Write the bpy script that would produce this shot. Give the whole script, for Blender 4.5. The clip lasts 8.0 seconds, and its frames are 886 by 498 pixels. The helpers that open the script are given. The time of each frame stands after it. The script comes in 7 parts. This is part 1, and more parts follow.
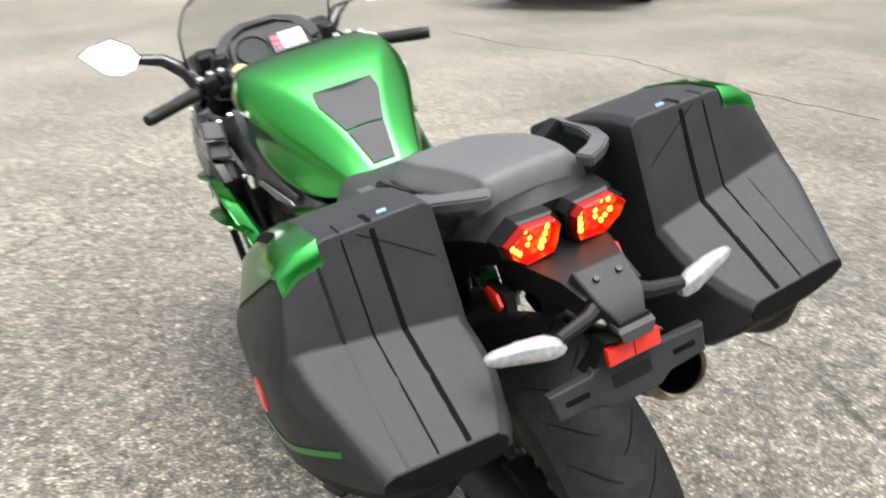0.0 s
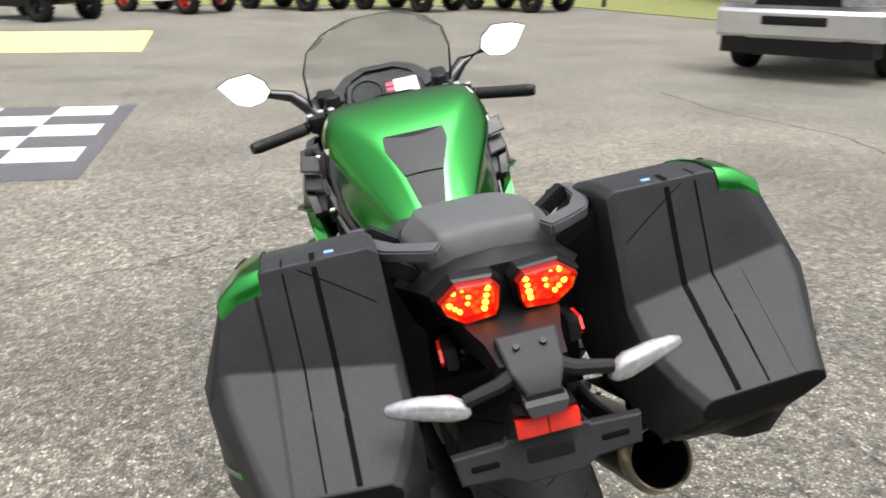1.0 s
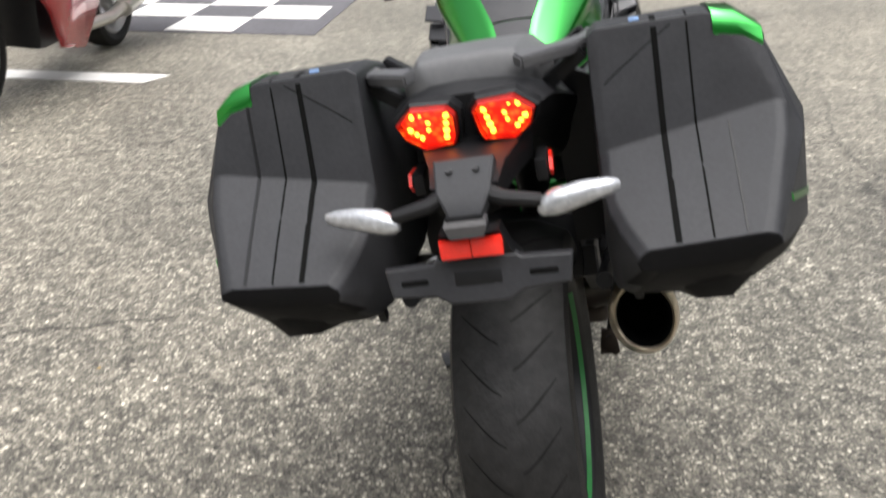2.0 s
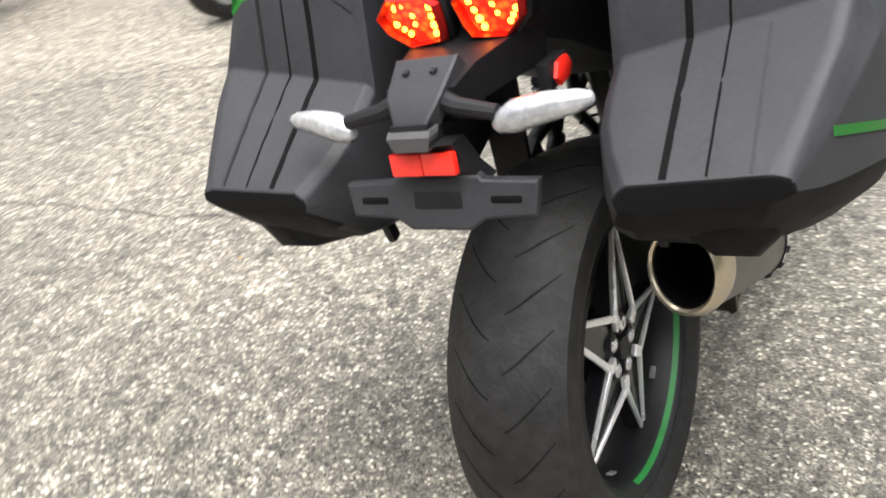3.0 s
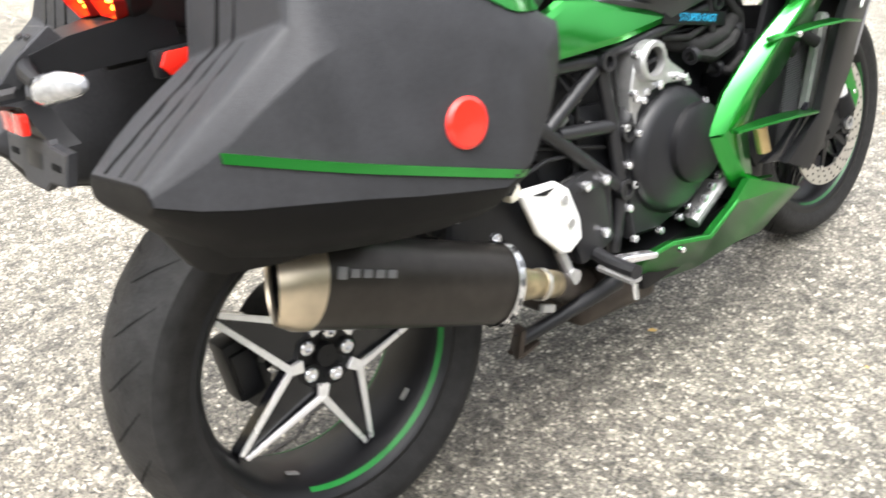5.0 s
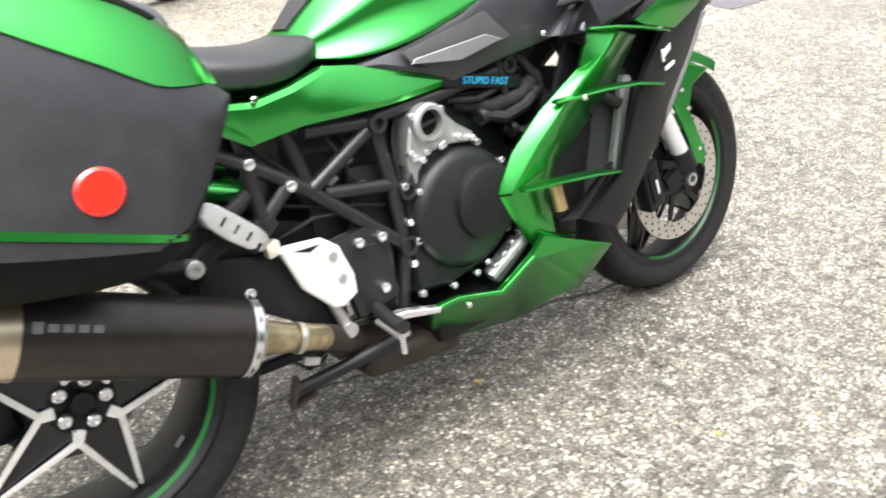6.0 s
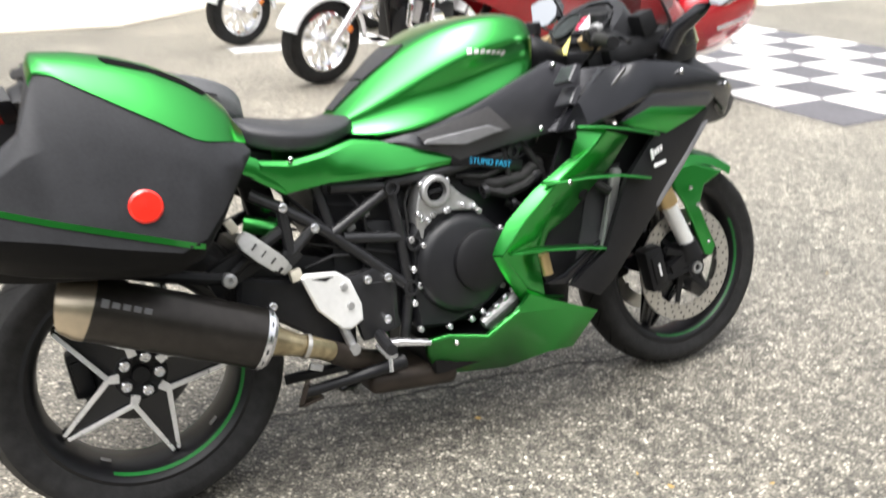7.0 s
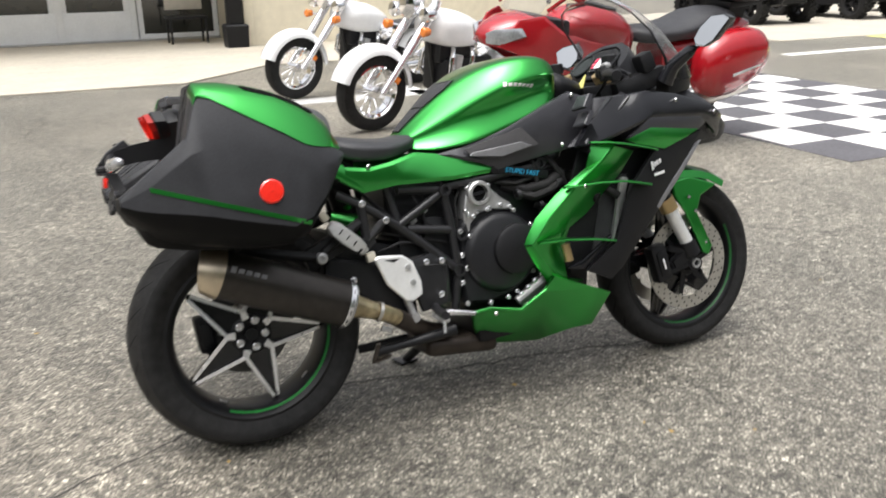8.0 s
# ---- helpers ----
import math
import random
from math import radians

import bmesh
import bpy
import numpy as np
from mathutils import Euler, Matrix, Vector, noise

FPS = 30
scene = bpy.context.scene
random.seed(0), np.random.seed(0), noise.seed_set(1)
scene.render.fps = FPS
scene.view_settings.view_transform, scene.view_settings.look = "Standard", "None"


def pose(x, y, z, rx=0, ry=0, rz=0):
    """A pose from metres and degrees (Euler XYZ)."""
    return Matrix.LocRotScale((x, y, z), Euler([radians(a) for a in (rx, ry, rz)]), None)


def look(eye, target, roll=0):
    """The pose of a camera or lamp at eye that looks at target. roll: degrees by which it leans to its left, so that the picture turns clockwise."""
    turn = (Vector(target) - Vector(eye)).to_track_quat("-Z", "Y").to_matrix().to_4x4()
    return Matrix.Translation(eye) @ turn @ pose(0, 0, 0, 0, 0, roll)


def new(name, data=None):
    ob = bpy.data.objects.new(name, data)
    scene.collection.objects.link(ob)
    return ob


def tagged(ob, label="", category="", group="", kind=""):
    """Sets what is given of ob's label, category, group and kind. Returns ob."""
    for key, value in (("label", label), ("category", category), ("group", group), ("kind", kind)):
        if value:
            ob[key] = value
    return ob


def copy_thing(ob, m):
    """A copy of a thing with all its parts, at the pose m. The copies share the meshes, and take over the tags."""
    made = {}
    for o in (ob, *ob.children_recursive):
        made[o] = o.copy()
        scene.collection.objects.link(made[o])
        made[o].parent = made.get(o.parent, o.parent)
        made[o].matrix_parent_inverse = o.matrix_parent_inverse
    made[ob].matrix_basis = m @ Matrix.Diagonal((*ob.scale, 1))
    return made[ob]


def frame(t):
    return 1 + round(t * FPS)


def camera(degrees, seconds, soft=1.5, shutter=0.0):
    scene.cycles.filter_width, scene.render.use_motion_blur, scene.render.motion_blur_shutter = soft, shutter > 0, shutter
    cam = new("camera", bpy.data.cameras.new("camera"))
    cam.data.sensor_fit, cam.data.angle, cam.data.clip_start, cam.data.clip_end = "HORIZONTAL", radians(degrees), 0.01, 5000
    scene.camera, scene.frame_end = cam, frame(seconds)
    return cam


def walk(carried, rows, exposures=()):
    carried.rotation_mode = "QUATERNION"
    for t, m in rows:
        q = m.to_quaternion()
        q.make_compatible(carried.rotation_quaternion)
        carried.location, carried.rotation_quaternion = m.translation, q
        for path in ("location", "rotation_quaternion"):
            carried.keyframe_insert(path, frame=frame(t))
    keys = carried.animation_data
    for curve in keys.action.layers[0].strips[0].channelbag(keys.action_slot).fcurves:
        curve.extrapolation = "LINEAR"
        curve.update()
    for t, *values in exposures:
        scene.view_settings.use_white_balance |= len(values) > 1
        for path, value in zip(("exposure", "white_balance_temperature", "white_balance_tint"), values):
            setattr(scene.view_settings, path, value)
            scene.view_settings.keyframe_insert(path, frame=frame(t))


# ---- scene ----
cam = camera(53.8, 8.0, soft=1.7, shutter=0.5)
PATH = [
    (0, (-0.795, -1.123, 1.31), (0.001, 0.553, 0.562), -2.0),
    (0.5, (-0.631, -1.238, 1.336), (-0.115, 0.579, 0.679), -2.8),
    (1, (-0.442, -1.255, 1.314), (-0.113, 0.613, 0.68), 0.3),
    (1.5, (-0.245, -1.297, 1.29), (-0.237, 0.572, 0.578), -1.2),
    (2, (-0.016, -1.331, 1.252), (-0.298, 0.445, 0.378), -0.7),
    (2.2, (0.054, -1.29, 1.228), (-0.309, 0.453, 0.317), -2.2),
    (3.3, (0.45, -0.997, 1.151), (-0.581, 0.354, 0.096), -4.3),
    (3.5, (0.537, -0.96, 1.147), (-0.54, 0.328, 0.059), -3.1),
    (4, (0.664, -0.836, 1.135), (-0.497, 0.355, 0.025), -3.9),
    (4.2, (0.698, -0.756, 1.13), (-0.494, 0.419, 0.034), -3.5),
    (5.3, (1.058, -0.485, 1.158), (-0.292, 0.609, 0.168), -1.3),
    (5.5, (1.119, -0.423, 1.177), (-0.228, 0.676, 0.188), -1.4),
    (6, (1.248, -0.236, 1.183), (-0.147, 0.853, 0.251), -1.4),
    (6.5, (1.435, -0.15, 1.217), (-0.037, 0.843, 0.295), -1.7),
    (7, (1.732, -0.166, 1.26), (0.077, 0.677, 0.518), 0.1),
    (7.5, (2.002, -0.309, 1.266), (0.288, 0.537, 0.678), 0.2),
    (8, (2.222, -0.427, 1.28), (0.49, 0.356, 0.658), -1.0),
]
EXPOSURES = [(0, 0.9), (0.5, 0.76), (1.0, 0.50), (1.5, 0.48), (2.0, 0.54), (3.5, 1.32), (4, 1.26), (5.5, 1.83), (6.0, 1.5), (6.6, 1.3), (7, 1.04), (7.5, 0.60), (8, 0.48)]
walk(cam, [(t, look(eye, target, roll)) for t, eye, target, roll in PATH], EXPOSURES)

from mathutils.bvhtree import BVHTree

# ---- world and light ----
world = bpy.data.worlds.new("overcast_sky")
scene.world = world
world.use_nodes = True
wn, wl = world.node_tree.nodes, world.node_tree.links
sky = wn.new("ShaderNodeTexSky")
sky.sky_type, sky.sun_disc = "NISHITA", False
SUN_EL, SUN_AZ = radians(74), radians(155)
sky.sun_elevation, sky.sun_rotation = SUN_EL, SUN_AZ
sky.air_density, sky.dust_density, sky.ozone_density = 1.0, 6.0, 1.0
grey = wn.new("ShaderNodeHueSaturation")
grey.inputs["Saturation"].default_value = 0.22
wl.new(sky.outputs[0], grey.inputs["Color"])
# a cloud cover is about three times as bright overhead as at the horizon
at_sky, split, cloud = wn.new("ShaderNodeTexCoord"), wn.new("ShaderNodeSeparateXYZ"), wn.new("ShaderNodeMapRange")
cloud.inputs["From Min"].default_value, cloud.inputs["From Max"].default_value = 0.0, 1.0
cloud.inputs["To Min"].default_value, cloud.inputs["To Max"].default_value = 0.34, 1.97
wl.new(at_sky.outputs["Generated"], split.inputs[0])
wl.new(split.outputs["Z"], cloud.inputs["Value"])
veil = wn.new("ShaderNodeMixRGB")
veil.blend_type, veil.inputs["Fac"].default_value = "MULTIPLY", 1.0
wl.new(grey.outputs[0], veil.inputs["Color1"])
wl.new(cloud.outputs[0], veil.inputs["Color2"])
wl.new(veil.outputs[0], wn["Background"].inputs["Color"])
wn["Background"].inputs["Strength"].default_value = 0.142

sun = new("sun", bpy.data.lights.new("sun", "SUN"))
sun.data.energy, sun.data.angle, sun.data.color = 1.2, radians(70), (1.0, 0.99, 0.985)
sun.matrix_world = look((0, 0, 0), (-math.sin(SUN_AZ) * math.cos(SUN_EL), -math.cos(SUN_AZ) * math.cos(SUN_EL), -math.sin(SUN_EL)))


# ---- materials ----
def material(name, color, rough=0.5, metal=0.0, vary=0.12, scale=30.0, bump=0.0, bump_scale=200.0, coat=0.0, spec=0.5):
    m = bpy.data.materials.new(name)
    m.use_nodes = True
    n, l = m.node_tree.nodes, m.node_tree.links
    b = n["Principled BSDF"]
    b.inputs["Roughness"].default_value, b.inputs["Metallic"].default_value = rough, metal
    b.inputs["Coat Weight"].default_value, b.inputs["Coat Roughness"].default_value = coat, 0.06
    b.inputs["Specular IOR Level"].default_value = spec
    at = n.new("ShaderNodeTexCoord")
    big, fine = n.new("ShaderNodeTexNoise"), n.new("ShaderNodeTexNoise")
    big.inputs["Scale"].default_value, big.inputs["Detail"].default_value = scale * 0.15, 5
    fine.inputs["Scale"].default_value, fine.inputs["Detail"].default_value = scale, 4
    both = n.new("ShaderNodeMix")
    both.data_type, both.inputs[0].default_value = "RGBA", 0.5
    ramp = n.new("ShaderNodeValToRGB")
    low, high = [c * (1 - vary) for c in color], [min(1, c * (1 + vary)) for c in color]
    ramp.color_ramp.elements[0].color, ramp.color_ramp.elements[1].color = (*low, 1), (*high, 1)
    ramp.color_ramp.elements[0].position, ramp.color_ramp.elements[1].position = 0.35, 0.65
    for tex in (big, fine):
        l.new(at.outputs["Object"], tex.inputs["Vector"])
    l.new(big.outputs["Fac"], both.inputs[6])
    l.new(fine.outputs["Fac"], both.inputs[7])
    l.new(both.outputs[2], ramp.inputs["Fac"])
    l.new(ramp.outputs["Color"], b.inputs["Base Color"])
    worn = n.new("ShaderNodeMapRange")
    worn.inputs["To Min"].default_value, worn.inputs["To Max"].default_value = max(0.02, rough * 0.8), min(1, rough * 1.2)
    l.new(big.outputs["Fac"], worn.inputs["Value"])
    l.new(worn.outputs[0], b.inputs["Roughness"])
    if bump:
        grain, relief = n.new("ShaderNodeTexNoise"), n.new("ShaderNodeBump")
        grain.inputs["Scale"].default_value, grain.inputs["Detail"].default_value = bump_scale, 3
        relief.inputs["Strength"].default_value, relief.inputs["Distance"].default_value = bump, 0.002
        l.new(at.outputs["Object"], grain.inputs["Vector"])
        l.new(grain.outputs["Fac"], relief.inputs["Height"])
        l.new(relief.outputs[0], b.inputs["Normal"])
    return m


def glowing(name, color, strength):
    m = material(name, color, 0.2, vary=0.05)
    b = m.node_tree.nodes["Principled BSDF"]
    b.inputs["Emission Color"].default_value, b.inputs["Emission Strength"].default_value = (*color, 1), strength
    return m


def clear(name, color, rough=0.03, see=1.0, ior=1.45):
    m = material(name, color, rough, vary=0.02)
    b = m.node_tree.nodes["Principled BSDF"]
    b.inputs["Transmission Weight"].default_value, b.inputs["IOR"].default_value = see, ior
    return m


def asphalt_material():
    m = bpy.data.materials.new("worn_asphalt")
    m.use_nodes = True
    n, l = m.node_tree.nodes, m.node_tree.links
    b = n["Principled BSDF"]
    at = n.new("ShaderNodeTexCoord")
    warp = n.new("ShaderNodeTexNoise")
    warp.inputs["Scale"].default_value = 60
    bent = n.new("ShaderNodeMixRGB")
    bent.inputs["Fac"].default_value = 0.016
    l.new(at.outputs["Object"], warp.inputs["Vector"])
    l.new(at.outputs["Object"], bent.inputs["Color1"])
    l.new(warp.outputs["Color"], bent.inputs["Color2"])
    stones = n.new("ShaderNodeTexVoronoi")
    stones.inputs["Scale"].default_value = 98
    small = n.new("ShaderNodeTexVoronoi")
    small.inputs["Scale"].default_value = 235
    for tex in (stones, small):
        l.new(bent.outputs[0], tex.inputs["Vector"])
    hue = n.new("ShaderNodeValToRGB")
    cr = hue.color_ramp
    cr.elements[0].position, cr.elements[0].color = 0.0, (0.045, 0.042, 0.038, 1)
    cr.elements[1].position, cr.elements[1].color = 1.0, (0.60, 0.565, 0.50, 1)
    for p, c in ((0.25, (0.12, 0.112, 0.098, 1)), (0.5, (0.23, 0.214, 0.185, 1)), (0.8, (0.40, 0.375, 0.325, 1))):
        e = cr.elements.new(p)
        e.color = c
    pick = n.new("ShaderNodeSeparateColor")
    l.new(stones.outputs["Color"], pick.inputs[0])
    l.new(pick.outputs[0], hue.inputs["Fac"])
    hue2 = n.new("ShaderNodeValToRGB")
    hue2.color_ramp.elements[0].color = (0.012, 0.0115, 0.0105, 1)
    hue2.color_ramp.elements[1].color = (0.20, 0.186, 0.16, 1)
    pick2 = n.new("ShaderNodeSeparateColor")
    l.new(small.outputs["Color"], pick2.inputs[0])
    l.new(pick2.outputs[0], hue2.inputs["Fac"])
    gap = n.new("ShaderNodeMapRange")
    gap.inputs["From Min"].default_value, gap.inputs["From Max"].default_value = 0.28, 0.50
    l.new(stones.outputs["Distance"], gap.inputs["Value"])
    mix = n.new("ShaderNodeMixRGB")
    l.new(gap.outputs[0], mix.inputs["Fac"])
    l.new(hue.outputs[0], mix.inputs["Color1"])
    l.new(hue2.outputs[0], mix.inputs["Color2"])
    wob = n.new("ShaderNodeTexNoise")
    wob.inputs["Scale"].default_value, wob.inputs["Detail"].default_value = 1.6, 6
    bend = n.new("ShaderNodeMixRGB")
    bend.blend_type, bend.inputs["Fac"].default_value = "ADD", 0.55
    l.new(at.outputs["Object"], wob.inputs["Vector"])
    l.new(at.outputs["Object"], bend.inputs["Color1"])
    l.new(wob.outputs["Color"], bend.inputs["Color2"])
    # broad stains and dry patches
    patch = n.new("ShaderNodeTexNoise")
    patch.inputs["Scale"].default_value, patch.inputs["Detail"].default_value = 0.9, 6
    l.new(at.outputs["Object"], patch.inputs["Vector"])
    tone = n.new("ShaderNodeValToRGB")
    tone.color_ramp.elements[0].position, tone.color_ramp.elements[0].color = 0.40, (0.56, 0.55, 0.52, 1)
    tone.color_ramp.elements[1].position, tone.color_ramp.elements[1].color = 0.61, (1.22, 1.21, 1.17, 1)
    mottle, blend = n.new("ShaderNodeTexNoise"), n.new("ShaderNodeMix")
    mottle.inputs["Scale"].default_value, mottle.inputs["Detail"].default_value = 26.0, 8
    blend.inputs[0].default_value = 0.62
    l.new(at.outputs["Object"], mottle.inputs["Vector"])
    l.new(patch.outputs["Fac"], blend.inputs[2])
    l.new(mottle.outputs["Fac"], blend.inputs[3])
    l.new(blend.outputs[0], tone.inputs["Fac"])
    wide, bleach = n.new("ShaderNodeTexNoise"), n.new("ShaderNodeValToRGB")
    wide.inputs["Scale"].default_value, wide.inputs["Detail"].default_value = 0.22, 4
    bleach.color_ramp.elements[0].position, bleach.color_ramp.elements[0].color = 0.36, (0.86, 0.87, 0.86, 1)
    bleach.color_ramp.elements[1].position, bleach.color_ramp.elements[1].color = 0.62, (1.15, 1.12, 1.07, 1)
    l.new(at.outputs["Object"], wide.inputs["Vector"])
    l.new(wide.outputs["Fac"], bleach.inputs["Fac"])
    aged = n.new("ShaderNodeMixRGB")
    aged.blend_type, aged.inputs["Fac"].default_value = "MULTIPLY", 1.0
    over = n.new("ShaderNodeMixRGB")
    over.blend_type, over.inputs["Fac"].default_value = "MULTIPLY", 1.0
    l.new(mix.outputs[0], aged.inputs["Color1"])
    l.new(bleach.outputs[0], aged.inputs["Color2"])
    # colour grows paler towards +y and -x, with a noisy edge
    place, lot_ramp, lot, pale = n.new("ShaderNodeSeparateXYZ"), n.new("ShaderNodeMapRange"), n.new("ShaderNodeMath"), n.new("ShaderNodeMixRGB")
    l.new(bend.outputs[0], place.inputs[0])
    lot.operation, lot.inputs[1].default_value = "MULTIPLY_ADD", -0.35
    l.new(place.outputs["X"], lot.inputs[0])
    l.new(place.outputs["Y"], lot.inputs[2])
    lot_ramp.interpolation_type = "SMOOTHSTEP"
    lot_ramp.inputs["From Min"].default_value, lot_ramp.inputs["From Max"].default_value = 0.8, 4.5
    l.new(lot.outputs[0], lot_ramp.inputs["Value"])
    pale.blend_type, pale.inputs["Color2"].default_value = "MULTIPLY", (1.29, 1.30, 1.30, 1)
    l.new(lot_ramp.outputs[0], pale.inputs["Fac"])
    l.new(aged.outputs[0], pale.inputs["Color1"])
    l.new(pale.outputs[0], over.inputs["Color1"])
    l.new(tone.outputs[0], over.inputs["Color2"])
    # clusters of paler and darker stones
    clump, pick3, cast = n.new("ShaderNodeTexVoronoi"), n.new("ShaderNodeSeparateColor"), n.new("ShaderNodeMapRange")
    clump.inputs["Scale"].default_value = 34
    l.new(bent.outputs[0], clump.inputs["Vector"])
    l.new(clump.outputs["Color"], pick3.inputs[0])
    l.new(pick3.outputs[1], cast.inputs["Value"])
    cast.inputs["To Min"].default_value, cast.inputs["To Max"].default_value = 0.62, 1.38
    group = n.new("ShaderNodeMixRGB")
    group.blend_type, group.inputs["Fac"].default_value = "MULTIPLY", 1.0
    l.new(over.outputs[0], group.inputs["Color1"])
    l.new(cast.outputs[0], group.inputs["Color2"])
    # thin wandering cracks
    crack = n.new("ShaderNodeTexVoronoi")
    crack.feature, crack.inputs["Scale"].default_value = "DISTANCE_TO_EDGE", 0.17
    l.new(bend.outputs[0], crack.inputs["Vector"])
    thin = n.new("ShaderNodeMapRange")
    thin.inputs["From Min"].default_value, thin.inputs["From Max"].default_value = 0.0006, 0.0026
    thin.inputs["To Min"].default_value = 0.42
    l.new(crack.outputs["Distance"], thin.inputs["Value"])
    lines = n.new("ShaderNodeMixRGB")
    lines.blend_type, lines.inputs["Fac"].default_value = "MULTIPLY", 1.0
    l.new(group.outputs[0], lines.inputs["Color1"])
    l.new(thin.outputs[0], lines.inputs["Color2"])
    l.new(lines.outputs[0], b.inputs["Base Color"])
    b.inputs["Roughness"].default_value = 0.62
    b.inputs["Sheen Weight"].default_value, b.inputs["Sheen Roughness"].default_value = 0.6, 0.3
    b.inputs["Sheen Tint"].default_value = (1.0, 0.95, 0.85, 1)
    b.inputs["Specular IOR Level"].default_value = 0.5
    relief = n.new("ShaderNodeBump")
    relief.invert = True
    relief.inputs["Strength"].default_value, relief.inputs["Distance"].default_value = 0.8, 0.004
    l.new(stones.outputs["Distance"], relief.inputs["Height"])
    l.new(relief.outputs[0], b.inputs["Normal"])
    return m


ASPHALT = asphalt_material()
WHITE_PAINT = material("white_road_paint", (0.74, 0.73, 0.70), 0.7, vary=0.10, scale=40, bump=0.5, bump_scale=140)
FADED_PAINT = material("faded_road_paint", (0.46, 0.455, 0.44), 0.75, vary=0.25, scale=14, bump=0.5, bump_scale=140)
DARK_PAINT = material("dark_road_paint", (0.085, 0.082, 0.09), 0.75, vary=0.25, scale=30, bump=0.5, bump_scale=140)
YELLOW_PAINT = material("yellow_road_paint", (0.80, 0.74, 0.22), 0.7, vary=0.10, scale=20, bump=0.4, bump_scale=140)
CONCRETE = material("pale_concrete", (0.41, 0.375, 0.31), 0.85, vary=0.12, scale=14, bump=0.3, bump_scale=90)
GRASS = material("verge_grass", (0.16, 0.17, 0.05), 0.9, vary=0.45, scale=60, bump=1.0, bump_scale=60)
GREEN = material("candy_green_paint", (0.032, 0.345, 0.053), 0.28, 0.94, vary=0.06, scale=6, coat=0.8)
GREEN.node_tree.nodes["Principled BSDF"].inputs["Coat Roughness"].default_value = 0.16
GREEN.node_tree.nodes["Principled BSDF"].inputs["Specular Tint"].default_value = (0.05, 0.16, 0.06, 1)
DARKGREEN = material("dark_green_film", (0.007, 0.085, 0.017), 0.4, vary=0.1)
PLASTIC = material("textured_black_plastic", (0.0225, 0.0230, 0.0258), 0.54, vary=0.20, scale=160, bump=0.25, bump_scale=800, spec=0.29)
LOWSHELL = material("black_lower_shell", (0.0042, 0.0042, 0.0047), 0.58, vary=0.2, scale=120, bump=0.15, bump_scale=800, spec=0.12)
MATTE = material("matte_black_plastic", (0.006, 0.006, 0.007), 0.5, vary=0.25, scale=50, spec=0.3)
GLOSS = material("black_lacquer", (0.007, 0.007, 0.009), 0.24, 0.0, vary=0.15, scale=40, coat=0.25, spec=0.4)
GREYPANEL = material("dark_grey_paint", (0.030, 0.030, 0.035), 0.40, 0.1, vary=0.08, scale=300, coat=0.15)
SATIN = material("satin_black_frame", (0.012, 0.012, 0.0135), 0.40, 0.1, vary=0.15, scale=60, bump=0.1, bump_scale=400)
ENGINE = material("black_engine_coat", (0.0088, 0.009, 0.0106), 0.45, 0.0, vary=0.25, scale=40, bump=0.2, bump_scale=300, spec=0.36)
RUBBER = material("tyre_rubber", (0.0125, 0.0122, 0.0122), 0.62, vary=0.5, scale=45, bump=0.6, bump_scale=140, spec=0.25)
VINYL = material("grey_seat_vinyl", (0.085, 0.086, 0.090), 0.55, vary=0.12, scale=120, bump=0.35, bump_scale=900)
VINYL_DARK = material("black_seat_vinyl", (0.020, 0.020, 0.023), 0.5, vary=0.12, scale=120, bump=0.4, bump_scale=900)
SILVER = material("machined_aluminium", (0.78, 0.78, 0.80), 0.25, 0.9, vary=0.06, scale=80)
CAST = material("cast_aluminium", (0.46, 0.46, 0.46), 0.45, 0.8, vary=0.15, scale=60, bump=0.3, bump_scale=250)
SATIN_WHITE = material("satin_aluminium_guard", (0.80, 0.80, 0.79), 0.4, 0.35, vary=0.05, scale=80)
CHROME = material("chrome", (0.85, 0.85, 0.87), 0.08, 1.0, vary=0.03)
STEEL = material("brake_disc_steel", (0.58, 0.56, 0.52), 0.35, 0.9, vary=0.08, scale=120)
TITANIUM = material("heat_tinted_titanium", (0.62, 0.53, 0.40), 0.32, 0.9, vary=0.18, scale=25)
MUFFLER = material("dark_brushed_muffler", (0.042, 0.037, 0.033), 0.34, 0.6, vary=0.2, scale=40)
PIPE = material("brown_exhaust_steel", (0.026, 0.020, 0.016), 0.42, 0.5, vary=0.9, scale=14)
BRONZE = material("bronze_fork_collar", (0.55, 0.40, 0.20), 0.35, 0.7, vary=0.1)
RED_LENS = glowing("lit_red_lens", (0.40, 0.006, 0.003), 1.5)
rn, rl = RED_LENS.node_tree.nodes, RED_LENS.node_tree.links
spots, heat = rn.new("ShaderNodeTexVoronoi"), rn.new("ShaderNodeValToRGB")
spots.inputs["Scale"].default_value = 90
heat.color_ramp.elements[0].position, heat.color_ramp.elements[0].color = 0.05, (1.0, 0.10, 0.01, 1)
heat.color_ramp.elements[1].position, heat.color_ramp.elements[1].color = 0.60, (0.62, 0.010, 0.004, 1)
where = rn.new("ShaderNodeTexCoord")
rl.new(where.outputs["Object"], spots.inputs["Vector"])
rl.new(spots.outputs["Distance"], heat.inputs["Fac"])
rl.new(heat.outputs[0], rn["Principled BSDF"].inputs["Emission Color"])
LED = glowing("lit_led", (1.0, 0.24, 0.02), 8.0)
RED_RIM = material("red_lens_rim", (0.30, 0.010, 0.007), 0.38, vary=0.1, spec=0.25)
RED_REFLECTOR = material("red_reflector", (0.75, 0.022, 0.012), 0.25, vary=0.10, scale=400, coat=0.6)
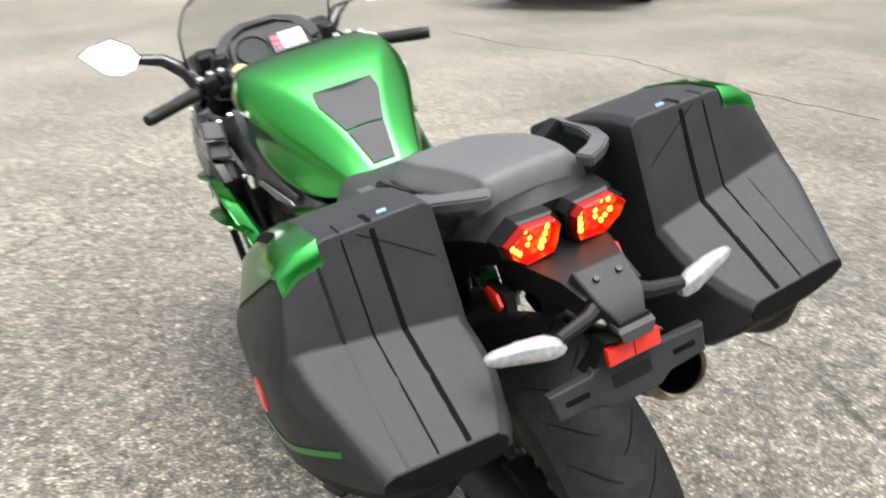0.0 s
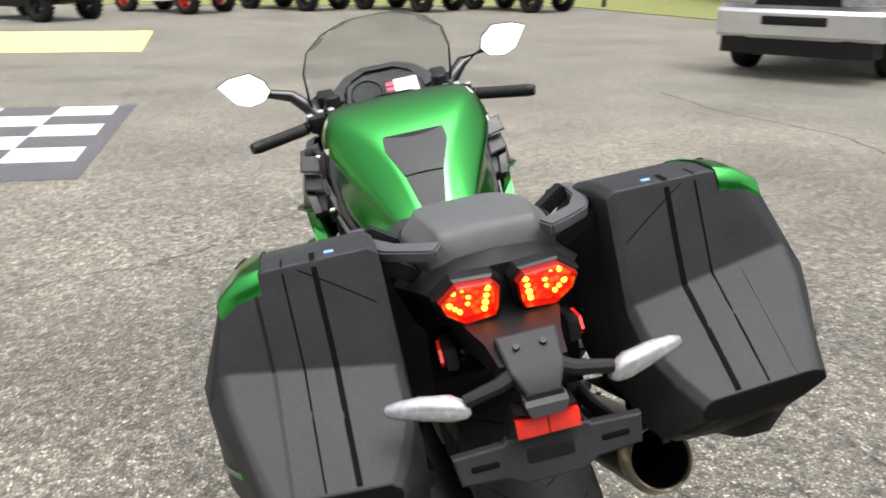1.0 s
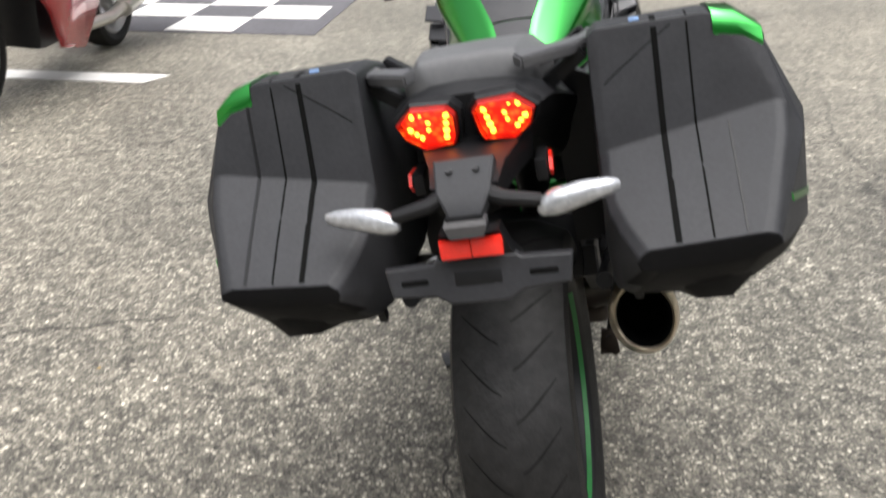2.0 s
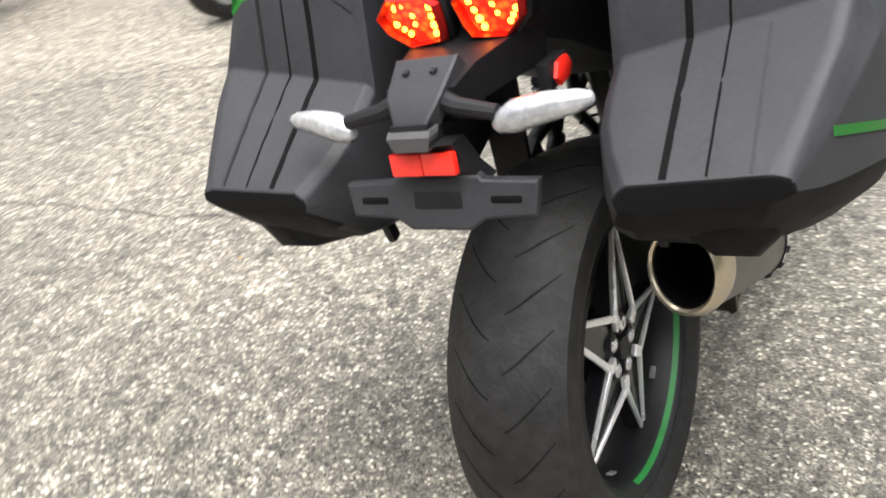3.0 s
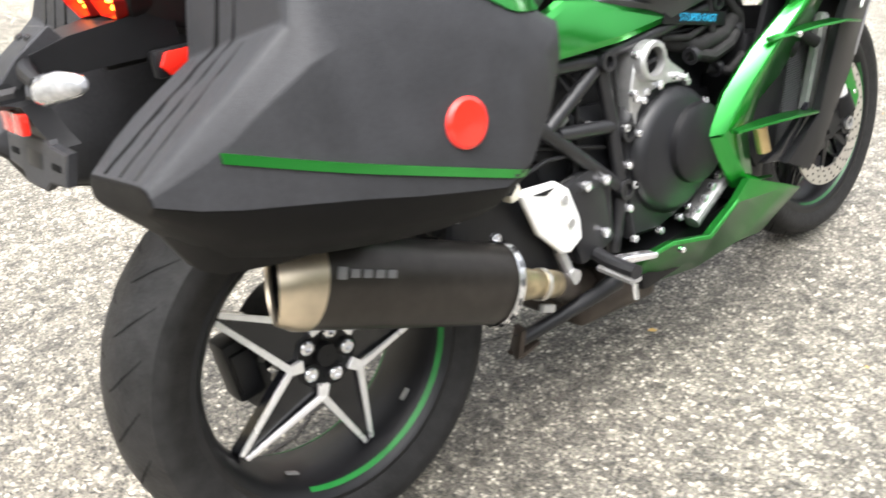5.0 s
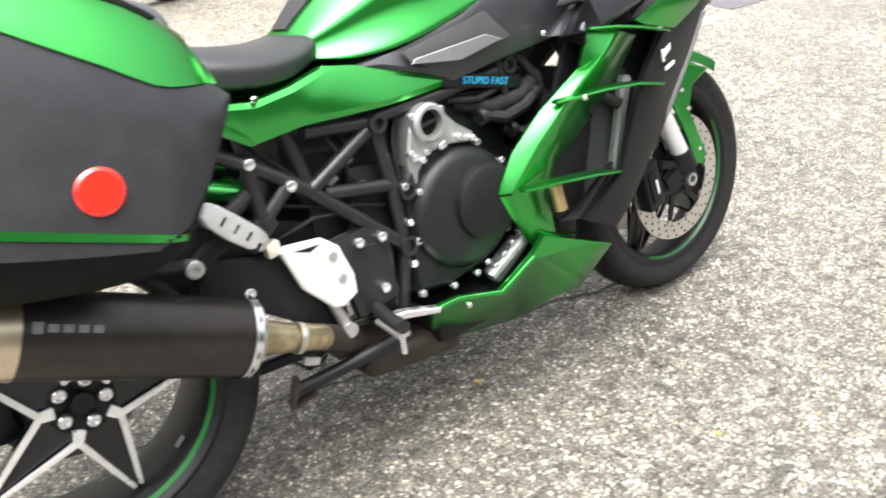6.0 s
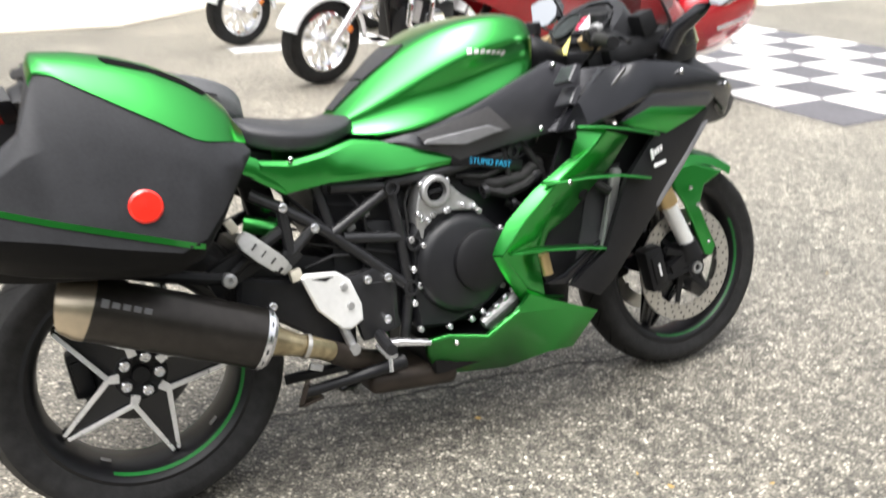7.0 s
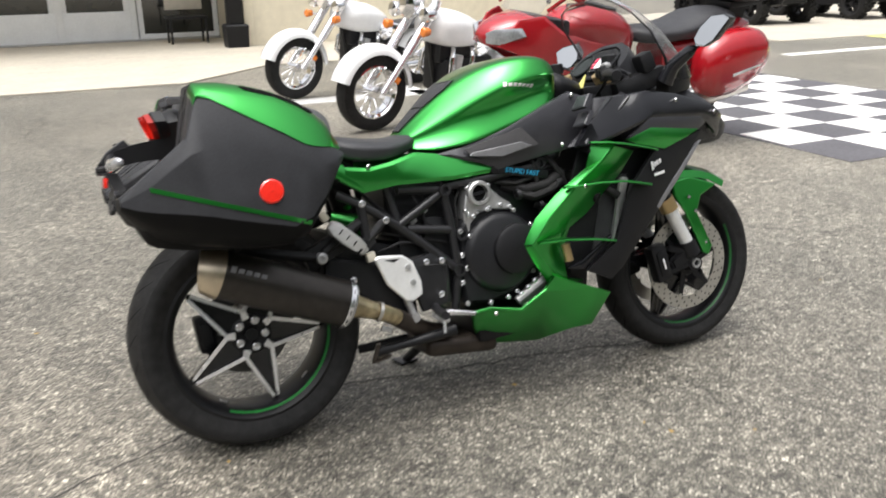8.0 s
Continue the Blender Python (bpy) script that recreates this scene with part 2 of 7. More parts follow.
ORANGE = material("amber_lens", (0.75, 0.20, 0.02), 0.25, vary=0.05, coat=0.5)
LENS = material("clear_indicator_lens", (0.40, 0.41, 0.43), 0.15, 0.5, vary=0.35, scale=120, coat=0.8)
MIRROR = material("mirror_glass", (0.92, 0.93, 0.94), 0.02, 1.0, vary=0.01)
SCREEN = clear("smoked_windscreen", (0.80, 0.80, 0.80), 0.02, 0.96, 1.05)
BLUE = material("blue_decal", (0.03, 0.42, 0.72), 0.4, vary=0.05)
WHITE = material("white_decal", (0.75, 0.75, 0.75), 0.4, vary=0.06)
PAPER = material("white_screen_sticker", (0.86, 0.86, 0.88), 0.35, vary=0.03)
REDMARK = material("red_print", (0.55, 0.03, 0.08), 0.4, vary=0.2, scale=300)
DIAL = material("gauge_face", (0.022, 0.026, 0.026), 0.6, vary=0.4, scale=80, spec=0.2)
YELLOW_TAG = material("yellow_tag", (0.85, 0.78, 0.25), 0.6, vary=0.04)
WHITE_BODY = material("white_vehicle_paint", (0.80, 0.80, 0.80), 0.2, vary=0.04, coat=0.6)
RED_BODY = material("red_vehicle_paint", (0.34, 0.008, 0.014), 0.2, 0.1, vary=0.08, coat=0.7)
SILVER_BODY = material("silver_vehicle_trim", (0.55, 0.55, 0.56), 0.3, 0.6, vary=0.06)
WALL = material("cream_wall", (0.74, 0.68, 0.54), 0.85, vary=0.08, scale=8, bump=0.3, bump_scale=60)
FRAME_WHITE = material("white_door_frame", (0.78, 0.79, 0.79), 0.4, vary=0.05)
PANE = material("dark_glass", (0.020, 0.022, 0.020), 0.03, vary=0.2, scale=3, coat=0.5)
# black for exhaust soot, and for the shade painted into slots and grooves
SOOT_AND_GAP = material("soot_and_gap_black", (0.003, 0.003, 0.003), 0.95, vary=0.3, scale=60, spec=0.1)
FOLIAGE = material("screening_foliage", (0.035, 0.055, 0.018), 0.8, vary=0.6, scale=3, bump=1.0, bump_scale=4)
# the room's dimness is put into this dark base colour
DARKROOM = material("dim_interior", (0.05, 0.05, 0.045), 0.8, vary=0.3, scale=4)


# ---- mesh helpers ----
def v3(p):
    return Vector(p)


def loft(bm, rings, caps=True, closed=True):
    rows = [[bm.verts.new(p) for p in r] for r in rings]
    k = len(rows[0])
    for a, b in zip(rows, rows[1:]):
        for i in range(k if closed else k - 1):
            j = (i + 1) % k
            bm.faces.new((a[i], a[j], b[j], b[i]))
    if caps and closed:
        bm.faces.new(rows[0][::-1])
        bm.faces.new(rows[-1])
    return rows


def ring_at(c, n, up, ru, rv, count, turn=0.0):
    n = v3(n).normalized()
    u = v3(up) - v3(up).dot(n) * n
    u.normalize()
    w = n.cross(u)
    return [v3(c) + ru * math.cos(a) * u + rv * math.sin(a) * w for a in (turn + 2 * math.pi * i / count for i in range(count))]


def tube(bm, pts, r, count=10, rv=None):
    pts = [v3(p) for p in pts]
    rings = []
    for i, p in enumerate(pts):
        d = (pts[min(i + 1, len(pts) - 1)] - pts[max(i - 1, 0)]).normalized()
        up = (1, 0, 0) if abs(d.x) < 0.9 else (0, 0, 1)
        ri = r[i] if isinstance(r, (list, tuple)) else r
        rings.append(ring_at(p, d, up, ri, (rv / r[0] * ri if isinstance(r, (list, tuple)) else rv) if rv else ri, count))
    loft(bm, rings)


def lathe(bm, profile, centre, axis=(1, 0, 0), up=(0, 0, 1), count=64, start=0.0, sweep=2 * math.pi, closed_profile=True):
    """profile: (along the axis, radius) pairs."""
    axis = v3(axis).normalized()
    u = (v3(up) - v3(up).dot(axis) * axis).normalized()
    w = axis.cross(u)
    full = abs(sweep - 2 * math.pi) < 1e-6
    steps = count if full else count + 1
    rows = []
    for i in range(steps):
        a = start + sweep * i / count
        d = math.cos(a) * u + math.sin(a) * w
        rows.append([bm.verts.new(v3(centre) + x * axis + r * d) for x, r in profile])
    k = len(profile)
    for i in range(count):
        a, b = rows[i], rows[(i + 1) % steps]
        for j in range(k if closed_profile else k - 1):
            q = (j + 1) % k
            bm.faces.new((a[j], a[q], b[q], b[j]))
    if not full and closed_profile:
        bm.faces.new(rows[0])
        bm.faces.new(rows[-1][::-1])


def block(bm, c, s, m=None, bevel=0.0, seg=2):
    made = bmesh.ops.create_cube(bm, size=1.0, matrix=Matrix.Translation(c) @ (m or Matrix()) @ Matrix.Diagonal((*s, 1)))
    if bevel:
        edges = list({e for v in made["verts"] for e in v.link_edges})
        bmesh.ops.bevel(bm, geom=edges, offset=bevel, segments=seg, affect="EDGES", profile=0.6)


def beam(bm, a, b, w, h, up=(0, 0, 1), bevel=0.0, taper=1.0):
    """A bar from a to b, w wide and h high."""
    a, b = v3(a), v3(b)
    n = (b - a).normalized()
    u = (v3(up) - v3(up).dot(n) * n).normalized()
    s = n.cross(u)
    rings = []
    for p, k in ((a, 1.0), (b, taper)):
        rings.append([p + k * (w / 2 * i * s + h / 2 * j * u) for i, j in ((-1, -1), (1, -1), (1, 1), (-1, 1))])
    before = set(bm.edges)
    loft(bm, rings)
    if bevel:
        bmesh.ops.bevel(bm, geom=[e for e in bm.edges if e not in before], offset=bevel, segments=2, affect="EDGES")


def shell(bm, outline, inward, inset=0.006, proud=0.003):
    """A plate with the given outline in space, thickness along inward, with softened rim."""
    f = bm.faces.new([bm.verts.new(p) for p in outline])
    f.normal_update()
    if f.normal.dot(v3(inward)) > 0:
        f.normal_flip()
    ext = bmesh.ops.extrude_face_region(bm, geom=[f])
    top = [g for g in ext["geom"] if isinstance(g, bmesh.types.BMFace)][0]
    back = [v for v in f.verts]
    bmesh.ops.translate(bm, verts=back, vec=v3(inward))
    f.normal_flip()
    if inset:
        bmesh.ops.inset_individual(bm, faces=[top], thickness=inset, depth=proud, use_even_offset=True)
    bmesh.ops.recalc_face_normals(bm, faces=bm.faces)
    bmesh.ops.triangulate(bm, faces=[g for g in bm.faces if len(g.verts) > 4])


def mirrored(bm):
    other = bm.copy()
    bmesh.ops.scale(other, vec=(-1, 1, 1), verts=other.verts)
    bmesh.ops.reverse_faces(other, faces=other.faces)
    return other


def part(name, bm, mat, parent=None, label="", smooth=35, soft=0, fix=True):
    if fix:
        bmesh.ops.recalc_face_normals(bm, faces=bm.faces)
    me = bpy.data.meshes.new(name)
    bm.to_mesh(me)
    bm.free()
    me.materials.append(mat)
    me.polygons.foreach_set("use_smooth", [True] * len(me.polygons))
    if smooth < 180:
        me.set_sharp_from_angle(angle=radians(smooth))
    ob = new(name, me)
    if soft:
        sub = ob.modifiers.new("soft", "SUBSURF")
        sub.levels = sub.render_levels = soft
    if parent:
        ob.parent = parent
    if label:
        tagged(ob, label)
    return ob


def both_sides(name, bm, mat, parent, label="", **kw):
    other = mirrored(bm)
    part(name, bm, mat, parent, label, **kw)
    part(name, other, mat, parent, label, **kw)


def B():
    return bmesh.new()


def flat(name, pts, z, mat, label, category, kind="", thick=0.004):
    bm = B()
    loft(bm, [[(x, y, z - thick) for x, y in pts], [(x, y, z) for x, y in pts]])
    return tagged(part(name, bm, mat), label, category, kind=kind)


# ---- ground ----
bm = B()
bmesh.ops.create_grid(bm, x_segments=8, y_segments=8, size=300)
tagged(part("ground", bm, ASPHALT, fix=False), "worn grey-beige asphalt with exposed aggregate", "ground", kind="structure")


# ---- open cracks in the asphalt ----
def crack_line(points, width, seed):
    random.seed(seed)
    bm = B()
    rows = []
    for a, b in zip(points, points[1:]):
        a, b = v3((*a, 0)), v3((*b, 0))
        across = (b - a).cross(v3((0, 0, 1))).normalized()
        n = max(2, int((b - a).length / 0.025))
        for i in range(n):
            p = a.lerp(b, i / n)
            p += across * (0.030 * noise.noise(p * 6) + 0.008 * random.uniform(-1, 1))
            w = width * (0.35 + 0.9 * abs(noise.noise(p * 17)) + 0.25 * random.random())
            rows.append([p - across * w + v3((0, 0, 0.0015)), p + across * w + v3((0, 0, 0.0015))])
    loft(bm, rows, closed=False)
    tagged(part("crack", bm, SOOTY, fix=False), "thin dark crack in the asphalt", "crack", kind="structure")


SOOTY = material("crack_dirt", (0.055, 0.050, 0.044), 0.95, vary=0.4, scale=60)
crack_line([(0.10, -0.62), (0.02, -0.494), (-0.071, -0.336), (-0.135, -0.188), (-0.25, 0.09), (-0.215, 0.378), (-0.159, 0.674), (-0.123, 1.09), (-0.07, 1.41)], 0.006, 4)
crack_line([(-2.3, 0.36), (-1.90, 0.45), (-1.555, 0.528), (-1.364, 0.578), (-1.079, 0.686)], 0.006, 6)
crack_line([(3.33, 7.3), (3.39, 6.1), (3.80, 4.94), (3.69, 3.75), (3.69, 2.95), (3.73, 2.28)], 0.011, 9)

# ---- unseen tree rows, added beside the camera's walk to cut low sky light and darken reflections ----
def screening_trees(a, b, height, seed):
    random.seed(seed)
    a, b = v3(a), v3(b)
    out = (b - a).cross(v3((0, 0, 1))).normalized()
    n = int((b - a).length / 0.9)
    bm = B()
    rows = []
    for i in range(n + 1):
        p = a.lerp(b, i / n)
        top = height * (1 + 0.28 * noise.noise(p * 0.21 + v3((seed, 0, 0))) + 0.10 * random.uniform(-1, 1))
        col = []
        for j in range(11):
            f = j / 10
            bulge = 1.5 * math.sin(math.pi * min(1, 0.15 + 0.85 * f)) * (1 + 0.9 * noise.noise(p * 0.6 + v3((0, 0, f * 5)))) + random.uniform(-0.25, 0.25)
            col.append(bm.verts.new(p - out * bulge + v3((0, 0, top * f))))
        col.append(bm.verts.new(p + out * 2.5 + v3((0, 0, top * 0.9))))
        col.append(bm.verts.new(p + out * 2.5))
        rows.append(col)
    for p, q in zip(rows, rows[1:]):
        for j in range(len(p) - 1):
            bm.faces.new((p[j], q[j], q[j + 1], p[j + 1]))
    return tagged(part("backdrop", bm, FOLIAGE, smooth=180), "unseen dark green tree row, added to cut low sky light and darken reflections", "trees", kind="structure")


screening_trees((15, -24, 0), (15, 30, 0), 6.5, 3)
screening_trees((-14, -22, 0), (15, -22, 0), 11.0, 8)

# a few dry leaf scraps on the asphalt
random.seed(21)
bm = B()
for i in range(26):
    x, y, a, r = random.uniform(-1.2, 2.0), random.uniform(-0.9, 2.6), random.uniform(0, 6.28), random.uniform(0.004, 0.009)
    ring = [bm.verts.new((x + r * k * math.cos(a + f), y + r * k * math.sin(a + f), 0.003 + 0.003 * random.random())) for f, k in ((0, 1.4), (1.0, 0.7), (2.2, 0.8), (3.14, 1.2), (4.2, 0.6), (5.3, 0.8))]
    bm.faces.new(ring)
tagged(part("leaf_litter", bm, material("dry_leaf", (0.40, 0.26, 0.08), 0.8, vary=0.4, scale=8), fix=False), "dry yellow-brown leaf scraps on the asphalt", "leaves", kind="stuff")

# ---- the green sport-touring motorcycle, leaning on its side stand ----
bike = new("motorcycle")
bike.matrix_basis = pose(0, 0, 0, 0, -10.5, 0)
tagged(bike, "green and black sport touring motorcycle with hard side cases", "motorcycle")


def wheel(name, centre, R, W, spokes, parent, label):
    """A cast wheel with a road tyre, turning about x."""
    hub = new(name)
    hub.parent = parent
    tagged(hub, label)
    c = v3(centre)
    w = W / 2
    bm = B()
    prof = [(-0.80 * w, 0.222), (-0.86 * w, 0.236), (-0.97 * w, 0.222 + 0.42 * (R - 0.222)), (-w, 0.222 + 0.56 * (R - 0.222)), (-0.93 * w, 0.222 + 0.72 * (R - 0.222)),
            (-0.74 * w, R - 0.018 * W / 0.19), (-0.45 * w, R - 0.006), (-0.2 * w, R - 0.001), (0.2 * w, R - 0.001), (0.45 * w, R - 0.006), (0.74 * w, R - 0.018 * W / 0.19),
            (0.93 * w, 0.222 + 0.72 * (R - 0.222)), (w, 0.222 + 0.56 * (R - 0.222)), (0.97 * w, 0.222 + 0.42 * (R - 0.222)), (0.86 * w, 0.236), (0.80 * w, 0.222)]
    lathe(bm, prof, c, count=96)
    tyre = part("tyre", bm, RUBBER, hub, "worn black rubber road tyre")
    # slanting tread grooves, dark inlays a hair above the crown
    bm = B()
    for i in range(26):
        a0 = 2 * math.pi * i / 26
        for s in (-1, 1):
            rows = []
            for j in range(7):
                f = j / 6
                x = s * w * (0.10 + 0.66 * f)
                a = a0 + (0.11 if s > 0 else 0.0) + 0.20 * f ** 1.3
                q = abs(x) / w
                rr = R - 0.0012 if q < 0.2 else (R - 0.001 - 0.005 * (q - 0.2) / 0.25 if q < 0.45 else R - 0.006 - (0.018 * W / 0.19 - 0.006) * (q - 0.45) / 0.29 - 0.0005)
                rr += 0.0010
                h = 0.0026 * (1 - 0.55 * abs(2 * f - 1)) / R
                rows.append([bm.verts.new(c + v3((x, rr * math.sin(a + k * h), rr * math.cos(a + k * h)))) for k in (-1, 1)])
            for p, q2 in zip(rows, rows[1:]):
                bm.faces.new((p[0], p[1], q2[1], q2[0]))
    part("tread_groove", bm, TREAD, tyre, "slanting tread grooves")
    bm = B()
    lathe(bm, [(0.86 * w, 0.236), (0.88 * w, 0.228), (0.80 * w, 0.216), (0.55 * w, 0.206), (0, 0.200), (-0.55 * w, 0.206), (-0.80 * w, 0.216), (-0.88 * w, 0.228), (-0.86 * w, 0.236),
               (-0.70 * w, 0.226), (0.70 * w, 0.226)], c, count=96)
    part("rim", bm, RIMBLACK, hub, "black cast rim")
    for s in (1, -1):
        bm = B()
        rows = []
        for i in range(49):
            a = radians(-114 + 142 * i / 48)
            rows.append([c + v3((s * x * w, r * math.cos(a), r * math.sin(a))) for x, r in ((0.795, 0.2152), (0.795, 0.2165), (0.70, 0.2128), (0.70, 0.2110))])
        loft(bm, rows)
        part("rim_stripe", bm, STRIPE if W > 0.15 else DARKGREEN, hub, "green pinstripe on the rim")
    if W > 0.15:
        for turn in (-47, -119):
            bm = B()
            a = radians(turn)
            block(bm, c + v3((0.40 * w, 0.1985 * math.cos(a), 0.1985 * math.sin(a))), (0.010, 0.022, 0.004), Matrix.Rotation(a + math.pi / 2, 4, "X"), 0.0015)
            part("balance_weight", bm, OLDCAST, hub, "grey clip-on balance weight")
    x0 = spokes["x"]
    for s in spokes["sides"]:
        for i in range(5):
            tip, va, vb = (radians(spokes["turn"] + 72 * i + d) for d in (0, -36, 36))
            def at(r, ang, x):
                return c + v3((x * s, r * math.cos(ang), r * math.sin(ang)))
            T = at(0.196, tip, x0 - 0.012)
            for vv, k in ((va, 1), (vb, -1)):
                V = at(0.066, vv, x0 + 0.004)
                bm = B()
                T2 = at(0.196, tip - k * radians(1.6), x0 - 0.012)
                beam(bm, V, T2, 0.007, 0.0115, up=(T2 - V).cross(v3((1, 0, 0))), bevel=0.0015, taper=0.75)
                part("spoke_edge", bm, spokes["mat"], hub, "machined spoke edge")
            V = at(0.066, va, x0 + 0.004)
            bm = B()
            beam(bm, V, at(0.045, va, x0 + 0.002), 0.008, 0.017, up=(0, math.cos(va + 1.57), math.sin(va + 1.57)), bevel=0.0015, taper=1.2)
            part("spoke_edge", bm, spokes["mat"], hub, "machined spoke edge")
            # dark web behind the bright edges
            bm = B()
            f, b = x0 - 0.005, x0 - 0.030
            lo = [at(0.040, va, f), at(0.064, va + 0.05, f), at(0.196, tip - 0.05, f - 0.010), at(0.205, tip + 0.05 - 0.05, f - 0.010), at(0.196, tip + 0.05, f - 0.010), at(0.064, vb - 0.05, f), at(0.040, vb, f)]
            hi = [p - v3((s * (f - b), 0, 0)) for p in lo]
            loft(bm, [lo, hi])
            bmesh.ops.triangulate(bm, faces=[q for q in bm.faces if len(q.verts) > 4])
            part("spoke", bm, GLOSS, hub, "gloss black cast spoke")
        bm = B()
        lathe(bm, [(s * (x0 - 0.05), 0.001), (s * (x0 - 0.05), 0.062), (s * (x0 - 0.008), 0.058), (s * (x0 - 0.002), 0.050), (s * (x0 - 0.010), 0.020), (s * (x0 + 0.004), 0.018), (s * (x0 + 0.004), 0.001)], c, count=40)
        part("hub", bm, MATTE, hub, "black wheel hub")
        if spokes["bolts"]:
            for i in range(5):
                a = radians(spokes["turn"] + 72 * i)
                p = c + v3((s * (x0 - 0.010), 0.0385 * math.cos(a), 0.0385 * math.sin(a)))
                bm = B()
                lathe(bm, [(0, 0.001), (0, 0.0165), (s * 0.009, 0.0160), (s * 0.010, 0.0125), (s * 0.004, 0.0120), (s * 0.004, 0.001)], p, count=20)
                part("bolt_seat", bm, MATTE, hub, "black bolt seat")
                bm = B()
                lathe(bm, [(s * 0.003, 0.001), (s * 0.003, 0.0118), (s * 0.011, 0.0114), (s * 0.013, 0.0090), (s * 0.013, 0.0060), (s * 0.008, 0.0055), (s * 0.008, 0.001)], p, count=18)
                part("wheel_bolt", bm, SILVER, hub, "bright steel wheel bolt")
    return hub


KNEEGREY = material("mid_grey_rubber", (0.052, 0.050, 0.052), 0.6, vary=0.12, scale=120, bump=0.3, bump_scale=900)
OLDCAST = material("dull_cast_alloy", (0.22, 0.22, 0.22), 0.5, 0.6, vary=0.3, scale=60, bump=0.3, bump_scale=250)
LIGHTGREY = material("light_grey_trim", (0.20, 0.20, 0.21), 0.45, 0.2, vary=0.1, scale=80)
STRAWPIPE = material("straw_tinted_pipe", (0.52, 0.43, 0.27), 0.32, 0.9, vary=0.4, scale=40)
RIMBLACK = material("black_rim_coat", (0.006, 0.006, 0.0068), 0.42, vary=0.2, scale=60, spec=0.3)
PEG = material("worn_bright_alloy", (0.60, 0.60, 0.59), 0.42, 0.35, vary=0.12, scale=90)
CREAM = material("cream_plastic", (0.55, 0.51, 0.42), 0.5, vary=0.15, scale=60)
STRIPE = material("green_rim_tape", (0.009, 0.145, 0.024), 0.45, vary=0.2, scale=30)
MACHINED = material("machined_spoke_face", (0.86, 0.86, 0.87), 0.28, 0.7, vary=0.10, scale=80)
PALEBLUE = material("pale_blue_label", (0.22, 0.36, 0.62), 0.4, vary=0.1)
RAILGREY = material("grey_rail_paint", (0.085, 0.085, 0.090), 0.45, 0.2, vary=0.1, scale=90, bump=0.1, bump_scale=500)
# darker copy of the disc steel: the rear disc's shade is in its colour
SHADED_STEEL = material("shaded_disc_steel", (0.10, 0.098, 0.095), 0.5, 0.6, vary=0.2, scale=120)
TREAD = material("groove_rubber", (0.0065, 0.0063, 0.0063), 0.9, vary=0.1, spec=0.1)
RW, FW = (0, 0, 0.318), (0, 1.475, 0.299)
rear = wheel("rear_wheel", RW, 0.320, 0.190, dict(x=0.052, sides=(1,), turn=140.6, bolts=True, mat=MACHINED), bike, "black cast rear wheel with bright star spokes")
front = wheel("front_wheel", FW, 0.300, 0.122, dict(x=0.030, sides=(1, -1), turn=100, bolts=False, mat=GLOSS), bike, "black cast front wheel with green pinstripe")


def disc(centre, x, r0, r1, parent, holes, steel=STEEL):
    c = v3(centre) + v3((x, 0, 0))
    bm = B()
    lathe(bm, [(-0.002, r0), (0.002, r0), (0.002, r1), (-0.002, r1)], c, count=72)
    d = part("brake_disc", bm, steel, parent, "perforated steel brake disc")
    bm = B()
    for i in range(holes):
        for j, rr in enumerate((0.18, 0.5, 0.82)):
            a = 2 * math.pi * (i + 0.33 * j) / holes
            p = c + v3((0, (r0 + rr * (r1 - r0)) * math.cos(a), (r0 + rr * (r1 - r0)) * math.sin(a)))
            s = 1 if x > 0 else -1
            lathe(bm, [(s * 0.0005, 0.0001), (s * 0.0026, 0.0001), (s * 0.0026, 0.0034), (s * 0.0005, 0.0034)], p, count=7)
    part("drill_hole", bm, MATTE, d, "drilled holes")
    for i in range(6):
        a = 2 * math.pi * i / 6
        bm = B()
        beam(bm, c + v3((0, 0.035 * math.cos(a), 0.035 * math.sin(a))), c + v3((0, (r0 + 0.004) * math.cos(a + 0.25), (r0 + 0.004) * math.sin(a + 0.25))), 0.006, 0.02, up=(0, -math.sin(a), math.cos(a)), taper=0.6)
        part("carrier_arm", bm, MATTE, parent)
    bm = B()
    lathe(bm, [(-0.006, 0.02), (0.006, 0.02), (0.006, 0.045), (-0.006, 0.045)], c, count=32)
    part("disc_carrier", bm, MATTE, parent, "black disc carrier")
    for i in range(10):
        a = 2 * math.pi * i / 10
        bm = B()
        s = 1 if x > 0 else -1
        lathe(bm, [(-s * 0.003, 0.001), (-s * 0.003, 0.0075), (s * 0.004, 0.0075), (s * 0.004, 0.001)], c + v3((0, (r0 + 0.001) * math.cos(a), (r0 + 0.001) * math.sin(a))), count=12)
        part("disc_button", bm, STEEL, parent)


disc(FW, 0.072, 0.118, 0.160, front, 28)
disc(FW, -0.072, 0.118, 0.160, front, 28)
disc(RW, -0.030, 0.070, 0.125, rear, 22, SHADED_STEEL)
bm = B()
block(bm, (-0.030, -0.112, 0.325), (0.055, 0.050, 0.105), pose(0, 0, 0, 6, 0, 0), 0.012)
block(bm, (-0.005, -0.112, 0.325), (0.020, 0.036, 0.070), pose(0, 0, 0, 6, 0, 0), 0.006)
part("rear_caliper", bm, MATTE, bike, "black rear brake caliper", smooth=30)

